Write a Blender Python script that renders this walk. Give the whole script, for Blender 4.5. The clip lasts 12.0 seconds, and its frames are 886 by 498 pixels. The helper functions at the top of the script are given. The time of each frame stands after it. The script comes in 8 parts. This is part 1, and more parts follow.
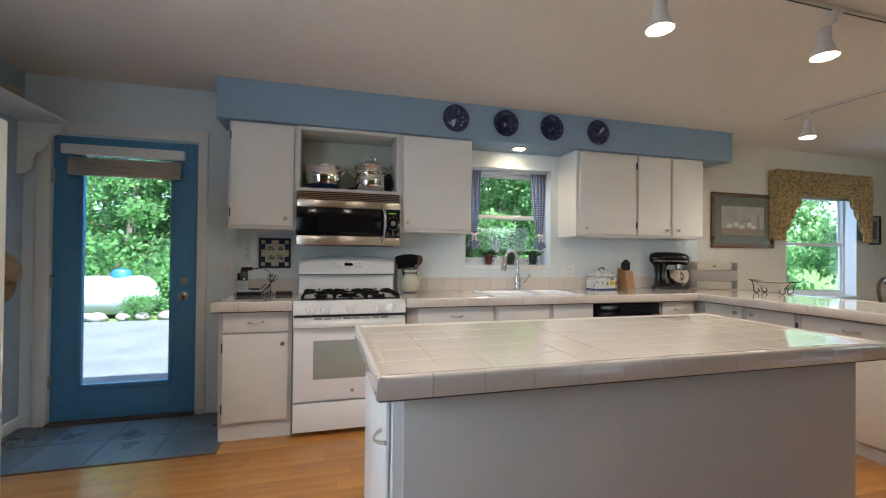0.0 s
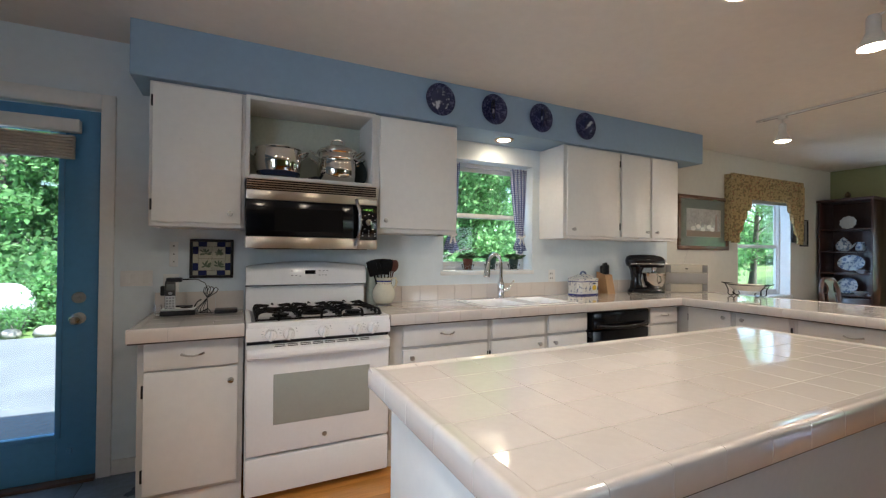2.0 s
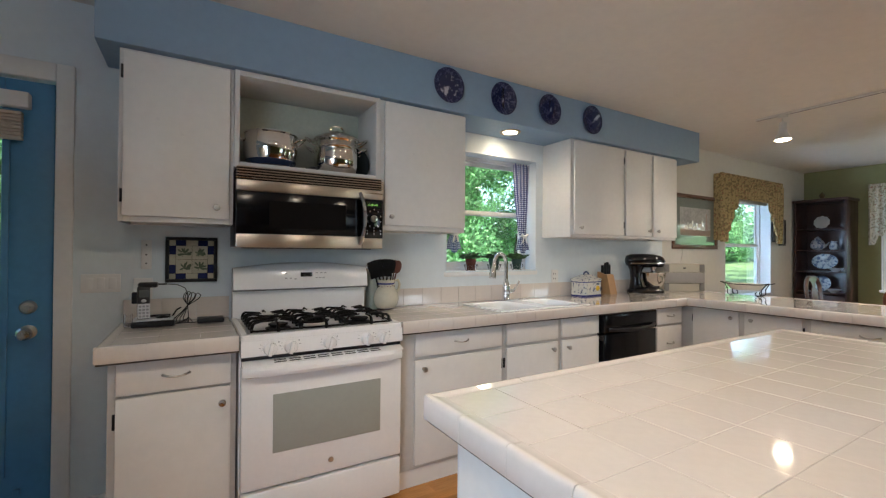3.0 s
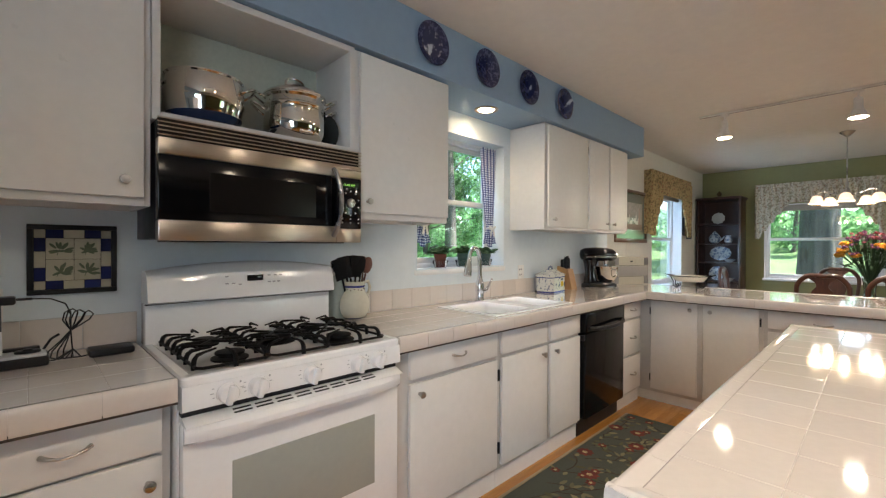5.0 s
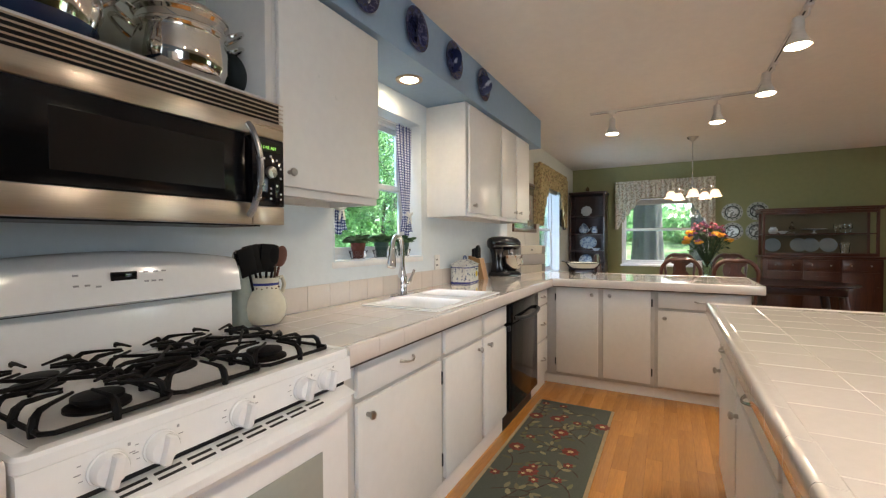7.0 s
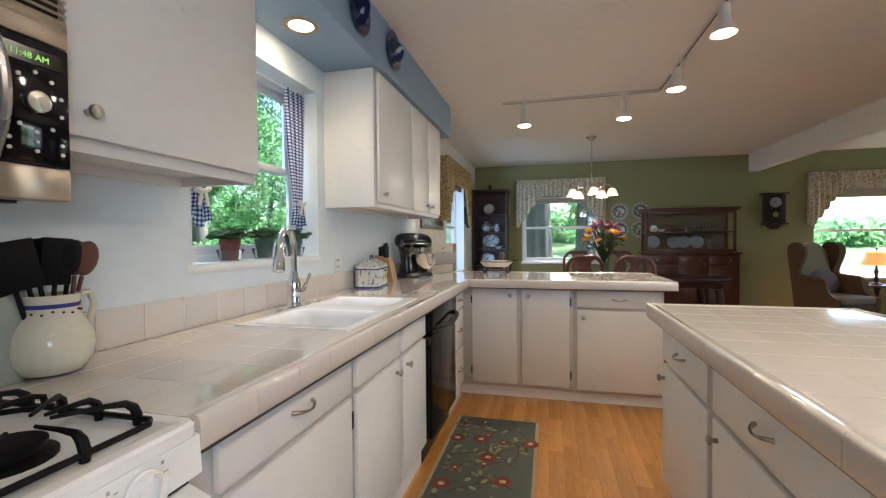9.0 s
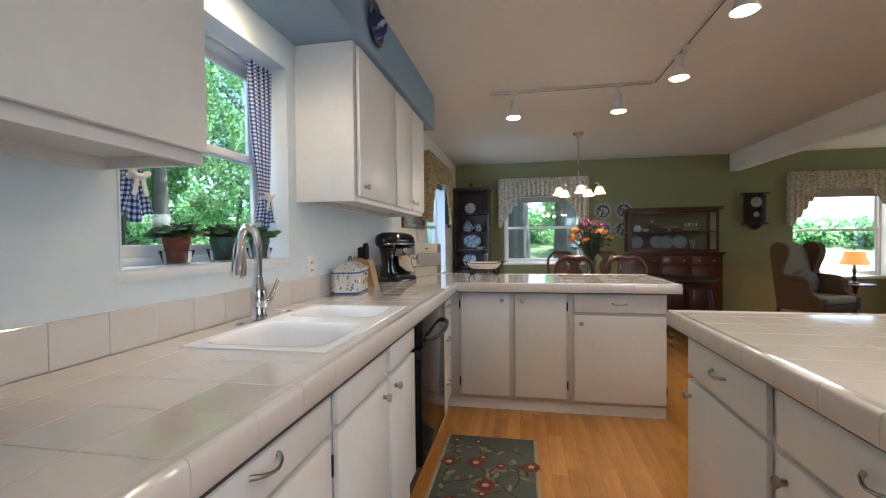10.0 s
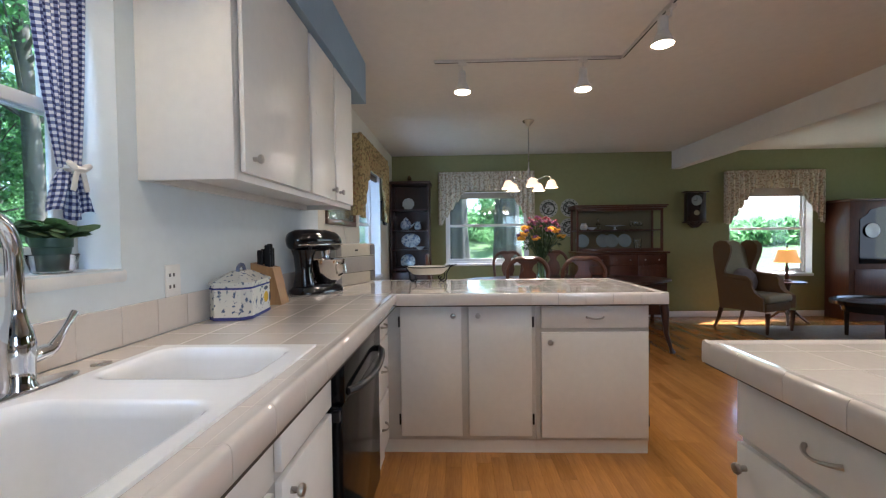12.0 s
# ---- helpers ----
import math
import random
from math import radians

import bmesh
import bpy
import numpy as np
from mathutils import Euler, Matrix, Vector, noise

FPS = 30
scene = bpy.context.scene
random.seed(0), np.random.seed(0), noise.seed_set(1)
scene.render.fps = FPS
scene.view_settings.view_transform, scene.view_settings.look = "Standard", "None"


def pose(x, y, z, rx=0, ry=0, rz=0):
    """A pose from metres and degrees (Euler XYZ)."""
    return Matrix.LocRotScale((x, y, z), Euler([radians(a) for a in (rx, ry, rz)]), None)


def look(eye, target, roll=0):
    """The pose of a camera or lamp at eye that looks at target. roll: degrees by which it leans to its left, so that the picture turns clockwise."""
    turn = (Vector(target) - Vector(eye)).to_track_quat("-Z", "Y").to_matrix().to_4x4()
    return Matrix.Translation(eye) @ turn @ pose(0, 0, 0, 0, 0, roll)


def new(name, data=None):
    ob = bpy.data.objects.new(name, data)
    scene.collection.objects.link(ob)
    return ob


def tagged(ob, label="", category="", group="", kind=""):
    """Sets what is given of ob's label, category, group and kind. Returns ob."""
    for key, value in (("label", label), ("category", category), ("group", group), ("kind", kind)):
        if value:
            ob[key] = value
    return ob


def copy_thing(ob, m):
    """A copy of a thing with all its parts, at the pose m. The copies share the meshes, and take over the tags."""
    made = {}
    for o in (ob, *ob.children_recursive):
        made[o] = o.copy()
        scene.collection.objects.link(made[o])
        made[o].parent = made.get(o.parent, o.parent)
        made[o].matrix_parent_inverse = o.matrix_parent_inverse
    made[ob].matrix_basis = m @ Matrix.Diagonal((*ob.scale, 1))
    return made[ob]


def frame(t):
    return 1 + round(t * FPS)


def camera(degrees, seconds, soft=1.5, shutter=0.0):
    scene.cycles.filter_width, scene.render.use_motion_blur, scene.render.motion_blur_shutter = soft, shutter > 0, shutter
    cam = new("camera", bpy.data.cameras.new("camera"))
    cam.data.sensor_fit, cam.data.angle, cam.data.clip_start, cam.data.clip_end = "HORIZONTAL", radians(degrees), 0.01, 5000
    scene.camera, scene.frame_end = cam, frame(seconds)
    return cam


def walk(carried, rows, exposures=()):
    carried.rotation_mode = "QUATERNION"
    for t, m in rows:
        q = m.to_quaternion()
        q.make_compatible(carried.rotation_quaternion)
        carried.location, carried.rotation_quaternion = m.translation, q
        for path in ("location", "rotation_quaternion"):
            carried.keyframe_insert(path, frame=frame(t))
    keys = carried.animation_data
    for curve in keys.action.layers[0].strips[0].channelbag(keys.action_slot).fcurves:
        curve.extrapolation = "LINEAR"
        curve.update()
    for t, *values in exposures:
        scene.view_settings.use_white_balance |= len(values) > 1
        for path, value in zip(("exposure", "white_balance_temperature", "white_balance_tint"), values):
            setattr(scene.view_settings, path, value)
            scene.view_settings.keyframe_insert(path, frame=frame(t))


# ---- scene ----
cam = camera(92.6, 12.0, soft=1.25)
PATH = [
    (0, (-0.007, 2.133, 1.247), (0.533, 4.059, 1.267), 0.6),
    (0.5, (-0.049, 2.288, 1.245), (0.554, 4.194, 1.274), 0.6),
    (1, (-0.127, 2.443, 1.26), (0.589, 4.31, 1.29), 0.5),
    (1.5, (-0.185, 2.592, 1.275), (0.613, 4.426, 1.292), 0.6),
    (2, (-0.247, 2.767, 1.281), (0.628, 4.565, 1.3), 0.5),
    (2.5, (-0.305, 2.929, 1.28), (0.643, 4.691, 1.298), 0.5),
    (3, (-0.382, 3.114, 1.281), (0.635, 4.836, 1.298), 0.4),
    (5, (-0.498, 3.784, 1.282), (0.899, 5.215, 1.272), 0.2),
    (5.5, (-0.507, 3.914, 1.272), (0.978, 5.254, 1.253), -0.1),
    (6, (-0.518, 4.049, 1.27), (1.058, 5.28, 1.234), -0.0),
    (6.5, (-0.51, 4.168, 1.275), (1.167, 5.256, 1.223), -0.1),
    (7, (-0.451, 4.243, 1.246), (1.313, 5.186, 1.206), -0.3),
    (9, (-0.048, 4.519, 1.224), (1.892, 5.003, 1.18), -0.5),
    (9.5, (0.097, 4.603, 1.227), (2.052, 5.02, 1.184), -0.6),
    (10, (0.215, 4.664, 1.215), (2.18, 5.032, 1.175), -0.6),
    (10.5, (0.364, 4.699, 1.216), (2.34, 5.005, 1.17), -0.6),
    (11, (0.538, 4.728, 1.224), (2.524, 4.955, 1.176), -0.7),
    (11.5, (0.703, 4.751, 1.219), (2.697, 4.902, 1.173), -0.7),
    (12, (0.87, 4.775, 1.219), (2.868, 4.845, 1.17), -0.7),
]
walk(cam, [(t, look(eye, target, roll)) for t, eye, target, roll in PATH],
     [(0, 2.42, 6250, 12), (2, 2.36, 6250, 13), (3.5, 2.36, 6350, 13), (5, 2.48, 6500, 13), (7, 2.66, 6600, 13), (9, 2.54, 6200, 12), (10.5, 2.35, 6000, 14), (12, 2.31, 5850, 15)])

# ---- world, sun, large lights ----
world = bpy.data.worlds.new("world")
scene.world = world
world.use_nodes = True
_nt = world.node_tree
_sky = _nt.nodes.new("ShaderNodeTexSky")
_sky.sky_type = "NISHITA"
_sky.sun_disc = False
SUN_DIR = Vector((0.33, -0.45, 0.83)).normalized()
_sky.sun_elevation = math.asin(SUN_DIR.z)
_sky.sun_rotation = math.atan2(SUN_DIR.x, SUN_DIR.y)
_nt.links.new(_sky.outputs[0], _nt.nodes["Background"].inputs[0])
_nt.nodes["Background"].inputs[1].default_value = 0.15

sun_data = bpy.data.lights.new("sun", "SUN")
sun_data.energy, sun_data.angle, sun_data.color = 5.0, radians(0.5), (1.0, 0.95, 0.86)
sun = new("sun", sun_data)
sun.matrix_basis = look(SUN_DIR * 30, (0, 0, 0))

WARM = (1.0, 0.89, 0.74)
DAY = (0.72, 0.86, 1.0)
# Added fill from the west, set at an invented window out of view.
_d = bpy.data.lights.new("west_window_sky", "AREA")
_d.shape, _d.size, _d.size_y, _d.energy, _d.color = "RECTANGLE", 1.2, 1.2, 4.5, DAY
_d.spread = radians(125)
new("west_window_sky", _d).matrix_basis = look((-2.075, 2.55, 1.43), (0.6, 4.9, 1.2))

# Added fill inside the unseen south end, to brighten the living room.
_d = bpy.data.lights.new("south_window_sky", "AREA")
_d.shape, _d.size, _d.size_y, _d.energy, _d.color = "RECTANGLE", 1.5, 1.25, 2.5, DAY
new("south_window_sky", _d).matrix_basis = look((5.4, -2.03, 1.43), (5.5, 3.0, 1.3))


# Hidden area lamps outside real openings, added to boost the blue skylight.
SKYBLUE = (0.50, 0.72, 1.0)
for _nm, _x, _w, _p, _to in (("kitchen_window_sky", 1.65, 0.8, 3.5, (1.65, 5.40, 0.92)), ("door_pane_sky", -1.41, 0.6, 5.5, (-1.41, 4.9, 0.0))):
    _d = bpy.data.lights.new(_nm, "AREA")
    _d.shape, _d.size, _d.size_y, _d.energy, _d.color = "RECTANGLE", _w, 0.35, _p, SKYBLUE
    new(_nm, _d).matrix_basis = look((_x, 6.27, 2.52), _to)
# Hidden behind the left jamb; added to brighten the right reveal.
_d = bpy.data.lights.new("dining_window_sky", "AREA")
_d.shape, _d.size, _d.size_y, _d.energy, _d.color = "RECTANGLE", 0.22, 1.1, 3.0, SKYBLUE
new("dining_window_sky", _d).matrix_basis = look((5.26, 6.0, 1.4), (6.29, 5.83, 1.35))


def spot_light(name, eye, target, watts, angle, radius, color=WARM, blend=0.9):
    d = bpy.data.lights.new(name, "SPOT")
    d.energy, d.spot_size, d.spot_blend, d.shadow_soft_size, d.color = watts, radians(angle), blend, radius, color
    ob = new(name, d)
    ob.matrix_basis = look(eye, target)
    return ob


TRACK_Z = 2.48
# The last lamp, at x -0.56, is unseen and added to brighten the left counter.
TRACK_LAMPS = [(3.90, 4.73), (3.90, 3.885), (3.225, 3.655), (2.40, 3.655), (1.42, 3.68), (0.37, 3.70), (-0.56, 3.70)]
for i, (lx, ly) in enumerate(TRACK_LAMPS):
    spot_light("track_bulb_light", (lx, ly, 2.235), (lx + (0.15 if i < 2 else -0.1), ly - 0.02, 0), 5.8, 165, 0.05)
spot_light("recessed_bulb_light", (1.66, 5.59, 2.17), (1.66, 5.60, 0), 4, 150, 0.05, (1.0, 0.80, 0.52))
for k in range(5):
    a = k * 2 * math.pi / 5 + math.pi
    d = bpy.data.lights.new("chandelier_bulb_light", "POINT")
    d.energy, d.shadow_soft_size, d.color = 0.6, 0.03, WARM
    new("chandelier_bulb_light", d).location = (5.5 + 0.24 * math.cos(a), 4.0 + 0.24 * math.sin(a), 1.71)
d = bpy.data.lights.new("table_lamp_light", "POINT")
d.energy, d.shadow_soft_size, d.color = 0.9, 0.03, (1.0, 0.55, 0.2)
new("table_lamp_light", d).location = (6.86, 0.30, 0.96)
scene.view_settings.exposure = 2.62

# ---- materials ----
MATS = {}


def mat(name, col, rough=0.5, metal=0.0, var=0.06, scale=6.0, bump=0.0, bscale=80.0, rnd=0.0, spec=0.5, coat=0.0, stretch=(1, 1, 1), island=0.0):
    if name in MATS:
        return MATS[name]
    m = bpy.data.materials.new(name)
    m.use_nodes = True
    nt = m.node_tree
    N, L = nt.nodes, nt.links
    b = N["Principled BSDF"]
    b.inputs["Metallic"].default_value = metal
    b.inputs["Specular IOR Level"].default_value = spec
    b.inputs["Coat Weight"].default_value = coat
    b.inputs["Coat Roughness"].default_value = 0.08
    tc = N.new("ShaderNodeTexCoord")
    mp = N.new("ShaderNodeMapping")
    mp.inputs["Scale"].default_value = stretch
    L.new(tc.outputs["Object"], mp.inputs[0])
    n1 = N.new("ShaderNodeTexNoise")
    n1.inputs["Scale"].default_value = scale
    n1.inputs["Detail"].default_value = 5
    n2 = N.new("ShaderNodeTexNoise")
    n2.inputs["Scale"].default_value = scale * 9
    n2.inputs["Detail"].default_value = 3
    L.new(mp.outputs[0], n1.inputs[0])
    L.new(mp.outputs[0], n2.inputs[0])
    add = N.new("ShaderNodeMath")
    add.operation = "ADD"
    L.new(n1.outputs[0], add.inputs[0])
    L.new(n2.outputs[0], add.inputs[1])
    mr = N.new("ShaderNodeMapRange")
    mr.inputs["From Min"].default_value, mr.inputs["From Max"].default_value = 0.65, 1.35
    mr.inputs["To Min"].default_value, mr.inputs["To Max"].default_value = 1 - var * 1.6, 1 + var
    L.new(add.outputs[0], mr.inputs[0])
    hsv = N.new("ShaderNodeHueSaturation")
    hsv.inputs["Color"].default_value = (*col, 1)
    last = mr.outputs[0]
    if rnd or island:
        if rnd:
            oi = N.new("ShaderNodeObjectInfo")
            src, amt = oi.outputs["Random"], rnd
        else:
            oi = N.new("ShaderNodeNewGeometry")
            src, amt = oi.outputs["Random Per Island"], island
        m2 = N.new("ShaderNodeMapRange")
        m2.inputs["To Min"].default_value, m2.inputs["To Max"].default_value = 1 - amt, 1 + amt
        L.new(src, m2.inputs[0])
        mu = N.new("ShaderNodeMath")
        mu.operation = "MULTIPLY"
        L.new(last, mu.inputs[0])
        L.new(m2.outputs[0], mu.inputs[1])
        last = mu.outputs[0]
    L.new(last, hsv.inputs["Value"])
    L.new(hsv.outputs[0], b.inputs["Base Color"])
    rr = N.new("ShaderNodeMapRange")
    rr.inputs["From Min"].default_value, rr.inputs["From Max"].default_value = 0.3, 0.7
    rr.inputs["To Min"].default_value, rr.inputs["To Max"].default_value = max(rough * 0.85, 0.01), min(rough * 1.2, 1)
    L.new(n1.outputs[0], rr.inputs[0])
    L.new(rr.outputs[0], b.inputs["Roughness"])
    if bump:
        n3 = N.new("ShaderNodeTexNoise")
        n3.inputs["Scale"].default_value = bscale
        n3.inputs["Detail"].default_value = 3
        L.new(mp.outputs[0], n3.inputs[0])
        bp = N.new("ShaderNodeBump")
        bp.inputs["Strength"].default_value = min(bump, 1)
        bp.inputs["Distance"].default_value = 0.002
        L.new(n3.outputs[0], bp.inputs["Height"])
        L.new(bp.outputs[0], b.inputs["Normal"])
    MATS[name] = m
    return m


def glow(name, col, strength):
    m = bpy.data.materials.new(name)
    m.use_nodes = True
    b = m.node_tree.nodes["Principled BSDF"]
    b.inputs["Base Color"].default_value = (*col, 1)
    b.inputs["Emission Color"].default_value = (*col, 1)
    b.inputs["Emission Strength"].default_value = strength
    b.inputs["Roughness"].default_value = 0.4
    return m


def glass(name, col=(1, 1, 1), rough=0.0):
    m = bpy.data.materials.new(name)
    m.use_nodes = True
    b = m.node_tree.nodes["Principled BSDF"]
    b.inputs["Base Color"].default_value = (*col, 1)
    b.inputs["Transmission Weight"].default_value = 1
    b.inputs["Roughness"].default_value = rough
    b.inputs["IOR"].default_value = 1.45
    return m


def wood(name, col, rough=0.3, rnd=0.0, axis=0, coat=0.3, var=0.28, grain=9.0):
    st = [grain * 0.9] * 3
    st[axis] = 0.7
    return mat(name, col, rough, var=var, scale=1.6, stretch=st, rnd=rnd, coat=coat, bump=0.12, bscale=20)


def two_tone(name, c1, c2, scale, thr=0.5, rough=0.8, kind="noise", width=0.05, c3=None, bump=0.2):
    """Cloth or glaze with a scattered motif in a second and a third colour."""
    m = bpy.data.materials.new(name)
    m.use_nodes = True
    nt = m.node_tree
    N, L = nt.nodes, nt.links
    b = N["Principled BSDF"]
    b.inputs["Roughness"].default_value = rough
    tc = N.new("ShaderNodeTexCoord")
    if kind == "voronoi":
        t = N.new("ShaderNodeTexVoronoi")
        out = t.outputs["Distance"]
    else:
        t = N.new("ShaderNodeTexNoise")
        t.inputs["Detail"].default_value = 4
        out = t.outputs[0]
    t.inputs["Scale"].default_value = scale
    L.new(tc.outputs["Object"], t.inputs[0])
    r = N.new("ShaderNodeValToRGB")
    r.color_ramp.elements[0].position, r.color_ramp.elements[0].color = thr - width, (*c1, 1)
    r.color_ramp.elements[1].position, r.color_ramp.elements[1].color = thr + width, (*c2, 1)
    L.new(out, r.inputs[0])
    last = r.outputs[0]
    if c3:
        t2 = N.new("ShaderNodeTexVoronoi")
        t2.inputs["Scale"].default_value = scale * 0.7
        L.new(tc.outputs["Object"], t2.inputs[0])
        lt = N.new("ShaderNodeMath")
        lt.operation = "LESS_THAN"
        lt.inputs[1].default_value = 0.22
        L.new(t2.outputs["Distance"], lt.inputs[0])
        mx = N.new("ShaderNodeMix")
        mx.data_type = "RGBA"
        mx.inputs[7].default_value = (*c3, 1)
        L.new(lt.outputs[0], mx.inputs[0])
        L.new(last, mx.inputs[6])
        last = mx.outputs[2]
    L.new(last, b.inputs["Base Color"])
    if bump:
        n3 = N.new("ShaderNodeTexNoise")
        n3.inputs["Scale"].default_value = 300
        L.new(tc.outputs["Object"], n3.inputs[0])
        bp = N.new("ShaderNodeBump")
        bp.inputs["Strength"].default_value = bump
        bp.inputs["Distance"].default_value = 0.001
        L.new(n3.outputs[0], bp.inputs["Height"])
        L.new(bp.outputs[0], b.inputs["Normal"])
    MATS[name] = m
    return m


def gingham_mat():
    m = bpy.data.materials.new("gingham_cloth")
    m.use_nodes = True
    nt = m.node_tree
    N, L = nt.nodes, nt.links
    b = N["Principled BSDF"]
    b.inputs["Roughness"].default_value = 0.9
    uv = N.new("ShaderNodeUVMap")
    sx = N.new("ShaderNodeSeparateXYZ")
    L.new(uv.outputs[0], sx.inputs[0])
    outs = []
    for k in (0, 1):
        mu = N.new("ShaderNodeMath")
        mu.operation = "MULTIPLY"
        mu.inputs[1].default_value = 1 / 0.017
        L.new(sx.outputs[k], mu.inputs[0])
        fr = N.new("ShaderNodeMath")
        fr.operation = "FRACT"
        L.new(mu.outputs[0], fr.inputs[0])
        gt = N.new("ShaderNodeMath")
        gt.operation = "GREATER_THAN"
        gt.inputs[1].default_value = 0.5
        L.new(fr.outputs[0], gt.inputs[0])
        outs.append(gt.outputs[0])
    ad = N.new("ShaderNodeMath")
    ad.operation = "ADD"
    L.new(outs[0], ad.inputs[0])
    L.new(outs[1], ad.inputs[1])
    hf = N.new("ShaderNodeMath")
    hf.operation = "MULTIPLY"
    hf.inputs[1].default_value = 0.5
    L.new(ad.outputs[0], hf.inputs[0])
    r = N.new("ShaderNodeValToRGB")
    r.color_ramp.interpolation = "CONSTANT"
    r.color_ramp.elements[0].color = (0.72, 0.73, 0.78, 1)
    r.color_ramp.elements[1].position, r.color_ramp.elements[1].color = 0.4, (0.17, 0.20, 0.36, 1)
    e = r.color_ramp.elements.new(0.9)
    e.color = (0.018, 0.025, 0.10, 1)
    L.new(hf.outputs[0], r.inputs[0])
    tr = N.new("ShaderNodeBsdfTranslucent")
    L.new(r.outputs[0], tr.inputs[0])
    L.new(r.outputs[0], b.inputs["Base Color"])
    mx = N.new("ShaderNodeMixShader")
    mx.inputs[0].default_value = 0.3
    L.new(b.outputs[0], mx.inputs[1])
    L.new(tr.outputs[0], mx.inputs[2])
    L.new(mx.outputs[0], N["Material Output"].inputs[0])
    return m


def leaf_mat(name, col, tcol):
    m = bpy.data.materials.new(name)
    m.use_nodes = True
    nt = m.node_tree
    N, L = nt.nodes, nt.links
    b = N["Principled BSDF"]
    b.inputs["Roughness"].default_value = 0.8
    b.inputs["Specular IOR Level"].default_value = 0.2
    g = N.new("ShaderNodeNewGeometry")
    mr = N.new("ShaderNodeMapRange")
    mr.inputs["To Min"].default_value, mr.inputs["To Max"].default_value = 0.5, 1.5
    L.new(g.outputs["Random Per Island"], mr.inputs[0])
    h = N.new("ShaderNodeHueSaturation")
    h.inputs["Color"].default_value = (*col, 1)
    L.new(mr.outputs[0], h.inputs["Value"])
    L.new(h.outputs[0], b.inputs["Base Color"])
    tr = N.new("ShaderNodeBsdfTranslucent")
    h2 = N.new("ShaderNodeHueSaturation")
    h2.inputs["Color"].default_value = (*tcol, 1)
    L.new(mr.outputs[0], h2.inputs["Value"])
    L.new(h2.outputs[0], tr.inputs[0])
    mx = N.new("ShaderNodeMixShader")
    mx.inputs[0].default_value = 0.5
    L.new(b.outputs[0], mx.inputs[1])
    L.new(tr.outputs[0], mx.inputs[2])
    L.new(mx.outputs[0], N["Material Output"].inputs[0])
    return m


M_WHITE = mat("cabinet_white_paint", (0.745, 0.73, 0.70), 0.32, var=0.025, scale=3, bump=0.05, bscale=40)
M_FRAME = mat("cabinet_frame_paint", (0.67, 0.655, 0.635), 0.4, var=0.03, scale=3, bump=0.05, bscale=40)
# Darker M_FRAME for base bodies: shade between the doors put into the paint.
M_BASEFRAME = mat("shaded_cabinet_frame_paint", (0.57, 0.55, 0.52), 0.45, var=0.04, scale=3)
M_TRIM = mat("trim_white_paint", (0.72, 0.72, 0.71), 0.4, var=0.03, scale=4)
M_KWALL = mat("kitchen_wall_paint", (0.65, 0.715, 0.75), 0.75, var=0.03, scale=2, bump=0.25, bscale=60)
M_CREAM = mat("cream_wall_paint", (0.62, 0.60, 0.54), 0.8, var=0.03, scale=2, bump=0.25, bscale=60)
M_GREEN = mat("green_wall_paint", (0.225, 0.23, 0.108), 0.8, var=0.04, scale=2, bump=0.25, bscale=60)
M_PAPER = mat("mottled_blue_wallpaper", (0.36, 0.45, 0.55), 0.8, var=0.12, scale=6)
M_CEIL = mat("ceiling_paint", (0.70, 0.66, 0.605), 0.85, var=0.03, scale=2, bump=0.4, bscale=50)
M_SOFFIT = mat("soffit_blue_paint", (0.24, 0.34, 0.45), 0.55, var=0.03, scale=3, bump=0.15, bscale=60)
M_DOORBLUE = mat("door_blue_paint", (0.085, 0.26, 0.47), 0.38, var=0.05, scale=4, bump=0.1)
M_TILE = mat("white_ceramic_tile", (0.66, 0.605, 0.56), 0.05, var=0.025, scale=5, rnd=0.02, bump=0.12, bscale=9, coat=0.6)
M_GROUT = mat("pale_grout", (0.70, 0.65, 0.61), 0.25, var=0.08, scale=30)
M_CERAMIC = mat("white_enamel", (0.78, 0.79, 0.80), 0.12, var=0.015)
M_ENAMEL = mat("range_enamel", (0.85, 0.85, 0.85), 0.11, var=0.015)
M_CHROME = mat("chrome", (0.75, 0.75, 0.77), 0.06, 1.0, var=0.02)
M_NICKEL = mat("brushed_nickel", (0.48, 0.46, 0.43), 0.28, 1.0, var=0.05)
M_STEEL = mat("brushed_stainless_steel", (0.56, 0.50, 0.43), 0.32, 1.0, var=0.06, scale=2, stretch=(1, 20, 20))
M_STEEL.node_tree.nodes["Principled BSDF"].inputs["Anisotropic"].default_value = 0.8
M_STEEL.node_tree.nodes["Principled BSDF"].inputs["Anisotropic Rotation"].default_value = 0.25
M_POT = mat("polished_steel", (0.72, 0.70, 0.66), 0.07, 1.0, var=0.03)
M_BLACK = mat("black_plastic", (0.010, 0.010, 0.012), 0.35, var=0.1, spec=0.3)
M_BLACKGLOSS = mat("black_gloss_enamel", (0.006, 0.006, 0.008), 0.06, var=0.05)
M_IRON = mat("cast_iron", (0.005, 0.004, 0.004), 0.5, var=0.15, bump=0.3, bscale=200, spec=0.15)
M_GREYGLASS = mat("grey_oven_glass", (0.36, 0.375, 0.34), 0.10, var=0.02)
M_SATINBLACK = mat("satin_black_enamel", (0.004, 0.004, 0.005), 0.12, var=0.05, spec=0.22)
M_DARK = mat("dark_gap", (0.02, 0.02, 0.02), 0.8)
M_MAHOG = wood("mahogany_wood", (0.036, 0.012, 0.008), 0.34, axis=2, coat=0.15)
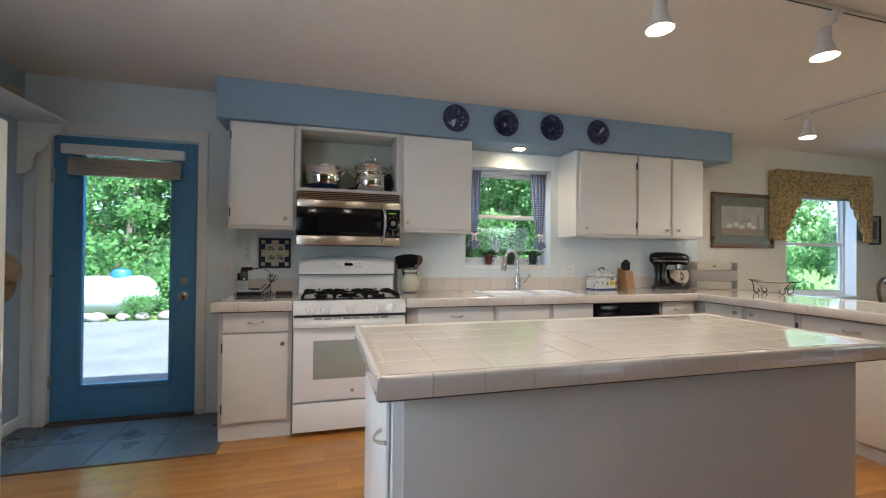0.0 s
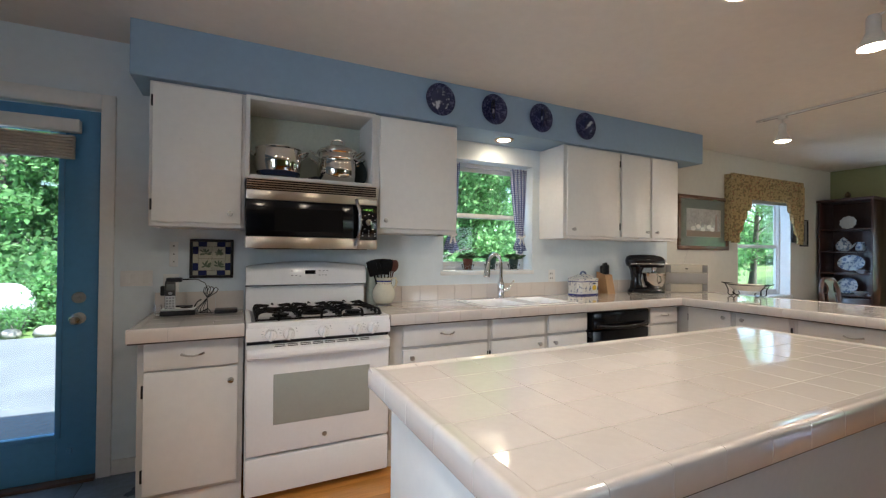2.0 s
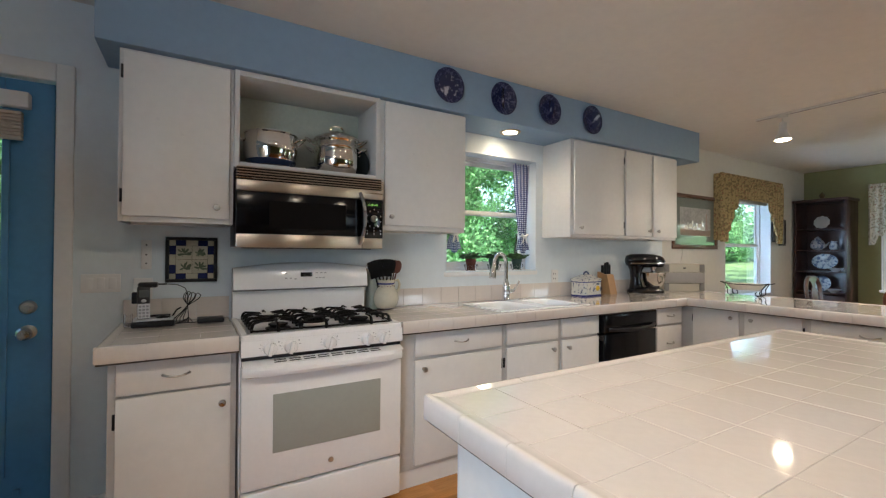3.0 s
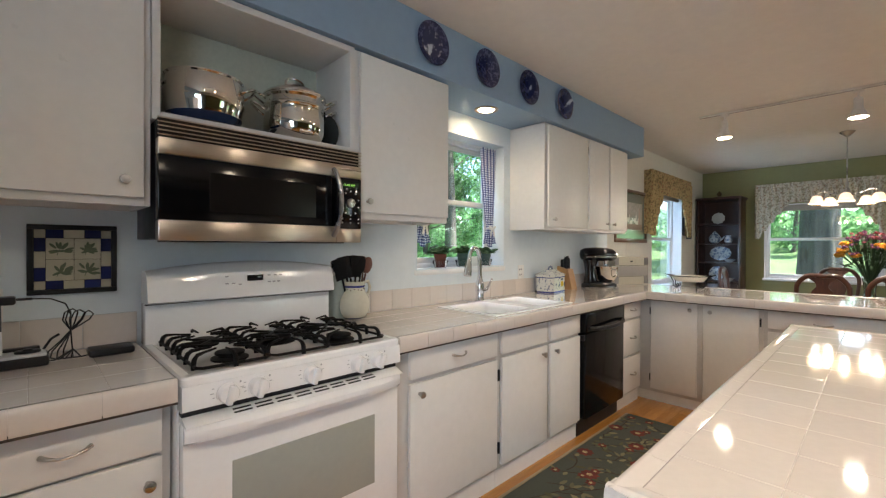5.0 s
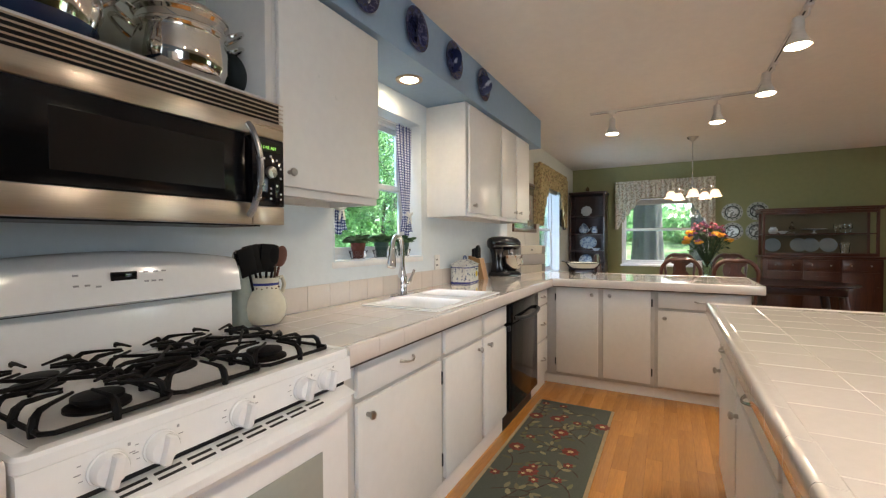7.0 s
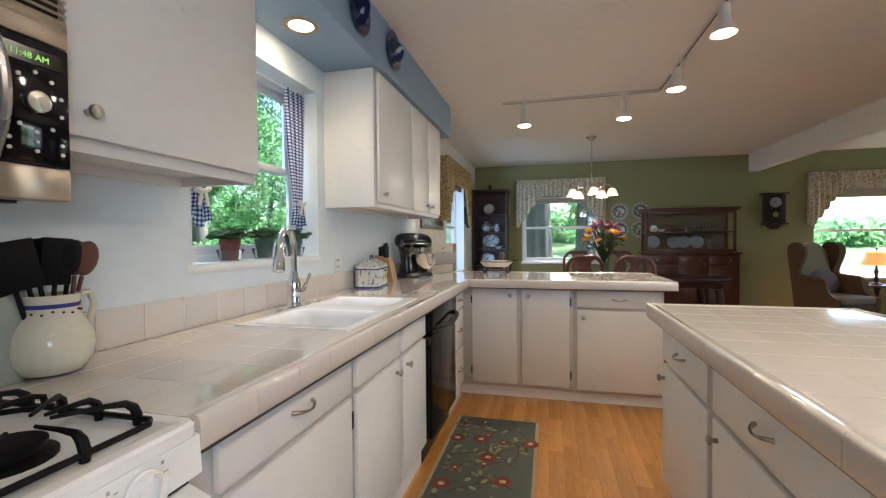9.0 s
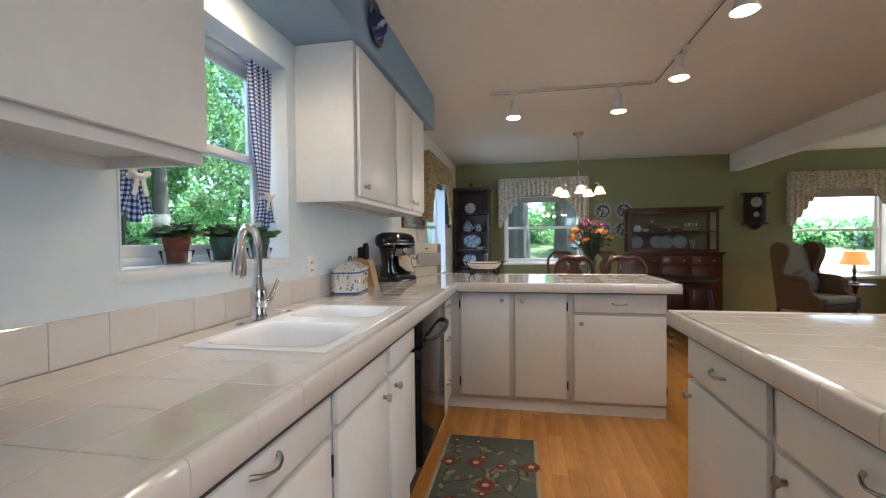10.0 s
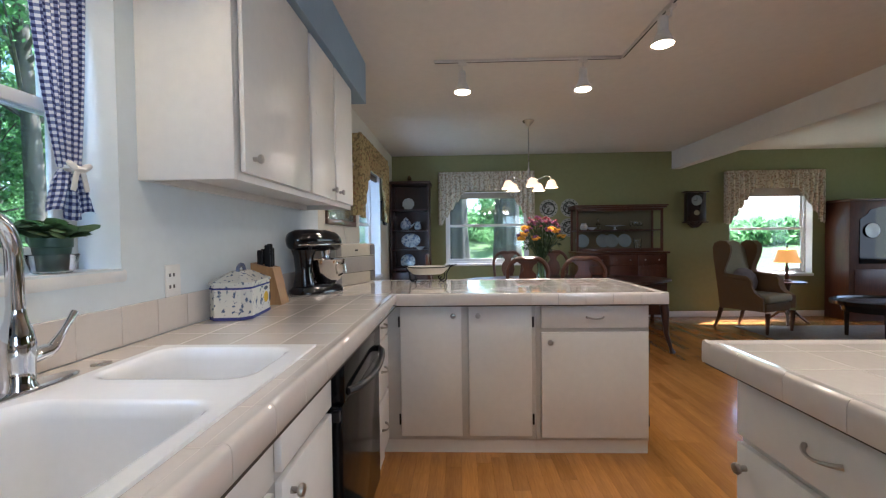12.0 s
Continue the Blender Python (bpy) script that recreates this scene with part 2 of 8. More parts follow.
M_CHERRY = wood("cherry_wood", (0.085, 0.026, 0.012), 0.40, axis=2)
M_FRAMEWOOD = wood("picture_frame_wood", (0.12, 0.045, 0.02), 0.3, axis=0)
M_BLOCK = wood("knife_block_beech", (0.42, 0.23, 0.10), 0.45, axis=2, coat=0.0, var=0.12)
M_FLOOR = wood("honey_oak_floorboard", (0.46, 0.202, 0.046), 0.20, rnd=0.17, axis=0, coat=0.35, var=0.16)
M_SLATE = mat("dark_slate_tile", (0.085, 0.11, 0.14), 0.30, var=0.25, scale=3, rnd=0.15, bump=0.5, bscale=30)
M_GLASS = glass("clear_glass")
# The daylight's blue cast is put into the colour of the panes.
M_PANE = glass("daylight_blue_window_glass", (0.84, 0.945, 1.0))
M_LEAF = leaf_mat("tree_leaf", (0.07, 0.16, 0.06), (0.28, 0.52, 0.22))
M_HOUSELEAF = leaf_mat("violet_leaf", (0.075, 0.12, 0.065), (0.05, 0.11, 0.04))
M_BARK = mat("tree_bark", (0.13, 0.11, 0.09), 0.9, var=0.5, scale=4, stretch=(3, 3, 0.5), bump=1.0, bscale=14)

# ---- building helpers ----
ORIGIN = {}


class Shape:
    """Geometry in world coordinates, gathered piece by piece into one bmesh."""

    def __init__(self):
        self.bm = bmesh.new()

    def _take(self, verts, m):
        if m is not None:
            bmesh.ops.transform(self.bm, matrix=m, verts=verts)
        return self

    def box(self, a, b, bev=0.0, m=None, seg=2):
        c = [(a[i] + b[i]) / 2 for i in range(3)]
        s = [abs(b[i] - a[i]) for i in range(3)]
        r = bmesh.ops.create_cube(self.bm, size=1, matrix=Matrix.Translation(c) @ Matrix.Diagonal((*s, 1)))
        vs = r["verts"]
        if bev:
            es = list({e for v in vs for e in v.link_edges})
            before = set(self.bm.verts) - set(vs)
            bmesh.ops.bevel(self.bm, geom=es, offset=min(bev, min(s) * 0.45), segments=seg, affect="EDGES", profile=0.5)
            vs = [v for v in self.bm.verts if v not in before]
        return self._take(vs, m)

    def loft(self, rings, caps=(True, True), closed=True, m=None):
        rows = [[self.bm.verts.new(p) for p in ring] for ring in rings]
        n = len(rows[0])
        for r0, r1 in zip(rows, rows[1:]):
            for i in range(n if closed else n - 1):
                j = (i + 1) % n
                self.bm.faces.new((r0[i], r0[j], r1[j], r1[i]))
        if caps[0]:
            self.bm.faces.new(rows[0][::-1])
        if caps[1]:
            self.bm.faces.new(rows[-1])
        return self._take([v for r in rows for v in r], m)

    def lathe(self, prof, at=(0, 0, 0), n=24, m=None, caps=(True, True), sx=1, sy=1, wave=0, waves=0):
        rings = []
        for r, z in prof:
            ring = []
            for k in range(n):
                a = 2 * math.pi * k / n
                rr = r * (1 + wave * math.cos(waves * a))
                ring.append((at[0] + rr * sx * math.cos(a), at[1] + rr * sy * math.sin(a), at[2] + z))
            rings.append(ring)
        return self.loft(rings, caps, m=m)

    def tube(self, pts, r, n=8, m=None, caps=(True, True), closed=False):
        pts = [Vector(p) for p in pts]
        rs = r if isinstance(r, (list, tuple)) else [r] * len(pts)
        rings, up = [], None
        for i, p in enumerate(pts):
            d = (pts[min(i + 1, len(pts) - 1)] - pts[max(i - 1, 0)]).normalized()
            if up is None:
                up = Vector((0, 0, 1)) if abs(d.z) < 0.9 else Vector((1, 0, 0))
            u = d.cross(up).normalized()
            up = u.cross(d).normalized()
            rings.append([p + rs[i] * (math.cos(2 * math.pi * k / n) * u + math.sin(2 * math.pi * k / n) * up) for k in range(n)])
        return self.loft(rings, caps, m=m)

    def cyl(self, p, q, r0, r1=None, n=16, m=None):
        return self.tube([p, q], [r0, r0 if r1 is None else r1], n, m)

    def ball(self, c, r, m=None, n=12, sz=None):
        r = r if isinstance(r, (list, tuple)) else (r, r, r)
        v = bmesh.ops.create_uvsphere(self.bm, u_segments=n, v_segments=max(n // 2, 6), radius=1, matrix=Matrix.Translation(c) @ Matrix.Diagonal((*r, 1)))["verts"]
        return self._take(v, m)

    def prism(self, poly, lo, hi, axis=1, m=None):
        """A plane outline pushed from lo to hi along an axis; the outline gives the other two coordinates in order."""
        def put(p, v):
            c = list(p)
            c.insert(axis, v)
            return c
        return self.loft([[put(p, lo) for p in poly], [put(p, hi) for p in poly]], m=m)

    def quad(self, *ps):
        self.bm.faces.new([self.bm.verts.new(p) for p in ps])
        return self


def thing(name, label, category, loc=(0, 0, 0), group="", kind=""):
    ob = new(name)
    ob.empty_display_size = 0.05
    ob.location = loc
    ORIGIN[ob.name] = Vector(loc)
    return tagged(ob, label, category, group, kind)


def part(name, sh, material, parent=None, label="", smooth=True, kind="", category="", group="", angle=35):
    bm = sh.bm if isinstance(sh, Shape) else sh
    bmesh.ops.recalc_face_normals(bm, faces=bm.faces)
    me = bpy.data.meshes.new(name)
    if smooth:
        lim = radians(angle)
        for f in bm.faces:
            f.smooth = True
        for e in bm.edges:
            if len(e.link_faces) == 2 and e.calc_face_angle(0) > lim:
                e.smooth = False
    o = ORIGIN[parent.name] if parent is not None else Vector((0, 0, 0))
    if o.length:
        bmesh.ops.translate(bm, vec=-o, verts=bm.verts)
    bm.to_mesh(me)
    bm.free()
    me.materials.append(material)
    ob = new(name, me)
    if parent is not None:
        ob.parent = parent
    ORIGIN[ob.name] = o
    return tagged(ob, label, category, "" if parent is not None else group, kind)


def solid(name, sh, material, label, category, group=""):
    """A thing of one mesh."""
    return part(name, sh, material, None, label, category=category, group=group)


def struct(name, sh, material, parent=None, label="", smooth=False):
    return part(name, sh, material, parent, label, smooth=smooth, kind="structure")


def rrect(x0, y0, x1, y1, z, r, n=5):
    ring = []
    for cx, cy, a0 in ((x1 - r, y1 - r, 0), (x0 + r, y1 - r, 90), (x0 + r, y0 + r, 180), (x1 - r, y0 + r, 270)):
        for k in range(n + 1):
            a = radians(a0 + 90 * k / n)
            ring.append((cx + r * math.cos(a), cy + r * math.sin(a), z))
    return ring


def wall_with(lo, hi, axis, t0, t1, holes, z1):
    """A wall that runs from lo to hi along an axis (0: x, 1: y), t0..t1 thick, z from 0 to z1, with holes (a, b, z0, z1)."""
    sh = Shape()
    cuts = sorted({lo, hi, *[h[0] for h in holes], *[h[1] for h in holes]})
    for a, b in zip(cuts, cuts[1:]):
        spans = [(0.0, z1)]
        for h in holes:
            if h[0] <= a and h[1] >= b:
                out = []
                for s, e in spans:
                    if h[2] > s:
                        out.append((s, min(e, h[2])))
                    if h[3] < e:
                        out.append((max(s, h[3]), e))
                spans = out
        for s, e in spans:
            if axis == 0:
                sh.box((a, t0, s), (b, t1, e))
            else:
                sh.box((t0, a, s), (t1, b, e))
    return sh


# ---- the room ----
XW, XE, YS, YN, H = -2.04, 7.34, -3.2, 5.77, 2.48
TH = 0.20
DOOR = (-1.875, -0.945, 0.0, 2.075)
KWIN = (1.21, 2.09, 1.135, 2.05)
NWIN = (5.12, 6.29, 0.77, 2.02)
DWIN = (3.70, 4.955, 0.83, 1.92)
LWIN = (-0.485, 0.725, 0.635, 1.95)
struct("wall_north", wall_with(XW - TH, 3.86, 0, YN, YN + TH, [DOOR, KWIN], H), M_KWALL)
struct("wall_north_dining", wall_with(3.86, XE + TH, 0, YN, YN + TH, [NWIN], H), M_CREAM)
struct("wall_east", wall_with(YS - TH, YN, 1, XE, XE + TH, [DWIN, LWIN], H), M_GREEN)
# Unseen opening, added to go with the west fill lamp.
ADDED_WWIN = (1.9, 3.2, 0.75, 2.10)
struct("wall_west", wall_with(YS - TH, YN, 1, XW - TH, XW, [ADDED_WWIN], H), M_PAPER)
# The opening in the south wall is made up, like the fill there.
struct("wall_south", wall_with(XW, XE, 0, YS - TH, YS, [(4.6, 6.2, 0.75, 2.10)], H), M_GREEN)
struct("ceiling", Shape().box((XW - TH, YS - TH, H), (XE + TH, YN + TH, H + 0.12)), M_CEIL)
struct("roof", Shape().box((XW - 0.45, YS - 0.5, H + 0.13), (XE + 0.35, YN + 0.30, H + 0.35)), mat("asphalt_shingle_roof", (0.08, 0.08, 0.08), 0.9, var=0.3, scale=20))
struct("ceiling_beam", Shape().box((XW, 1.44, 2.215), (XE, 1.57, H), 0.004), M_CEIL)
struct("soffit", Shape().box((-0.755, 5.42, 2.19), (3.91, YN, H), 0.003), M_SOFFIT)
sub = Shape().box((XW, YS, -0.15), (XE, YN, -0.02))
struct("floor", sub, M_DARK)


def baseboard(x0, y0, x1, y1):
    struct("baseboard", Shape().box((x0, y0, 0.0), (x1, y1, 0.085), 0.006), M_TRIM, smooth=True)


baseboard(XW, 3.0, XW + 0.014, YN)
baseboard(-0.875, YN - 0.014, -0.67, YN)
baseboard(3.86, YN - 0.014, XE, YN)
baseboard(XE - 0.014, YS, XE, YN - 0.014)


def casing(x0, x1, z0, z1, w, y, sill=False):
    t = thing("trim", "white painted wooden door casing", "trim", (x0, y, z0), kind="structure")
    part("jamb", Shape().box((x0 - w, y - 0.018, z0), (x0, y, z1 + w), 0.005), M_TRIM, t)
    part("jamb", Shape().box((x1, y - 0.018, z0), (x1 + w * 0.8, y, z1 + w), 0.005), M_TRIM, t)
    part("head", Shape().box((x0, y - 0.018, z1), (x1, y, z1 + w), 0.005), M_TRIM, t)
    return t


casing(DOOR[0], DOOR[1], 0, DOOR[3], 0.085, YN)

# ---- blue entry door ----
dr = thing("door_1", "closed blue-painted entry door with a full-length glass pane", "door", (-1.41, 5.80, 0), kind="structure")
dx0, dx1, gz0, gz1, gx0, gx1 = -1.868, -0.952, 0.265, 1.93, -1.69, -1.125
sh = Shape()
sh.box((dx0, 5.782, 0.02), (gx0, 5.826, 2.065), 0.003)
sh.box((gx1, 5.782, 0.02), (dx1, 5.826, 2.065), 0.003)
sh.box((gx0, 5.782, 0.02), (gx1, 5.826, gz0), 0.003)
sh.box((gx0, 5.782, gz1), (gx1, 5.826, 2.065), 0.003)
part("door_panel", sh, M_DOORBLUE, dr)
sh = Shape()
for a, b in (((gx0 - 0.02, gz0 - 0.02), (gx0 + 0.006, gz1 + 0.02)), ((gx1 - 0.006, gz0 - 0.02), (gx1 + 0.02, gz1 + 0.02)), ((gx0 + 0.006, gz0 - 0.02), (gx1 - 0.006, gz0 + 0.006)), ((gx0 + 0.006, gz1 - 0.006), (gx1 - 0.006, gz1 + 0.02))):
    sh.box((a[0], 5.772, a[1]), (b[0], 5.7815, b[1]), 0.003)
part("glazing_bead", sh, M_DOORBLUE, dr)
g = part("door_pane", Shape().box((gx0, 5.800, gz0), (gx1, 5.806, gz1)), M_PANE, dr, smooth=False)
g.visible_shadow = False
for z in (1.77, 1.02, 0.30):
    part("hinge", Shape().box((dx0 - 0.012, 5.765, z - 0.045), (dx0 + 0.012, 5.781, z + 0.045), 0.003), M_NICKEL, dr)
part("deadbolt", Shape().lathe([(0.031, 0), (0.031, 0.012), (0.024, 0.02), (0.012, 0.022), (0.01, 0.035)], m=pose(-1.035, 5.781, 1.015, 90)), M_NICKEL, dr)
part("door_knob", Shape().lathe([(0.032, 0), (0.032, 0.008), (0.013, 0.014), (0.012, 0.032), (0.026, 0.045), (0.030, 0.058), (0.022, 0.07), (0.005, 0.073)], m=pose(-1.035, 5.781, 0.90, 90)), M_NICKEL, dr)
for x, z in ((-1.795, 1.0), (-1.795, 0.17), (-1.065, 0.17), (-1.785, 0.60)):
    part("latch", Shape().box((x - 0.012, 5.768, z - 0.012), (x + 0.012, 5.7815, z + 0.016), 0.003), M_DOORBLUE, dr)
struct("threshold", Shape().box((DOOR[0], YN - 0.04, 0.0), (DOOR[1], YN + 0.2, 0.018), 0.004), wood("threshold_wood", (0.10, 0.06, 0.04), 0.5))
t = thing("door_shade", "raised pleated fabric shade on a blue door", "window shade", (-1.41, 5.74, 1.9))
M_SHADE = mat("shade_fabric", (0.50, 0.44, 0.37), 0.85, var=0.1, bump=0.3)
part("head_rail", Shape().box((-1.80, 5.715, 1.925), (-1.03, 5.769, 1.995), 0.006), M_TRIM, t)
sh = Shape()
for k in range(8):
    z = 1.905 - k * 0.016
    sh.box((-1.765, 5.722, z - 0.014), (-1.055, 5.764, z), 0.005)
part("pleats", sh, M_SHADE, t)


def double_hung(name, label, a0, a1, z0, z1, depth0, axis=0, sgn=1, meet=None, rail=0.035):
    """A double-hung window in an opening a0..a1 along the wall; depth0 is its inner face."""
    meet = meet if meet is not None else (z0 + z1) / 2

    def B(sh, p0, p1, q0, q1, s0, s1, bev=0.003):
        lo, hi = depth0 + sgn * p0, depth0 + sgn * p1
        lo, hi = min(lo, hi), max(lo, hi)
        if axis == 0:
            return sh.box((q0, lo, s0), (q1, hi, s1), bev)
        return sh.box((lo, q0, s0), (hi, q1, s1), bev)
    w = thing(name, label, "window", (a0, depth0, z0) if axis == 0 else (depth0, a0, z0), kind="structure")
    f = Shape()
    B(f, 0, 0.055, a0, a0 + rail, z0, z1)
    B(f, 0, 0.055, a1 - rail, a1, z0, z1)
    B(f, 0, 0.055, a0 + rail, a1 - rail, z1 - rail, z1)
    B(f, 0, 0.055, a0 + rail, a1 - rail, z0, z0 + rail)
    part("window_frame", f, M_TRIM, w)
    for nm, lo, hi, d in (("lower_sash", z0 + rail, meet + 0.02, 0.012), ("upper_sash", meet - 0.02, z1 - rail, 0.034)):
        s = Shape()
        x0, x1 = a0 + rail, a1 - rail
        B(s, d, d + 0.02, x0, x0 + 0.03, lo, hi)
        B(s, d, d + 0.02, x1 - 0.03, x1, lo, hi)
        B(s, d, d + 0.02, x0 + 0.03, x1 - 0.03, lo, lo + 0.04)
        B(s, d, d + 0.02, x0 + 0.03, x1 - 0.03, hi - 0.035, hi)
        p = part(nm, s, M_TRIM, w)
        g = part("pane", B(Shape(), d + 0.008, d + 0.012, x0 + 0.03, x1 - 0.03, lo + 0.04, hi - 0.035, 0), M_PANE, p, smooth=False)
        g.visible_shadow = False
    return w


double_hung("window_1", "white double-hung kitchen window over the sink", KWIN[0], KWIN[1], KWIN[2], KWIN[3], YN + 0.13, meet=1.60)
double_hung("window_2", "white double-hung window in the cream wall", NWIN[0], NWIN[1], NWIN[2], NWIN[3], YN + 0.12, meet=1.40)
double_hung("window_3", "white double-hung window in the green dining wall", DWIN[0], DWIN[1], DWIN[2], DWIN[3], XE + 0.02, axis=1, meet=1.41)
double_hung("window_4", "white double-hung window in the green living room wall", LWIN[0], LWIN[1], LWIN[2], LWIN[3], XE + 0.12, axis=1, meet=1.31)


def lining(a0, a1, z0, z1, d0, d1, axis, name="window_lining", mt=None):
    """White reveals of an opening."""
    t = 0.006
    o = thing(name, "", "", (a0, d0, z0) if axis == 0 else (d0, a0, z0), kind="structure")
    for p in ((a0, a0 + t, z0, z1), (a1 - t, a1, z0, z1), (a0 + t, a1 - t, z0, z0 + t), (a0 + t, a1 - t, z1 - t, z1)):
        s = Shape().box((p[0], d0, p[2]), (p[1], d1, p[3])) if axis == 0 else Shape().box((d0, p[0], p[2]), (d1, p[1], p[3]))
        part("reveal", s, mt or M_TRIM, o, smooth=False)
    return o


lining(*KWIN, YN - 0.002, YN + 0.128, 0, mt=M_KWALL)
lining(*NWIN, YN - 0.002, YN + 0.118, 0)
lining(*LWIN, XE - 0.002, XE + 0.118, 1)
# Invented window for the west opening.
double_hung("window_5", "unseen wide white window added in the west wall", ADDED_WWIN[0], ADDED_WWIN[1], ADDED_WWIN[2], ADDED_WWIN[3], XW - 0.05, axis=1, sgn=-1)
lining(*DWIN, XE - 0.012, XE + 0.018, 1)
struct("window_sill", Shape().box((1.19, 5.766, 1.10), (2.11, YN + 0.128, 1.142), 0.012), M_TRIM, smooth=True)
struct("window_sill", Shape().box((XE - 0.02, -0.5, 0.60), (XE + 0.118, 0.74, 0.64), 0.008), M_TRIM, smooth=True)
struct("window_sill", Shape().box((5.10, YN - 0.02, 0.735), (6.31, YN + 0.118, 0.775), 0.008), M_TRIM, smooth=True)
struct("window_sill", Shape().box((XE - 0.02, 3.68, 0.80), (XE + 0.018, 4.975, 0.835), 0.008), M_TRIM, smooth=True)

# ---- cabinets ----
KNOB_PROF = [(0.008, 0.0), (0.008, 0.010), (0.006, 0.014), (0.013, 0.018), (0.0155, 0.024), (0.013, 0.030), (0.004, 0.0325)]


def face_pose(side, u, d, z):
    """On a front: side 's' looks to -y, 'n' to +y, 'w' to -x, 'e' to +x. u runs along it, d is its plane."""
    if side == "s":
        return pose(u, d, z, 90, 0, 0)
    if side == "n":
        return pose(u, d, z, 90, 0, 180)
    if side == "w":
        return pose(d, u, z, 90, 0, -90)
    return pose(d, u, z, 90, 0, 90)


def knob(parent, side, u, d, z):
    return part("knob", Shape().lathe(KNOB_PROF, n=14, m=face_pose(side, u, d, z)), M_NICKEL, parent, "brushed nickel knob")


def pull(parent, side, u, d, z, w=0.095):
    pts, rs = [], []
    for k in range(13):
        a = k / 12
        x = (a - 0.5) * w
        pts.append((x, -0.006 * math.sin(a * math.pi) , 0.002 + 0.026 * math.sin(a * math.pi) ** 0.7))
        rs.append(0.0065 - 0.0028 * math.sin(a * math.pi))
    return part("handle", Shape().tube(pts, rs, 8, m=face_pose(side, u, d, z)), M_NICKEL, parent, "curved brushed nickel handle")


def hinge(parent, side, u, d, z):
    m = face_pose(side, u, d, z)
    return part("hinge", Shape().box((-0.005, -0.03, -0.004), (0.005, 0.03, 0.010), 0.002, m=m), M_BLACK, parent, "dark metal hinge")


def front(kind, parent, side, u0, u1, z0, z1, d, knob_at=None, pull_at=False, hinges=None, th=0.021):
    """A door or drawer front that stands out of the plane d by th, with a thin shadow gap behind; u0 < u1."""
    part("bumper", Shape().box(*(((u0 + 0.02, d - 0.003, z1 - 0.03), (u0 + 0.03, d + 0.003, z1 - 0.02)) if side in "sn" else ((d - 0.003, u0 + 0.02, z1 - 0.03), (d + 0.003, u0 + 0.03, z1 - 0.02)))), M_TRIM, parent)
    if side in "sn":
        o = d - th if side == "s" else d + th
        b = d + (0.003 if side == "n" else -0.003)
        sh = Shape().box((u0, min(b, o), z0), (u1, max(b, o), z1), 0.004)
    else:
        o = d - th if side == "w" else d + th
        b = d + (0.003 if side == "e" else -0.003)
        sh = Shape().box((min(b, o), u0, z0), (max(b, o), u1, z1), 0.004)
    ob = part(kind, sh, M_WHITE, parent)
    if knob_at:
        knob(ob, side, knob_at[0], o, knob_at[1])
    if pull_at:
        pull(ob, side, (u0 + u1) / 2, o, (z0 + z1) / 2)
    if hinges is not None:
        for z in (z0 + 0.09, z1 - 0.09):
            hinge(ob, side, hinges, d, z)
    return ob


BZ, DZ0, DZ1, RZ0, RZ1 = 0.858, 0.125, 0.692, 0.712, 0.846
FY = 5.185


def base_unit(label, x0, x1, fronts, toe_y=FY + 0.012):
    c = thing("base_cabinet", label, "kitchen cabinet", ((x0 + x1) / 2, (FY + YN) / 2, 0), group="kitchen base cabinets")
    if x0 < 2.15 and x1 > 1.37:
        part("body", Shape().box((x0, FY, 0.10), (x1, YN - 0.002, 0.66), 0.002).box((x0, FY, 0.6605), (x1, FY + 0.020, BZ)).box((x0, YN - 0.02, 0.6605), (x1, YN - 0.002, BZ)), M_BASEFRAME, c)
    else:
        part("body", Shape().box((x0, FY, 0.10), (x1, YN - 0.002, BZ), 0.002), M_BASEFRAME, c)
    part("toe_board", Shape().box((x0 + 0.001, toe_y, 0.0), (x1 - 0.001, YN - 0.01, 0.099)), M_WHITE, c)
    return c


c = base_unit("white base cabinet with one drawer and one door beside the range", -0.662, -0.212, None)
front("drawer_front", c, "s", -0.635, -0.235, RZ0, RZ1, FY, pull_at=True)
front("door", c, "s", -0.635, -0.235, DZ0, DZ1 + 0.01, FY, knob_at=(-0.268, 0.635), hinges=-0.641)

c = base_unit("white base cabinet with a drawer over a wide door", 0.580, 1.272, None)
front("drawer_front", c, "s", 0.660, 1.252, RZ0, RZ1, FY, pull_at=True)
front("door", c, "s", 0.660, 1.252, DZ0, DZ1, FY, knob_at=(0.71, 0.645), hinges=1.262)
c = base_unit("white painted sink base cabinet with two doors under false drawer fronts", 1.273, 2.142, None)
front("drawer_front", c, "s", 1.293, 1.731, RZ0, RZ1, FY)
front("drawer_front", c, "s", 1.768, 2.134, RZ0, RZ1, FY)
front("door", c, "s", 1.293, 1.731, DZ0, DZ1, FY, knob_at=(1.676, 0.648), hinges=1.283)
front("door", c, "s", 1.768, 2.134, DZ0, DZ1, FY, knob_at=(1.818, 0.645))
c = base_unit("white base cabinet with three stacked drawers beside the dishwasher", 2.79, 3.20, None)
for z0, z1 in ((0.712, 0.846), (0.42, 0.692), (0.125, 0.40)):
    front("drawer_front", c, "s", 2.83, 3.17, z0, z1, FY, pull_at=True)

# peninsula
PX = 3.245
c = thing("base_cabinet", "white painted peninsula cabinet with two flat doors", "kitchen cabinet", (3.6, 4.8, 0), group="kitchen base cabinets")
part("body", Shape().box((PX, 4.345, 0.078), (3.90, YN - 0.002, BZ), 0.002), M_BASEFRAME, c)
part("toe_board", Shape().box((PX + 0.012, 4.346, 0.0), (3.89, YN - 0.01, 0.077)), M_WHITE, c)
front("door", c, "w", 4.760, 5.104, 0.106, RZ1 - 0.004, PX, knob_at=(4.806, 0.79), hinges=5.112)
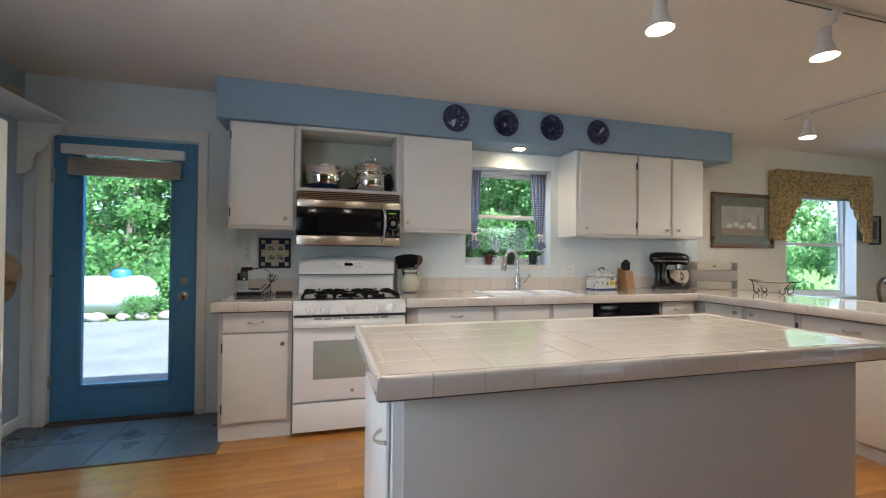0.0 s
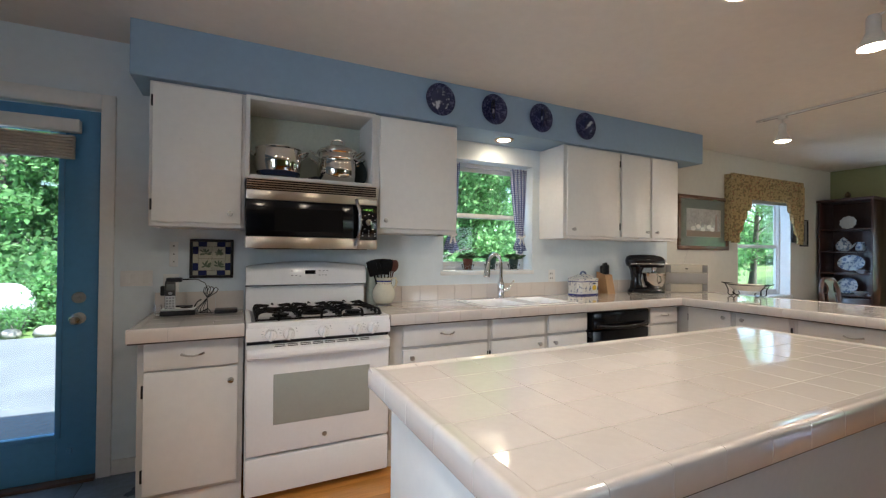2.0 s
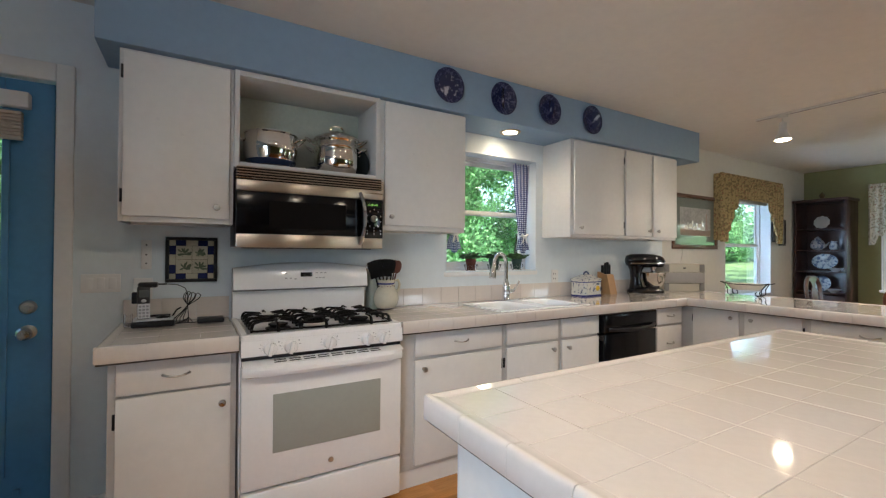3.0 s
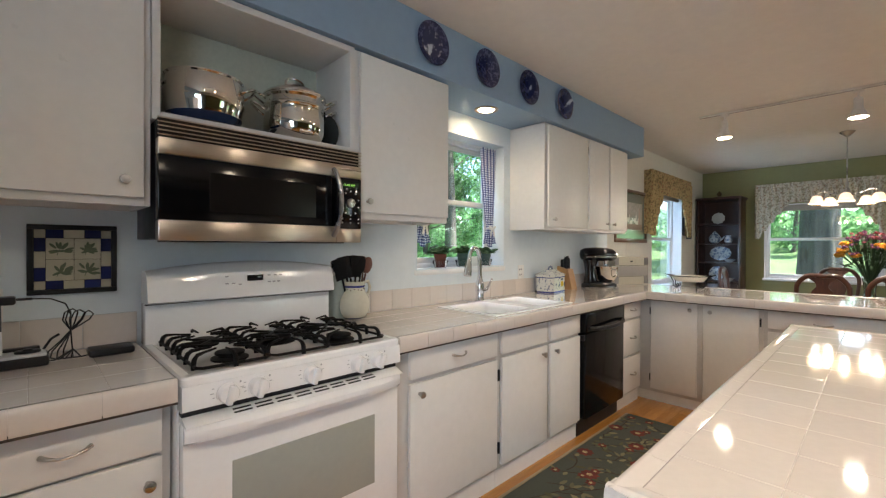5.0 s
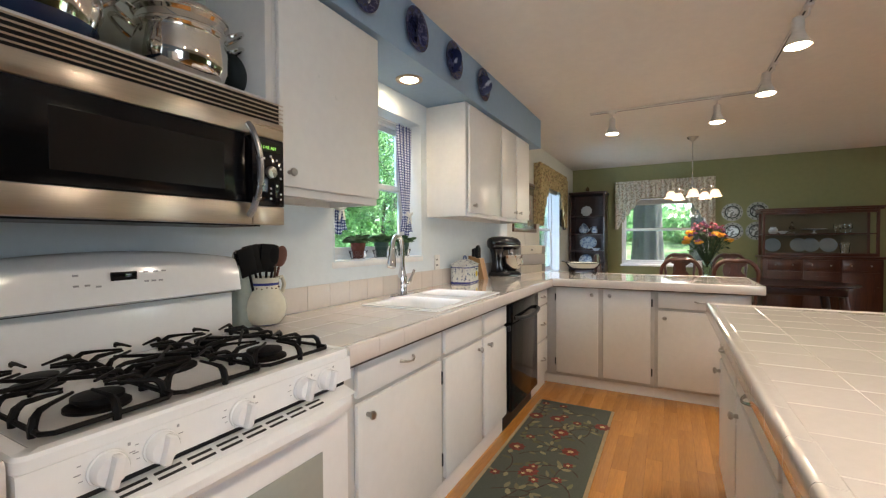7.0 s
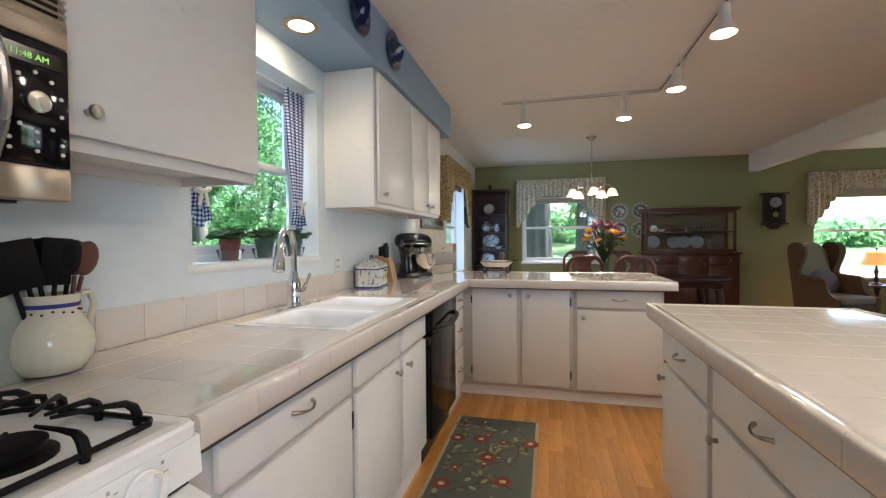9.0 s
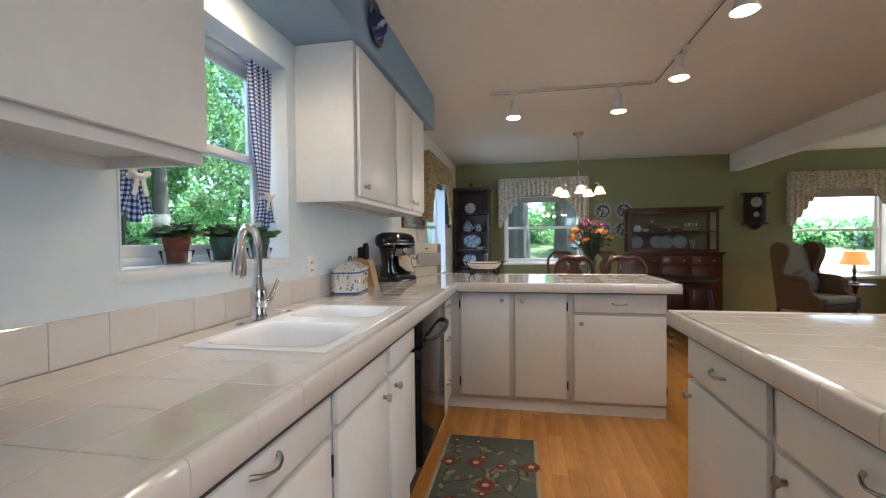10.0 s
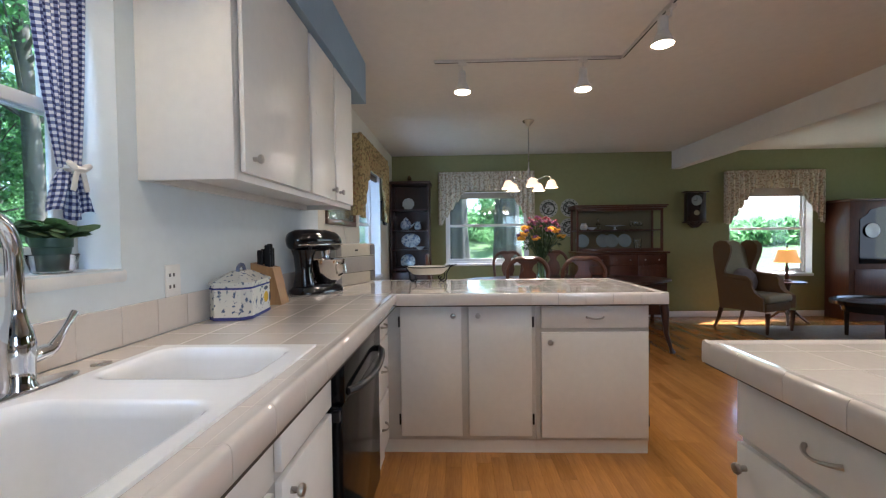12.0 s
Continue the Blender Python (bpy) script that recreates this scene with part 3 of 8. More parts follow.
front("door", c, "w", 4.370, 4.720, 0.108, RZ1 - 0.008, PX, knob_at=(4.668, 0.79), hinges=4.360)
c = thing("base_cabinet", "white painted peninsula cabinet with one drawer and one wide door", "kitchen cabinet", (3.6, 4.03, 0), group="kitchen base cabinets")
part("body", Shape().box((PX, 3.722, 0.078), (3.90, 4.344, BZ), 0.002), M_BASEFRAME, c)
part("toe_board", Shape().box((PX + 0.012, 3.722, 0.0), (3.89, 4.344, 0.077)), M_WHITE, c)
front("drawer_front", c, "w", 3.730, 4.317, RZ0 + 0.004, RZ1 - 0.010, PX, pull_at=True)
front("door", c, "w", 3.730, 4.317, 0.100, 0.692, PX, knob_at=(4.272, 0.640), hinges=3.725)

# island
ix0, ix1, iy0, iy1 = 0.185, 2.050, 3.325, 3.998
c = thing("island_cabinet", "white kitchen island cabinet with drawers and doors, tiled top", "kitchen island", (1.1, 3.65, 0))
part("body", Shape().box((ix0, iy0, 0.10), (ix1, iy1, BZ), 0.003), M_FRAME, c)
part("toe_board", Shape().box((ix0 + 0.01, iy0 + 0.04, 0.0), (ix1 - 0.01, iy1 - 0.02, 0.099)), M_WHITE, c)
# Back panel is coloured darker and warmer than the rest of the body.
part("back_panel", Shape().box((ix0 + 0.03, iy0 - 0.008, 0.0), (ix1 - 0.01, iy0 - 0.0005, BZ - 0.004), 0.002), mat("pale_taupe_panel", (0.56, 0.52, 0.48), 0.5, var=0.03), c, "pale taupe back panel")
for u0, u1, kx in ((1.490, 2.042, 2.005), (0.770, 1.445, 1.40), (0.205, 0.725, 0.68)):
    front("drawer_front", c, "n", u0, u1, RZ0 - 0.034, RZ1 - 0.008, iy1, pull_at=True)
    front("door", c, "n", u0, u1, DZ0, DZ1 - 0.034, iy1, knob_at=(kx, 0.60))
front("door", c, "w", iy0 + 0.03, iy1 - 0.03, DZ0, RZ1, ix0, th=0.015)
pull(c, "w", 3.40, ix0 - 0.015, 0.70)

# uppers
UY, UZ0, UZ1 = 5.462, 1.412, 2.186


def upper(label, x0, x1, g="kitchen wall cabinets"):
    c = thing("wall_cabinet", label, "kitchen cabinet", ((x0 + x1) / 2, 5.62, UZ0), group=g)
    part("side_panel", Shape().box((x0, UY, UZ0), (x0 + 0.018, YN - 0.001, UZ1), 0.002), M_FRAME, c)
    part("side_panel", Shape().box((x1 - 0.018, UY, UZ0), (x1, YN - 0.001, UZ1), 0.002), M_FRAME, c)
    part("top_panel", Shape().box((x0 + 0.018, UY, UZ1 - 0.018), (x1 - 0.018, YN - 0.001, UZ1), 0), M_FRAME, c)
    part("bottom_rail", Shape().box((x0 + 0.018, UY, UZ0), (x1 - 0.018, UY + 0.02, UZ0 + 0.05), 0), M_FRAME, c)
    part("bottom_panel", Shape().box((x0 + 0.018, UY + 0.02, UZ0 + 0.030), (x1 - 0.018, YN - 0.001, UZ0 + 0.045), 0), M_FRAME, c)
    part("face_frame", Shape().box((x0 + 0.018, UY, UZ0 + 0.05), (x1 - 0.018, UY + 0.015, UZ1 - 0.018), 0), M_FRAME, c)
    part("back_rail", Shape().box((x0 + 0.018, YN - 0.03, UZ0), (x1 - 0.018, YN - 0.001, UZ0 + 0.030), 0), M_FRAME, c)
    return c


c = upper("white painted wall cabinet with one door beside the open niche", -0.672, -0.212)
front("door", c, "s", -0.655, -0.232, UZ0 + 0.025, UZ1 - 0.015, UY, knob_at=(-0.285, UZ0 + 0.078), hinges=-0.661)
c = upper("white painted wall cabinet with one wide door beside the window", 0.560, 1.168)
front("door", c, "s", 0.590, 1.160, UZ0 + 0.030, UZ1 - 0.010, UY, knob_at=(0.628, UZ0 + 0.08))
c = upper("white painted wall cabinet with three doors beside the window", 2.160, 3.58)
front("door", c, "s", 2.190, 2.785, UZ0 + 0.025, UZ1 - 0.015, UY, knob_at=(2.245, UZ0 + 0.075))
front("door", c, "s", 2.815, 3.175, UZ0 + 0.025, UZ1 - 0.015, UY, knob_at=(3.125, UZ0 + 0.075), hinges=2.806)
front("door", c, "s", 3.205, 3.565, UZ0 + 0.025, UZ1 - 0.015, UY, knob_at=(3.255, UZ0 + 0.075))
c = thing("niche_shelf", "white painted open cabinet niche above the microwave", "kitchen cabinet", (0.17, 5.6, 1.72))
part("side_panel", Shape().box((-0.211, 5.445, 1.70), (-0.187, YN - 0.001, UZ1), 0.002), M_FRAME, c)
part("side_panel", Shape().box((0.536, 5.445, 1.70), (0.559, YN - 0.001, UZ1), 0.002), M_FRAME, c)
part("shelf", Shape().box((-0.187, 5.445, 1.705), (0.536, YN - 0.001, 1.728), 0.002), M_FRAME, c)
part("top_panel", Shape().box((-0.187, 5.445, 2.160), (0.536, YN - 0.001, UZ1), 0.002), M_FRAME, c)
part("back_panel", Shape().box((-0.187, YN - 0.008, 1.729), (0.536, YN - 0.002, 2.159)), mat("sage_grey_paint", (0.46, 0.49, 0.42), 0.5), c, "sage-grey painted back")
c = thing("corner_shelf", "small white rounded end shelves fixed to the wall cabinet", "shelf", (3.6, 5.6, 1.43))
for z in (1.425, 1.655, 1.865):
    ring = lambda zz, r: [(3.582, 5.765, zz)] + [(3.582 + r * 0.62 * math.cos(radians(a)), 5.765 - r * math.sin(radians(a)), zz) for a in range(0, 91, 10)]
    part("shelf", Shape().loft([ring(z, 0.19), ring(z + 0.012, 0.205), ring(z + 0.02, 0.205), ring(z + 0.03, 0.195)]), M_WHITE, c)

# west wall shelf with its scalloped bracket, and what hangs there
c = thing("wall_shelf", "white painted wall shelf on a scalloped wooden bracket", "shelf", (-1.9, 5.2, 2.13))
part("shelf", Shape().box((XW + 0.001, 4.3, 2.125), (-1.75, YN - 0.004, 2.150), 0.006), M_TRIM, c)
prof = [(XW + 0.001, 2.123), (-1.78, 2.123), (-1.78, 2.095), (-1.80, 2.06), (-1.84, 2.045), (-1.86, 2.02), (-1.87, 1.97), (-1.90, 1.93), (-1.94, 1.915), (-1.955, 1.87), (-1.965, 1.80), (-2.0, 1.77), (XW + 0.001, 1.765)]
part("bracket", Shape().prism(prof, 5.70, 5.725, 1), M_TRIM, c)
c = thing("plate", "stack of pale plates on the wall shelf", "plate", (-1.89, 5.35, 2.151))
for k in range(4):
    part("plate", Shape().lathe([(0.03, 0), (0.05, 0.002), (0.075 - k * 0.006, 0.018), (0.077 - k * 0.006, 0.022), (0.045, 0.008)], at=(-1.89, 5.35, 2.151 + k * 0.022)), mat("beige_china", (0.40, 0.34, 0.28), 0.35), c)
M_STRAW = mat("woven_straw", (0.26, 0.14, 0.06), 0.85, var=0.3, scale=20, bump=0.9, bscale=120)
c = thing("straw_hat", "brown woven straw hat hanging on the blue wall", "hat", (-1.97, 5.43, 1.10))
part("brim", Shape().lathe([(0.20, 0.0), (0.205, 0.006), (0.10, 0.035), (0.10, 0.028), (0.19, 0.0)], m=pose(-2.0, 5.43, 1.10, 0, 78, 0), n=28), M_STRAW, c)
part("crown", Shape().lathe([(0.10, 0.03), (0.098, 0.07), (0.085, 0.11), (0.05, 0.125), (0.005, 0.122)], m=pose(-2.0, 5.43, 1.10, 0, 78, 0), n=28), M_STRAW, c)

c = thing("refrigerator", "white refrigerator at the end of the west wall", "refrigerator", (-1.65, 3.95, 0))
part("body", Shape().box((-2.03, 3.52, 0.02), (-1.36, 4.36, 1.80), 0.01), M_ENAMEL, c)
part("door", Shape().box((-1.355, 3.52, 0.55), (-1.30, 4.355, 1.79), 0.012), M_ENAMEL, c)
part("door", Shape().box((-1.355, 3.52, 0.06), (-1.30, 4.355, 0.54), 0.012), M_ENAMEL, c)

# ---- worktops ----
CT = 0.915
CE = 5.113


def nosing(poly_pts, parent, name="edge_trim"):
    """Rounded tiled nosing pieces along a run of points; the outer side is on the left of the way."""
    for (ax, ay), (bx, by) in zip(poly_pts, poly_pts[1:]):
        d = Vector((bx - ax, by - ay, 0))
        L = d.length
        d.normalize()
        o = Vector((-d.y, d.x, 0))
        n = max(1, round(L / 0.152))
        for k in range(n):
            s, e = L * k / n + 0.0008, L * (k + 1) / n - 0.0008
            prof = [(-0.042, CT - 0.006), (-0.042, CT), (-0.022, CT + 0.001), (-0.014, CT + 0.004), (-0.006, CT + 0.003), (-0.0015, CT - 0.003), (0, CT - 0.012), (0, CT - 0.056), (-0.003, CT - 0.060), (-0.010, CT - 0.060), (-0.012, CT - 0.012)]
            rings = []
            for q in (s, e):
                base = Vector((ax, ay, 0)) + d * q
                rings.append([tuple(base + o * p[0] + Vector((0, 0, p[1]))) for p in prof])
            part("edge_tile", Shape().loft(rings), M_TILE, parent, angle=50)


def tile_field(x0, y0, x1, y1, parent, step=0.152, skip=None, start=(None, None)):
    g = 0.0004
    xs = [x0]
    while xs[-1] < x1 - 0.02:
        xs.append(min(xs[-1] + step, x1))
    ys = [y1]
    while ys[-1] > y0 + 0.02:
        ys.append(max(ys[-1] - step, y0))
    cache = {}
    for a, b in zip(xs, xs[1:]):
        for dd, c in zip(ys, ys[1:]):
            if skip and a < skip[2] - 0.01 and b > skip[0] + 0.01 and c < skip[3] - 0.01 and dd > skip[1] + 0.01:
                pieces = [(a, c, min(b, skip[0]), dd), (max(a, skip[2]), c, b, dd), (max(a, skip[0]), c, min(b, skip[2]), min(dd, skip[1])), (max(a, skip[0]), max(c, skip[3]), min(b, skip[2]), dd)]
                pieces = [p for p in pieces if p[2] - p[0] > 0.012 and p[3] - p[1] > 0.012]
            else:
                pieces = [(a, c, b, dd)]
            for p in pieces:
                w, h = round(p[2] - p[0], 4), round(p[3] - p[1], 4)
                if (w, h) not in cache:
                    ob = part("tile", Shape().box((-w / 2 + g, -h / 2 + g, -0.006), (w / 2 - g, h / 2 - g, 0), 0.0016, seg=2), M_TILE, None, angle=8)
                    cache[(w, h)] = ob.data
                else:
                    ob = new("tile", cache[(w, h)])
                    ORIGIN[ob.name] = Vector((0, 0, 0))
                ob.parent = parent
                o = ORIGIN[parent.name]
                tilt = random.uniform(-0.12, 0.12), random.uniform(-0.12, 0.12)
                ob.matrix_basis = pose((p[0] + p[2]) / 2 - o.x, (p[1] + p[3]) / 2 - o.y, CT - o.z + random.uniform(-0.0003, 0.0003), tilt[0], tilt[1], 0)


# Near-black colour of the strips that paint in the shade line below the nosing.
M_NOSESHADE = mat("nosing_shade_dark", (0.05, 0.035, 0.025), 0.8)
SINK = (1.262, 5.185, 2.066, 5.632)
w = thing("worktop", "white tiled worktop with rounded edge tiles beside the range", "countertop", (-0.45, 5.45, CT))
part("bed", Shape().box((-0.684, CE + 0.012, BZ + 0.001), (-0.208, YN - 0.014, CT - 0.0018), 0), M_GROUT, w)
tile_field(-0.654, CE + 0.042, -0.208, YN - 0.014, w)
nosing([(-0.208, CE), (-0.696, CE), (-0.696, YN - 0.014)], w)
wk = thing("worktop", "white tiled worktop along the wall and over the peninsula", "countertop", (2.5, 5.45, CT))
sh = Shape()
z0, z1 = BZ + 0.001, CT - 0.0018
for a in ((0.562, CE + 0.012, SINK[0], YN - 0.014), (SINK[2], CE + 0.012, 3.165, YN - 0.014), (SINK[0], CE + 0.012, SINK[2], SINK[1]), (SINK[0], SINK[3], SINK[2], YN - 0.014), (3.165, 3.665, 3.972, YN - 0.014)):
    sh.box((a[0], a[1], z0), (a[2], a[3], z1))
part("bed", sh, M_GROUT, wk)
tile_field(0.562, CE + 0.042, 3.20, YN - 0.014, wk, skip=SINK)
tile_field(3.20, 3.695, 3.945, YN - 0.014, wk)
nosing([(0.562, CE), (3.159, CE)][::-1], wk)
nosing([(3.159, CE), (3.159, 3.653)][::-1], wk)
nosing([(3.159, 3.653), (3.985, 3.653), (3.985, YN - 0.014)][::-1], wk)
wi = thing("worktop", "white tiled island top with rounded edge tiles", "countertop", (1.12, 3.66, CT))
part("bed", Shape().box((0.142, 3.262, z0), (2.100, 4.062, z1)), M_GROUT, wi)
tile_field(0.172, 3.292, 2.070, 4.032, wi)
nosing([(0.130, 3.250), (2.112, 3.250), (2.112, 4.074), (0.130, 4.074), (0.130, 3.250)][::-1], wi)

# Thin dark strips under each nosing stand in for its shade.
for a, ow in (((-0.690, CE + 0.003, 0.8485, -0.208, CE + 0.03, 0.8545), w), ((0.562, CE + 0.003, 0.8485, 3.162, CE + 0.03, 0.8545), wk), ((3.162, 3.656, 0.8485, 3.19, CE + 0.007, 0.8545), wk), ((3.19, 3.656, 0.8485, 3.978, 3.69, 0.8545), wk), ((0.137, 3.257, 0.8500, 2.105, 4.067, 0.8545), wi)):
    part("underlay", Shape().box(a[:3], a[3:]), M_NOSESHADE, ow)

# backsplash tiles
b1 = thing("backsplash", "row of white ceramic backsplash tiles on the kitchen wall", "wall tile", (1.5, YN, CT), kind="structure")
me = None
for x0, x1 in ((-0.68, -0.205), (0.565, 4.02)):
    n = round((x1 - x0) / 0.152)
    wdt = (x1 - x0) / n
    for k in range(n):
        ob = part("tile", Shape().box((-wdt / 2 + 0.0006, 0, 0), (wdt / 2 - 0.0006, 0.0115, 0.115), 0.0010, seg=1), M_TILE, None)
        ob.parent = b1
        ob.location = (x0 + wdt * (k + 0.5) - 1.5, -0.0125, 0.001)

# ---- sink ----
s = thing("kitchen_sink", "white enamelled double-bowl drop-in kitchen sink", "sink", (1.76, 5.42, CT))
rim = Shape()
SX0, SY0, SX1, SY1 = SINK
bowls = [(1.298, 5.215, 1.645, 5.605), (1.760, 5.230, 2.035, 5.605)]
zt = CT + 0.006
# rim as strips round the bowls
for a in ((SX0, SY0, SX1, bowls[0][1]), (SX0, bowls[0][3], SX1, SY1), (SX0, bowls[0][1], bowls[0][0], bowls[0][3]), (bowls[0][2], bowls[0][1], bowls[1][0], bowls[0][3]), (bowls[1][2], bowls[0][1], SX1, bowls[0][3]), (bowls[1][0], bowls[0][1], bowls[1][2], bowls[1][1])):
    rim.box((a[0], a[1], CT - 0.012), (a[2], a[3], zt - 0.001))
for b in bowls:
    # square to round filler at each bowl's mouth
    r = 0.055
    top = rrect(b[0], b[1], b[2], b[3], zt - 0.0008, r)
    for k in range(4):
        seg = top[k * 6:(k + 1) * 6]
        cx = (b[2], b[0], b[0], b[2])[k]
        cy = (b[3], b[3], b[1], b[1])[k]
        poly = [(p[0], p[1]) for p in seg] + [(cx, cy)]
        rim.prism(poly, CT - 0.012, zt - 0.001, axis=2)
part("rim", rim, M_CERAMIC, s, smooth=False)
for b in bowls:
    rings = []
    for ins, z, r in ((-0.004, zt, 0.058), (0.003, zt, 0.053), (0.012, zt - 0.006, 0.05), (0.020, zt - 0.03, 0.05), (0.030, zt - 0.180, 0.06), (0.042, zt - 0.212, 0.07), (0.070, zt - 0.228, 0.07), (0.10, zt - 0.231, 0.05), (0.13, zt - 0.232, 0.03)):
        rings.append(rrect(b[0] + ins, b[1] + ins, b[2] - ins, b[3] - ins, z, r))
    part("bowl", Shape().loft(rings, caps=(False, True)), M_CERAMIC, s, angle=60)
    part("drain", Shape().lathe([(0.042, 0), (0.042, 0.003), (0.03, 0.004), (0.028, 0.001)], at=((b[0] + b[2]) / 2, (b[1] + b[3]) / 2, zt - 0.231)), M_CHROME, s)
part("hole_cap", Shape().lathe([(0.022, 0), (0.022, 0.003), (0.017, 0.005)], at=(1.892, 5.670, CT - 0.0005), n=20), M_NICKEL, s)

# ---- faucet ----
f = thing("kitchen_faucet", "polished chrome pull-down kitchen faucet with a side lever", "faucet", (1.705, 5.685, CT))
fx, fy, fz = 1.692, 5.669, CT + 0.001
part("base_plate", Shape().loft([[(fx + a * c, fy + b * d2, fz + z) for a, b in [(math.cos(t2), math.sin(t2)) for t2 in [k * math.pi / 14 for k in range(28)]] for c, d2 in [(0.134 - i, 0.034 - i)]] for z, i in ((0, 0), (0.005, 0), (0.009, 0.006))]), M_CHROME, f)
part("body", Shape().lathe([(0.031, 0.006), (0.031, 0.012), (0.027, 0.02), (0.028, 0.06), (0.030, 0.10), (0.026, 0.125), (0.0185, 0.15), (0.016, 0.17)], at=(fx, fy, fz)), M_CHROME, f)
pts = [(fx, fy, fz + 0.16)]
for k in range(15):
    a = math.pi * k / 14 * 0.93
    pts.append((fx - 0.066 * (1 - math.cos(a)), fy - 0.010 * (1 - math.cos(a)), fz + 0.275 + 0.085 * math.sin(a)))
part("spout", Shape().tube(pts, 0.0150, 14), M_CHROME, f)
e = Vector(pts[-1])
dn = Vector((-0.20, -0.06, -1)).normalized()
part("spray_head", Shape().tube([e + dn * t2 for t2 in (-0.005, 0.01, 0.03, 0.08, 0.115, 0.122)], [0.0150, 0.0175, 0.0190, 0.026, 0.0275, 0.022], 16), M_CHROME, f)
part("lever", Shape().tube([(fx + 0.015, fy, fz + 0.065), (fx + 0.06, fy, fz + 0.07), (fx + 0.075, fy, fz + 0.075), (fx + 0.10, fy - 0.004, fz + 0.11), (fx + 0.125, fy - 0.006, fz + 0.145)], [0.017, 0.017, 0.013, 0.007, 0.0085], 12), M_CHROME, f)

# ---- dishwasher ----
d = thing("dishwasher", "black built-in dishwasher with a bar handle", "dishwasher", (2.47, 5.45, 0))
part("body", Shape().box((2.150, 5.195, 0.0), (2.785, YN - 0.01, 0.856), 0), M_BLACK, d)
part("door", Shape().box((2.165, 5.140, 0.125), (2.775, 5.194, 0.700), 0.008), M_SATINBLACK, d)
part("control_panel", Shape().box((2.165, 5.132, 0.705), (2.775, 5.194, 0.845), 0.012), M_SATINBLACK, d)
pts = [(2.20 + 0.54 * k / 14, 5.132 - 0.042 * math.sin(math.pi * k / 14) ** 0.5, 0.735 - 0.012 * math.sin(math.pi * k / 14)) for k in range(15)]
part("handle", Shape().tube(pts, 0.013, 10), M_BLACK, d)
part("toe_board", Shape().box((2.165, 5.20, 0.0), (2.775, 5.215, 0.12)), M_BLACK, d)
part("latch", Shape().box((2.145, 5.145, 0.655), (2.164, 5.17, 0.69), 0.003), M_BLACK, d)

# ---- range ----
r = thing("gas_range", "white enamelled freestanding gas range with five burners and black grates", "stove", (0.177, 5.45, 0))
rx0, rx1 = -0.203, 0.557
part("body", Shape().box((rx0, 5.16, 0.03), (rx1, YN - 0.02, 0.885), 0.004), M_ENAMEL, r)
part("drawer_front", Shape().box((rx0 + 0.004, 5.118, 0.035), (rx1 - 0.004, 5.158, 0.225), 0.008), M_ENAMEL, r)
od = part("oven_door", Shape().box((rx0 + 0.004, 5.112, 0.240), (rx1 - 0.004, 5.158, 0.784), 0.010), M_ENAMEL, r)
part("oven_window", Shape().box((rx0 + 0.133, 5.1075, 0.388), (rx1 - 0.120, 5.1115, 0.648), 0.002), M_GREYGLASS, od)
part("badge", Shape().lathe([(0.013, 0), (0.013, 0.002), (0.010, 0.003)], m=pose(0.19, 5.111, 0.300, 90), n=16), M_NICKEL, od)
sh = Shape()
secs = []
for k in range(23):
    u = -1 + 2 * k / 22
    x = 0.177 + u * 0.374
    out = 0.048 * (1 - abs(u) ** 6 * 0.75)
    secs.append([(x, 5.110 - out * c, 0.758 + s2) for c, s2 in ((0.0, 0.024), (0.55, 0.026), (0.95, 0.012), (1.0, -0.004), (0.85, -0.018), (0.35, -0.024), (0.0, -0.024))])
part("oven_handle", Shape().loft(secs), M_ENAMEL, od)
part("vent_strip", Shape().prism([(5.160, 0.803), (5.128, 0.803), (5.082, 0.7865), (5.082, 0.7845), (5.160, 0.7845)], rx0 + 0.006, rx1 - 0.006, 0), M_ENAMEL, od)
for k in range(8):
    for q in (0.30, 0.62):
        part("vent_slot", Shape().box((0, -0.0034, -0.001), (0.052, 0.0034, 0.0008), m=pose(rx0 + 0.135 + k * 0.064, 5.128 - 0.046 * q, 0.803 - 0.0165 * q, 19.7)), M_DARK, od)
part("door_gap", Shape().box((rx0 + 0.006, 5.129, 0.8035), (rx1 - 0.006, 5.160, 0.8195), 0), M_DARK, r)
cp = part("control_panel", Shape().prism([(5.118, 0.820), (5.104, 0.825), (5.108, 0.892), (5.16, 0.897), (5.16, 0.820)], rx0 + 0.002, rx1 - 0.002, 0), M_ENAMEL, r)
for x in (-0.085, 0.002, 0.178, 0.360, 0.445):
    k = part("burner_knob", Shape().lathe([(0.031, 0), (0.031, 0.004), (0.0285, 0.006), (0.0275, 0.020), (0.025, 0.024), (0.01, 0.0255)], m=pose(x, 5.104, 0.855, 93), n=28), M_ENAMEL, cp)
    part("grip", Shape().box((-0.0085, -0.0275, 0.014), (0.0085, 0.0275, 0.040), 0.005, m=pose(x, 5.104, 0.855, 93) @ pose(0, 0, 0, 0, 0, -12)), M_ENAMEL, cp)
    dm0 = Shape()
    for ax, az, aw, ah in ((-0.046, 0.0, 0.010, 0.0022), (-0.041, 0.014, 0.006, 0.0022), (-0.008, 0.0365, 0.016, 0.0022), (0.034, 0.018, 0.005, 0.006), (0.036, 0.004, 0.010, 0.0018), (-0.040, -0.012, 0.006, 0.0018)):
        dm0.box((x + ax, 5.1035 + (az + 0.04) * 0.06, 0.858 + az), (x + ax + aw, 5.1085, 0.858 + az + ah), 0)
    part("dial_mark", dm0, mat("grey_print", (0.35, 0.35, 0.36), 0.5), cp)
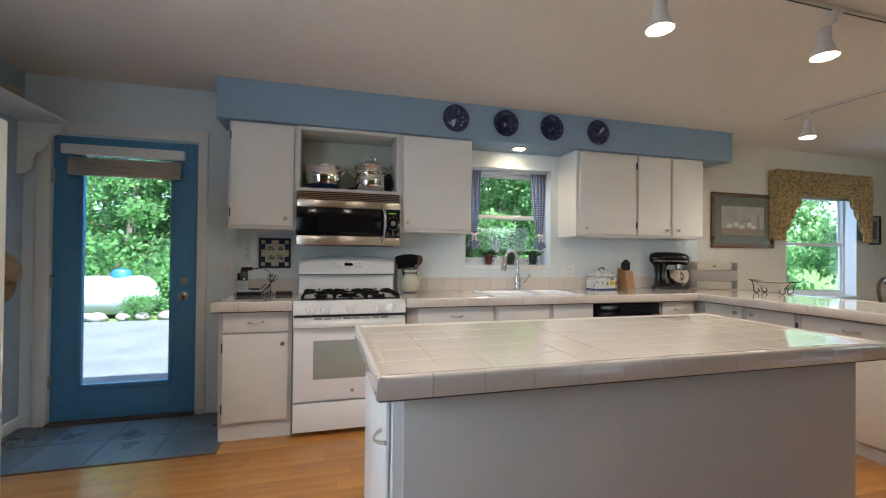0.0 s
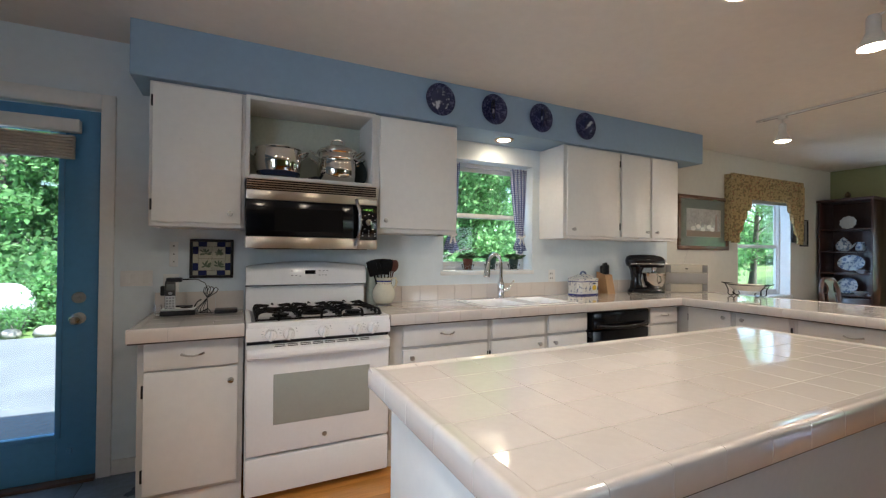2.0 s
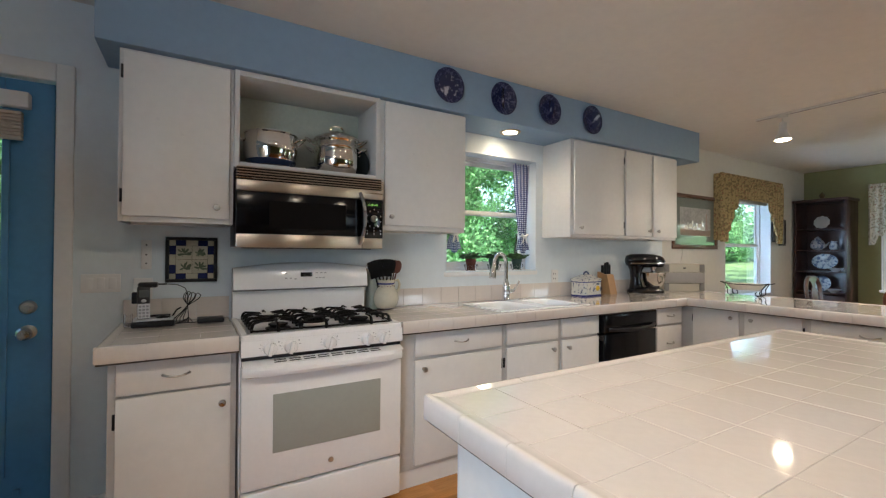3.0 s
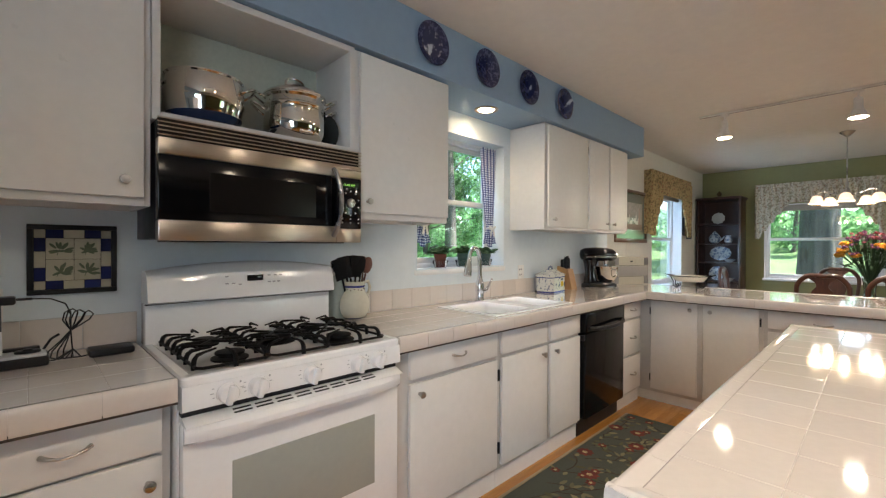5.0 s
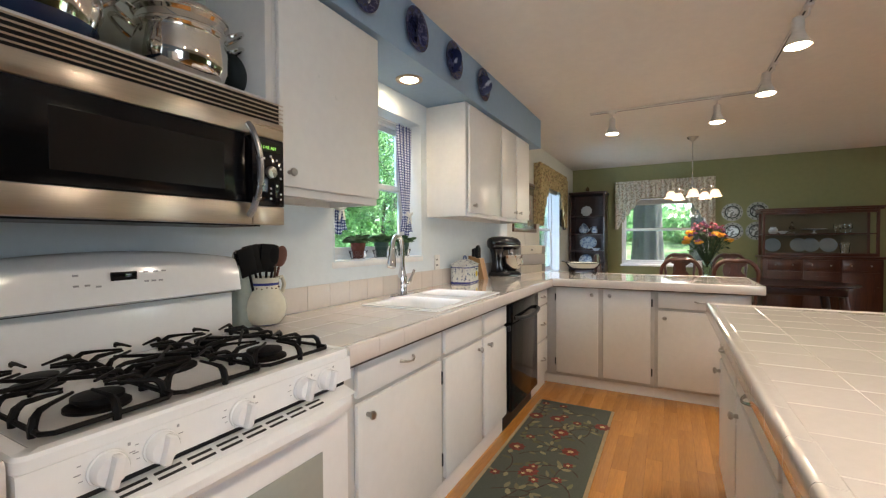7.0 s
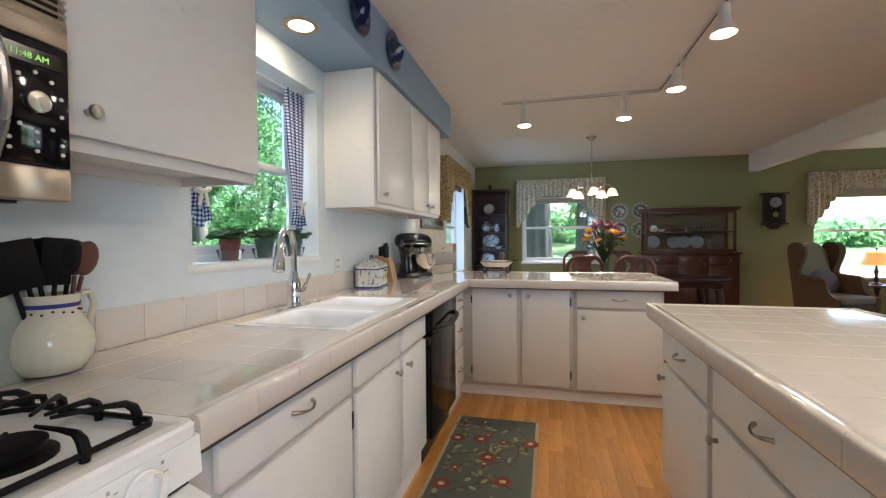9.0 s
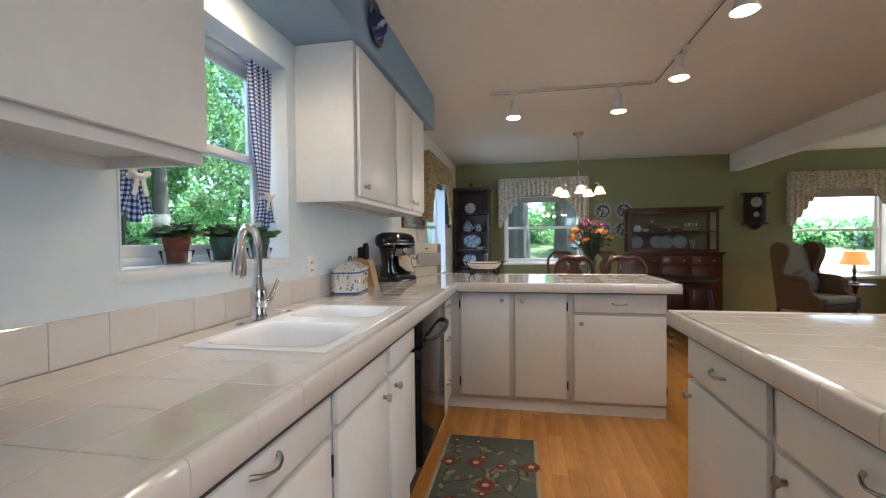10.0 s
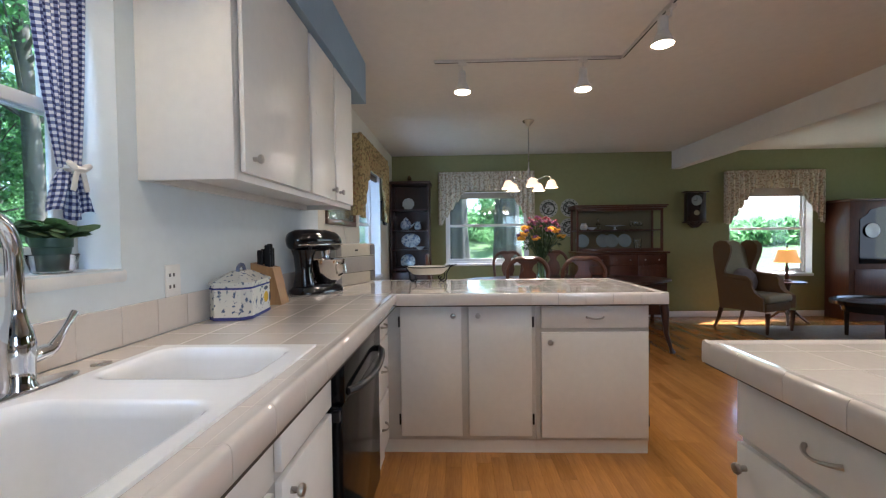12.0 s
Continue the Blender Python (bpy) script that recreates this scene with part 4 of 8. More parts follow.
part("cooktop", Shape().loft([rrect(rx0, 5.108, rx1, 5.70, 0.893, 0.02), rrect(rx0, 5.108, rx1, 5.70, 0.912, 0.02), rrect(rx0 + 0.005, 5.113, rx1 - 0.005, 5.695, 0.918, 0.018), rrect(rx0 + 0.028, 5.136, rx1 - 0.028, 5.672, 0.918, 0.014), rrect(rx0 + 0.036, 5.144, rx1 - 0.036, 5.664, 0.911, 0.012)]), M_ENAMEL, r)
for bx, by, br in ((-0.025, 5.275, 0.045), (-0.03, 5.545, 0.038), (0.177, 5.41, 0.052), (0.38, 5.275, 0.048), (0.385, 5.545, 0.04)):
    part("burner", Shape().lathe([(br + 0.012, 0.0), (br + 0.012, 0.006), (br - 0.008, 0.010), (br - 0.010, 0.016), (br, 0.018), (br, 0.025), (br - 0.008, 0.027)], at=(bx, by, 0.911), n=24, sx=1.25 if bx == 0.177 else 1), M_IRON, r)


def grate(x0, x1):
    """A low rounded frame with tapered fingers that rise from it towards two burners, and thin crossing bars."""
    gsh = Shape()
    y0, y1, zf, zt = 5.160, 5.668, 0.9235, 0.953
    xm = (x0 + x1) / 2
    ring = [(x0 + 0.015, y0), (x1 - 0.015, y0), (x1, y0 + 0.015), (x1, y1 - 0.015), (x1 - 0.015, y1), (x0 + 0.015, y1), (x0, y1 - 0.015), (x0, y0 + 0.015), (x0 + 0.015, y0), (x1 - 0.015, y0)]
    gsh.tube([(px_, py_, zf) for px_, py_ in ring], 0.0050, 6)
    for yb in (y0 + 0.128, y1 - 0.128):
        ends = [(x0, yb - 0.085), (x1, yb - 0.085), (x0, yb + 0.085), (x1, yb + 0.085), (x0, yb), (x1, yb), (xm, y0 if yb < 5.41 else y1)]
        for ex, ey in ends:
            way = Vector((xm - ex, yb - ey, 0))
            L = way.length
            way.normalize()
            p0 = Vector((ex, ey, 0))
            prof = [(0.0, 0.912, 0.0070), (0.0, zf + 0.006, 0.0078), (0.005, zt - 0.010, 0.0076), (0.016, zt - 0.001, 0.0062), (0.045, zt + 0.001, 0.0044), (L - 0.034, zt + 0.001, 0.0032)]
            gsh.tube([tuple(p0 + way * q + Vector((0, 0, z))) for q, z, _ in prof], [w_ for _, _, w_ in prof], 6)
    for sx in (-1, 1):
        gsh.tube([(xm - sx * 0.072, y0 + 0.165, zt - 0.001), (xm, 5.414, zt - 0.003), (xm + sx * 0.072, y1 - 0.165, zt - 0.001)], [0.004, 0.0055, 0.004], 6)
    gsh.tube([(x0, 5.414, zf), (x0 + 0.004, 5.414, zt - 0.008), (x0 + 0.02, 5.414, zt - 0.003), (x1 - 0.02, 5.414, zt - 0.003), (x1 - 0.004, 5.414, zt - 0.008), (x1, 5.414, zf)], 0.0055, 6)
    part("grate", gsh, M_IRON, r, "black cast iron grate")


grate(-0.150, 0.064)
grate(0.070, 0.284)
grate(0.290, 0.522)
bg = Shape()
pr = []
for k in range(25):
    u = -1 + 2 * k / 24
    zt2 = 1.190 + 0.030 * (1 - u * u)
    x = 0.177 + u * 0.373
    pr.append([(x, 5.625, 1.068), (x, 5.606, 1.075), (x, 5.618, zt2 - 0.045), (x, 5.636, zt2 - 0.010), (x, 5.662, zt2), (x, 5.72, zt2 - 0.006), (x, 5.735, zt2 - 0.05), (x, 5.735, 1.068)])
bg.loft(pr)
bp = part("backguard", bg, M_ENAMEL, r, angle=50)
part("seam", Shape().box((rx0 + 0.006, 5.640, 1.0635), (rx1 - 0.006, 5.654, 1.0675), 0), M_DARK, r)
part("riser", Shape().box((rx0 + 0.008, 5.655, 0.912), (rx1 - 0.008, 5.735, 1.066), 0.003), M_ENAMEL, r)
part("display", Shape().box((0.150, 5.6095, 1.138), (0.215, 5.625, 1.162), 0.001, m=None), M_BLACKGLOSS, bp)
part("control_field", Shape().loft([[(x, 5.6085 + (z - 1.08) * 0.105, z) for x, z in ((0.045, 1.118), (0.305, 1.118), (0.305, 1.172), (0.045, 1.172))], [(x, 5.6105 + (z - 1.08) * 0.105, z) for x, z in ((0.045, 1.118), (0.305, 1.118), (0.305, 1.172), (0.045, 1.172))]]), mat("panel_print", (0.70, 0.70, 0.69), 0.25), bp)
for x, z in ((0.065, 1.13), (0.09, 1.13), (0.065, 1.158), (0.115, 1.125), (0.235, 1.13), (0.255, 1.13), (0.275, 1.13), (0.235, 1.158), (0.262, 1.158), (0.285, 1.158)):
    part("button", Shape().box((x, 5.6055 + (z - 1.08) * 0.105, z - 0.002), (x + 0.012, 5.6095 + (z - 1.08) * 0.105, z + 0.003)), mat("grey_print", (0.35, 0.35, 0.36), 0.5), bp)

# ---- microwave ----
m = thing("microwave_oven", "stainless steel over-the-range microwave with a black glass door", "microwave oven", (0.175, 5.58, 1.30))
mx0, mx1, my, mz0, mz1 = -0.205, 0.557, 5.386, 1.300, 1.700
part("body", Shape().box((mx0 + 0.002, my + 0.045, mz0 + 0.006), (mx1 - 0.002, YN - 0.002, mz1 - 0.002), 0.003), M_BLACK, m)
part("grille_back", Shape().box((mx0 + 0.004, my + 0.018, 1.634), (mx1 - 0.004, my + 0.044, mz1), 0), M_DARK, m)
for k in range(5):
    z = 1.640 + k * 0.0135
    part("louvre", Shape().loft([[(x, my + 0.002, z), (x, my, z + 0.0038), (x, my + 0.008, z + 0.0058), (x, my + 0.0095, z + 0.0025)] for x in (mx0, mx1)]), M_STEEL, m)
part("top_band", Shape().box((mx0, my, 1.580), (mx1, my + 0.044, 1.633), 0.004), M_STEEL, m)
mdoor = part("door", Shape().box((mx0, my + 0.002, 1.368), (0.412, my + 0.044, 1.579), 0.003), M_SATINBLACK, m)
part("door_window", Shape().box((mx0 + 0.15, my + 0.0008, 1.40), (0.34, my + 0.003, 1.535), 0), mat("dark_mesh_window", (0.010, 0.009, 0.009), 0.16, spec=0.22), mdoor)
part("bottom_band", Shape().box((mx0, my, mz0), (0.432, my + 0.044, 1.367), 0.005), M_STEEL, m)
cpn = part("control_panel", Shape().box((0.434, my + 0.001, 1.360), (mx1, my + 0.044, 1.579), 0.003), M_BLACKGLOSS, m)
part("bottom_band", Shape().box((0.434, my, mz0), (mx1, my + 0.044, 1.359), 0.005), M_STEEL, m)
part("dial", Shape().lathe([(0.020, 0), (0.020, 0.008), (0.018, 0.011), (0.01, 0.012)], m=pose(0.503, my + 0.001, 1.470, 90), n=24), M_NICKEL, cpn)
sh = Shape()
for k in range(10):
    a = math.radians(36 * k)
    sh.lathe([(0.0036, 0), (0.0036, 0.002)], m=pose(0.503 + 0.042 * math.sin(a), my + 0.001, 1.470 + 0.052 * math.cos(a), 90), n=8)
for x in (0.463, 0.503, 0.543):
    for z in (1.385, 1.402):
        sh.lathe([(0.0035, 0), (0.0035, 0.002)], m=pose(x, my + 0.001, z, 90), n=8)
part("buttons", sh, mat("pale_buttons", (0.6, 0.6, 0.6), 0.4), cpn)
part("display", Shape().box((0.452, my - 0.0006, 1.535), (0.545, my + 0.002, 1.562), 0), mat("dark_green_display", (0.012, 0.02, 0.01), 0.15), cpn)
fc = bpy.data.curves.new("clock_digits", "FONT")
fc.body, fc.size, fc.extrude = "11:48 AM", 0.015, 0.0004
tmp = new("clock_digits", fc)
dm = bpy.data.meshes.new_from_object(tmp.evaluated_get(bpy.context.evaluated_depsgraph_get()))
bpy.data.objects.remove(tmp)
dig = new("clock_digits", dm)
dig.data.materials.clear()
dig.data.materials.append(glow("green_display_digits", (0.25, 0.6, 0.1), 0.16))
dig.parent = cpn
dig.matrix_basis = Matrix.Translation(Vector((0.465, my - 0.0012, 1.543)) - ORIGIN[cpn.name]) @ pose(0, 0, 0, 90)
pts = [(0.420 + 0.018 * math.sin(math.pi * k / 14), my - 0.034 * math.sin(math.pi * k / 14) ** 0.6, 1.325 + 0.285 * k / 14) for k in range(15)]
part("handle", Shape().tube(pts, 0.0105, 10), mat("grey_metal_handle", (0.40, 0.40, 0.41), 0.25, 0.9), mdoor)
part("underside_vent", Shape().box((mx0 + 0.05, my + 0.06, mz0 - 0.004), (mx1 - 0.05, YN - 0.1, mz0 + 0.005), 0), M_BLACK, m)

# ---- pots in the niche ----
M_BLUEPOT = mat("dark_blue_pot_base", (0.010, 0.022, 0.06), 0.2)


def loop_handle(x, y, z, sgn, out=0.045, hh=0.05, up=0.028, axis=0):
    pts = []
    for k in range(13):
        a = math.pi * k / 12
        o, s2 = out * math.sin(a), -hh * math.cos(a)
        pts.append((x + sgn * o, y + s2, z + up * math.sin(a)) if axis == 0 else (x + s2, y + sgn * o, z + up * math.sin(a)))
    return pts


p = thing("stock_pot", "polished steel saucepot without a lid above the microwave", "cooking pot", (-0.02, 5.60, 1.729))
px, py, pz = -0.020, 5.575, 1.729
PS = 1.12
# Shallow dark blue ring round the foot of the pot.
part("base_dish", Shape().lathe([(0.070, 0.0), (0.098, 0.008), (0.113, 0.028), (0.115, 0.034), (0.106, 0.031), (0.09, 0.012)], n=36, m=Matrix.Translation((px, py, pz)) @ Matrix.Scale(PS, 4)), M_BLUEPOT, p, "dark blue ring round the foot of the pot")
part("bowl", Shape().lathe([(0.095, 0.022), (0.112, 0.035), (0.123, 0.075), (0.122, 0.12), (0.116, 0.155), (0.121, 0.160), (0.121, 0.163), (0.112, 0.158), (0.118, 0.11), (0.10, 0.035)], n=40, m=Matrix.Translation((px, py, pz)) @ Matrix.Scale(PS, 4)), M_POT, p)
for sg in (-1, 1):
    part("handle", Shape().tube(loop_handle(sg * 0.114, 0, 0.122, sg, 0.042, 0.045), 0.0055, 8, m=Matrix.Translation((px, py, pz)) @ Matrix.Scale(PS, 4) @ pose(0, 0, 0, 0, 0, -20)), M_POT, p)
p = thing("stock_pot", "polished steel lidded steamer pot above the microwave", "cooking pot", (0.38, 5.58, 1.729))
px, py, pz = 0.345, 5.590, 1.729
PS = 1.25
part("bowl", Shape().lathe([(0.075, 0.0), (0.088, 0.008), (0.104, 0.04), (0.105, 0.08), (0.098, 0.115), (0.100, 0.12), (0.104, 0.125), (0.104, 0.13), (0.100, 0.135), (0.098, 0.15), (0.104, 0.158), (0.104, 0.163)], n=40, m=Matrix.Translation((px, py, pz)) @ Matrix.Scale(PS, 4)), M_POT, p)
part("lid", Shape().lathe([(0.106, 0.163), (0.106, 0.168), (0.095, 0.178), (0.06, 0.195), (0.03, 0.203), (0.003, 0.205)], n=40, m=Matrix.Translation((px, py, pz)) @ Matrix.Scale(PS, 4)), M_POT, p)
part("lid_handle", Shape().tube([(0.034 * math.cos(math.pi * k / 10), 0, 0.203 + 0.032 * math.sin(math.pi * k / 10) ** 0.6) for k in range(11)], 0.0045, 8, m=Matrix.Translation((px, py, pz)) @ Matrix.Scale(PS, 4)), M_POT, p)
for sg in (-1, 1):
    for z in (0.105, 0.145):
        part("handle", Shape().tube(loop_handle(sg * 0.100, 0, z, sg, 0.042, 0.038), 0.005, 8, m=Matrix.Translation((px, py, pz)) @ Matrix.Scale(PS, 4) @ pose(0, 0, 0, 0, 0, -20)), M_POT, p)
solid("glass_lid_disc", Shape().lathe([(0.085, 0), (0.085, 0.004), (0.05, 0.02), (0.005, 0.026)], m=pose(0.49, 5.60, 1.815, 0, 80, 20), n=28), mat("tinted_dark_lid", (0.03, 0.035, 0.035), 0.1), "dark pan lid leaning behind the steamer pot", "pot lid")
solid("skillet", Shape().tube([(0.16, 5.55, 1.741), (0.20, 5.56, 1.752), (0.26, 5.60, 1.758)], [0.012, 0.013, 0.009], 10), M_BLACK, "black pan handle lying in the open niche", "cooking pan")

# ---- tile picture, switches, outlets ----
t = thing("tile_picture", "framed panel of four painted herb tiles edged with blue and cream", "picture", (-0.383, YN, 1.226))
M_CREAMTILE = mat("cream_picture_tile", (0.44, 0.41, 0.31), 0.3, rnd=0.08)
M_BLUETILE = mat("cobalt_picture_tile", (0.02, 0.026, 0.10), 0.2, rnd=0.1)
M_HERB = mat("painted_herb_green", (0.08, 0.11, 0.06), 0.4)
tx, tz, hw = -0.386, 1.234, 0.120
fr = Shape()
for a in ((-hw, -hw, hw, -hw + 0.016), (-hw, hw - 0.016, hw, hw), (-hw, -hw + 0.016, -hw + 0.016, hw - 0.016), (hw - 0.016, -hw + 0.016, hw, hw - 0.016)):
    fr.box((tx + a[0], YN - 0.016, tz + a[1]), (tx + a[2], YN - 0.001, tz + a[3]), 0.002)
part("frame", fr, M_BLACK, t)
part("backing", Shape().box((tx - hw + 0.016, YN - 0.008, tz - hw + 0.016), (tx + hw - 0.016, YN - 0.001, tz + hw - 0.016)), M_BLACK, t)
un = (2 * hw - 0.034) / 7
edges = [0, 1, 2.55, 4.45, 6, 7]
tx0_, tz0_ = tx - hw + 0.017, tz - hw + 0.017


def flat_tile(u0, v0, u1, v1, mt, d=0.0):
    return part("tile", Shape().box((tx0_ + u0 * un + 0.0006, YN - 0.012 - d, tz0_ + v0 * un + 0.0006), (tx0_ + u1 * un - 0.0006, YN - 0.0085, tz0_ + v1 * un - 0.0006), 0.001, seg=1), mt, t)


for i in range(5):
    for j in range(5):
        if 1 <= i <= 3 and 1 <= j <= 3:
            continue
        cream = (i in (0, 4) and j in (0, 4)) or i == 2 or j == 2
        flat_tile(edges[i], edges[j], edges[i + 1], edges[j + 1], M_CREAMTILE if cream else M_BLUETILE)
rh = random.Random(8)
for i in (0, 1):
    for j in (0, 1):
        q = flat_tile(1 + 2.5 * i, 1 + 2.5 * j, 3.5 + 2.5 * i, 3.5 + 2.5 * j, M_CREAMTILE)
        cx0, cz0 = tx0_ + (2.25 + 2.5 * i) * un, tz0_ + (2.25 + 2.5 * j) * un
        hs = Shape()
        for k in range(13):
            a = rh.uniform(-0.5, 3.6)
            l0 = rh.uniform(0.005, 0.027)
            hs.ball((0, 0, 0), (0.0125, 0.0008, 0.0042), m=pose(cx0 + math.cos(a) * l0, YN - 0.0125, cz0 - 0.008 + math.sin(a) * l0, 0, math.degrees(-a), 0), n=8)
        hs.tube([(cx0 - 0.008, YN - 0.0125, cz0 - 0.022), (cx0, YN - 0.0125, cz0), (cx0 + 0.004, YN - 0.0125, cz0 + 0.015)], 0.0010, 5)
        part("herb_motif", hs, M_HERB, q)


M_SOCKET = mat("grey_socket_slot", (0.12, 0.12, 0.12), 0.6)


def wall_plate(name, label, x, z, w, h, slots, mt=None):
    o = thing(name, label, "switch" if "switch" in name else "outlet", (x, YN, z))
    part("plate", Shape().box((x - w / 2, YN - 0.007, z - h / 2), (x + w / 2, YN - 0.0005, z + h / 2), 0.002), mt or M_TRIM, o)
    for dx, dz, sw, s2, dk in slots:
        part("rocker" if not dk else "socket", Shape().box((x + dx - sw / 2, YN - 0.010, z + dz - s2 / 2), (x + dx + sw / 2, YN - 0.0055, z + dz + s2 / 2), 0.001), M_SOCKET if dk else M_TRIM, o)
    return o


wall_plate("light_switch", "white three-gang light switch plate on the pale wall", -0.77, 1.118, 0.155, 0.09, [(-0.045, 0, 0.03, 0.055, 0), (0, 0, 0.03, 0.055, 0), (0.045, 0, 0.03, 0.055, 0)])
wall_plate("wall_outlet", "white wall plate with small screws", -0.588, 1.26, 0.045, 0.15, [(0, 0.05, 0.008, 0.008, 1), (0, 0.0, 0.008, 0.008, 1), (0, -0.045, 0.008, 0.008, 1)])
sl4 = [(-0.02, 0.02, 0.006, 0.012, 1), (0.0, 0.02, 0.006, 0.012, 1), (-0.02, -0.02, 0.006, 0.012, 1), (0.0, -0.02, 0.006, 0.012, 1)]
wall_plate("wall_outlet", "white wall outlet above the tiled splash", -0.60, 1.085, 0.08, 0.11, sl4)
wall_plate("wall_outlet", "white wall outlet above the tiled splash beside the sink", 2.305, 1.085, 0.075, 0.11, sl4)

# ---- phone, cable, box ----
p = thing("cordless_phone", "black and silver cordless telephone on its charging base", "telephone", (-0.53, 5.62, CT))
M_SILVER = mat("silver_plastic", (0.55, 0.55, 0.57), 0.35, 0.2)
part("base", Shape().box((-0.628, 5.545, CT + 0.001), (-0.455, 5.665, CT + 0.030), 0.008), M_BLACK, p)
bt = part("base_top", Shape().box((-0.622, 5.550, CT + 0.0305), (-0.461, 5.655, CT + 0.040), 0.004), M_SILVER, p, "silver plastic top")
part("joystick", Shape().lathe([(0.030, 0), (0.030, 0.006), (0.024, 0.009), (0.012, 0.007), (0.010, 0.012), (0.002, 0.013)], at=(-0.503, 5.590, CT + 0.040), n=24, sy=0.7), M_BLACK, bt)
part("display", Shape().box((-0.560, 5.625, CT + 0.040), (-0.475, 5.650, CT + 0.050), 0.003), M_BLACK, bt)
hsm = pose(-0.582, 5.585, CT + 0.036, -10, 0, 8)
hs_ = part("handset", Shape().box((-0.026, -0.012, 0), (0.026, 0.016, 0.160), 0.008, m=hsm), M_BLACK, p)
kp = part("keypad", Shape().box((-0.025, -0.0155, 0.004), (0.025, -0.0112, 0.074), 0.003, m=hsm), M_SILVER, hs_, "silver keypad")
for i in range(3):
    for j in range(4):
        part("key", Shape().box((-0.0195 + i * 0.0145, -0.0170, 0.010 + j * 0.0155), (-0.0095 + i * 0.0145, -0.0150, 0.0195 + j * 0.0155), 0.001, m=hsm, seg=1), mat("grey_key", (0.28, 0.28, 0.29), 0.5), kp)
part("button", Shape().ball((0, -0.013, 0.088), (0.011, 0.004, 0.008), m=hsm), M_SILVER, hs_)
part("screen", Shape().box((-0.019, -0.0145, 0.104), (0.021, -0.0118, 0.140), 0.001, m=hsm), mat("grey_screen", (0.10, 0.11, 0.11), 0.15), hs_)
part("side_clip", Shape().box((-0.630, 5.585, CT + 0.112), (-0.608, 5.620, CT + 0.168), 0.006), M_BLACK, p)
part("hook", Shape().box((-0.606, 5.600, CT + 0.186), (-0.528, 5.645, CT + 0.212), 0.007), M_BLACK, p)
cs = Shape()
cs.tube([(-0.528, 5.63, CT + 0.200), (-0.492, 5.63, CT + 0.200)], 0.004, 8)
knot = (-0.402, 5.63, CT + 0.090)
cs.tube([(-0.492, 5.63, CT + 0.200), (-0.45, 5.63, CT + 0.197), (-0.415, 5.632, CT + 0.178), (-0.402, 5.634, CT + 0.148), knot], 0.0024, 6)
for dx, top, wd in ((0.005, 0.160, 0.018), (0.022, 0.155, 0.022), (0.045, 0.150, 0.018), (-0.008, 0.155, 0.012)):
    cs.tube([knot, (knot[0] + dx - wd, 5.628, CT + 0.125), (knot[0] + dx - wd * 0.6, 5.626, CT + top - 0.006), (knot[0] + dx, 5.627, CT + top), (knot[0] + dx + wd * 0.7, 5.630, CT + top - 0.012), (knot[0] + dx * 0.9 + wd * 0.4, 5.632, CT + 0.12), (knot[0] + 0.002, 5.631, CT + 0.09)], 0.0023, 6)
for dx, dz in ((-0.05, 0.012), (-0.035, 0.006), (-0.02, 0.004), (-0.06, 0.004), (0.004, 0.005)):
    cs.tube([knot, (knot[0] + dx * 0.4, 5.626, CT + 0.06), (knot[0] + dx * 0.9, 5.618, CT + 0.03), (knot[0] + dx, 5.606, CT + dz), (knot[0] + dx + 0.02, 5.598, CT + 0.005), (knot[0] + 0.005, 5.612, CT + 0.03)], 0.0023, 6)
cs.tube([(knot[0] - 0.02, 5.606, CT + 0.005), (-0.375, 5.60, CT + 0.005), (-0.345, 5.607, CT + 0.008)], 0.0022, 6)
cs.tube([(-0.470, 5.62, CT + 0.035), (-0.450, 5.62, CT + 0.070), (-0.430, 5.622, CT + 0.082)], 0.004, 6)
solid("power_cable", cs, M_BLACK, "tangled thin black power cable behind the telephone", "cable")
solid("adapter_box", Shape().box((-0.362, 5.56, CT + 0.001), (-0.238, 5.65, CT + 0.026), 0.009), M_BLACK, "small flat black plastic box on the white tiles", "electronics")
solid("glass_tumbler", Shape().lathe([(0.018, 0), (0.019, 0.06), (0.017, 0.06), (0.016, 0.004)], at=(-0.645, 5.62, CT + 0.001), n=16), M_GLASS, "small clear glass beside the telephone", "glass")

# ---- pitcher with utensils ----
j = thing("utensil_pitcher", "cream glazed pitcher with blue bands holding kitchen tools", "pitcher", (0.735, 5.60, CT))
jx, jy = 0.695, 5.660
M_CREAMGLAZE = mat("cream_glaze", (0.66, 0.62, 0.50), 0.10, var=0.04)
M_BLUEBAND = mat("blue_glaze_band", (0.05, 0.06, 0.22), 0.15)
part("jug", Shape().lathe([(0.044, 0.0), (0.060, 0.008), (0.077, 0.035), (0.083, 0.068), (0.078, 0.10), (0.063, 0.128), (0.053, 0.145), (0.052, 0.165), (0.057, 0.188), (0.053, 0.188), (0.048, 0.165), (0.048, 0.145), (0.06, 0.12)], at=(jx, jy, CT + 0.001), n=36), M_CREAMGLAZE, j, angle=60)
part("band", Shape().lathe([(0.0455, 0.001), (0.058, 0.006), (0.060, 0.0075)], at=(jx, jy, CT + 0.001), n=36, caps=(False, False)), M_BLUEBAND, j)
part("band", Shape().lathe([(0.0535, 0.158), (0.0545, 0.163), (0.0550, 0.168)], at=(jx, jy, CT + 0.001), n=36, caps=(False, False)), M_BLUEBAND, j)
bs = Shape()
for k in range(18):
    a = 2 * math.pi * k / 18
    bs.ball((jx + 0.0545 * math.cos(a), jy + 0.0545 * math.sin(a), CT + 0.152 - 0.003 * (k % 3)), 0.003, n=6)
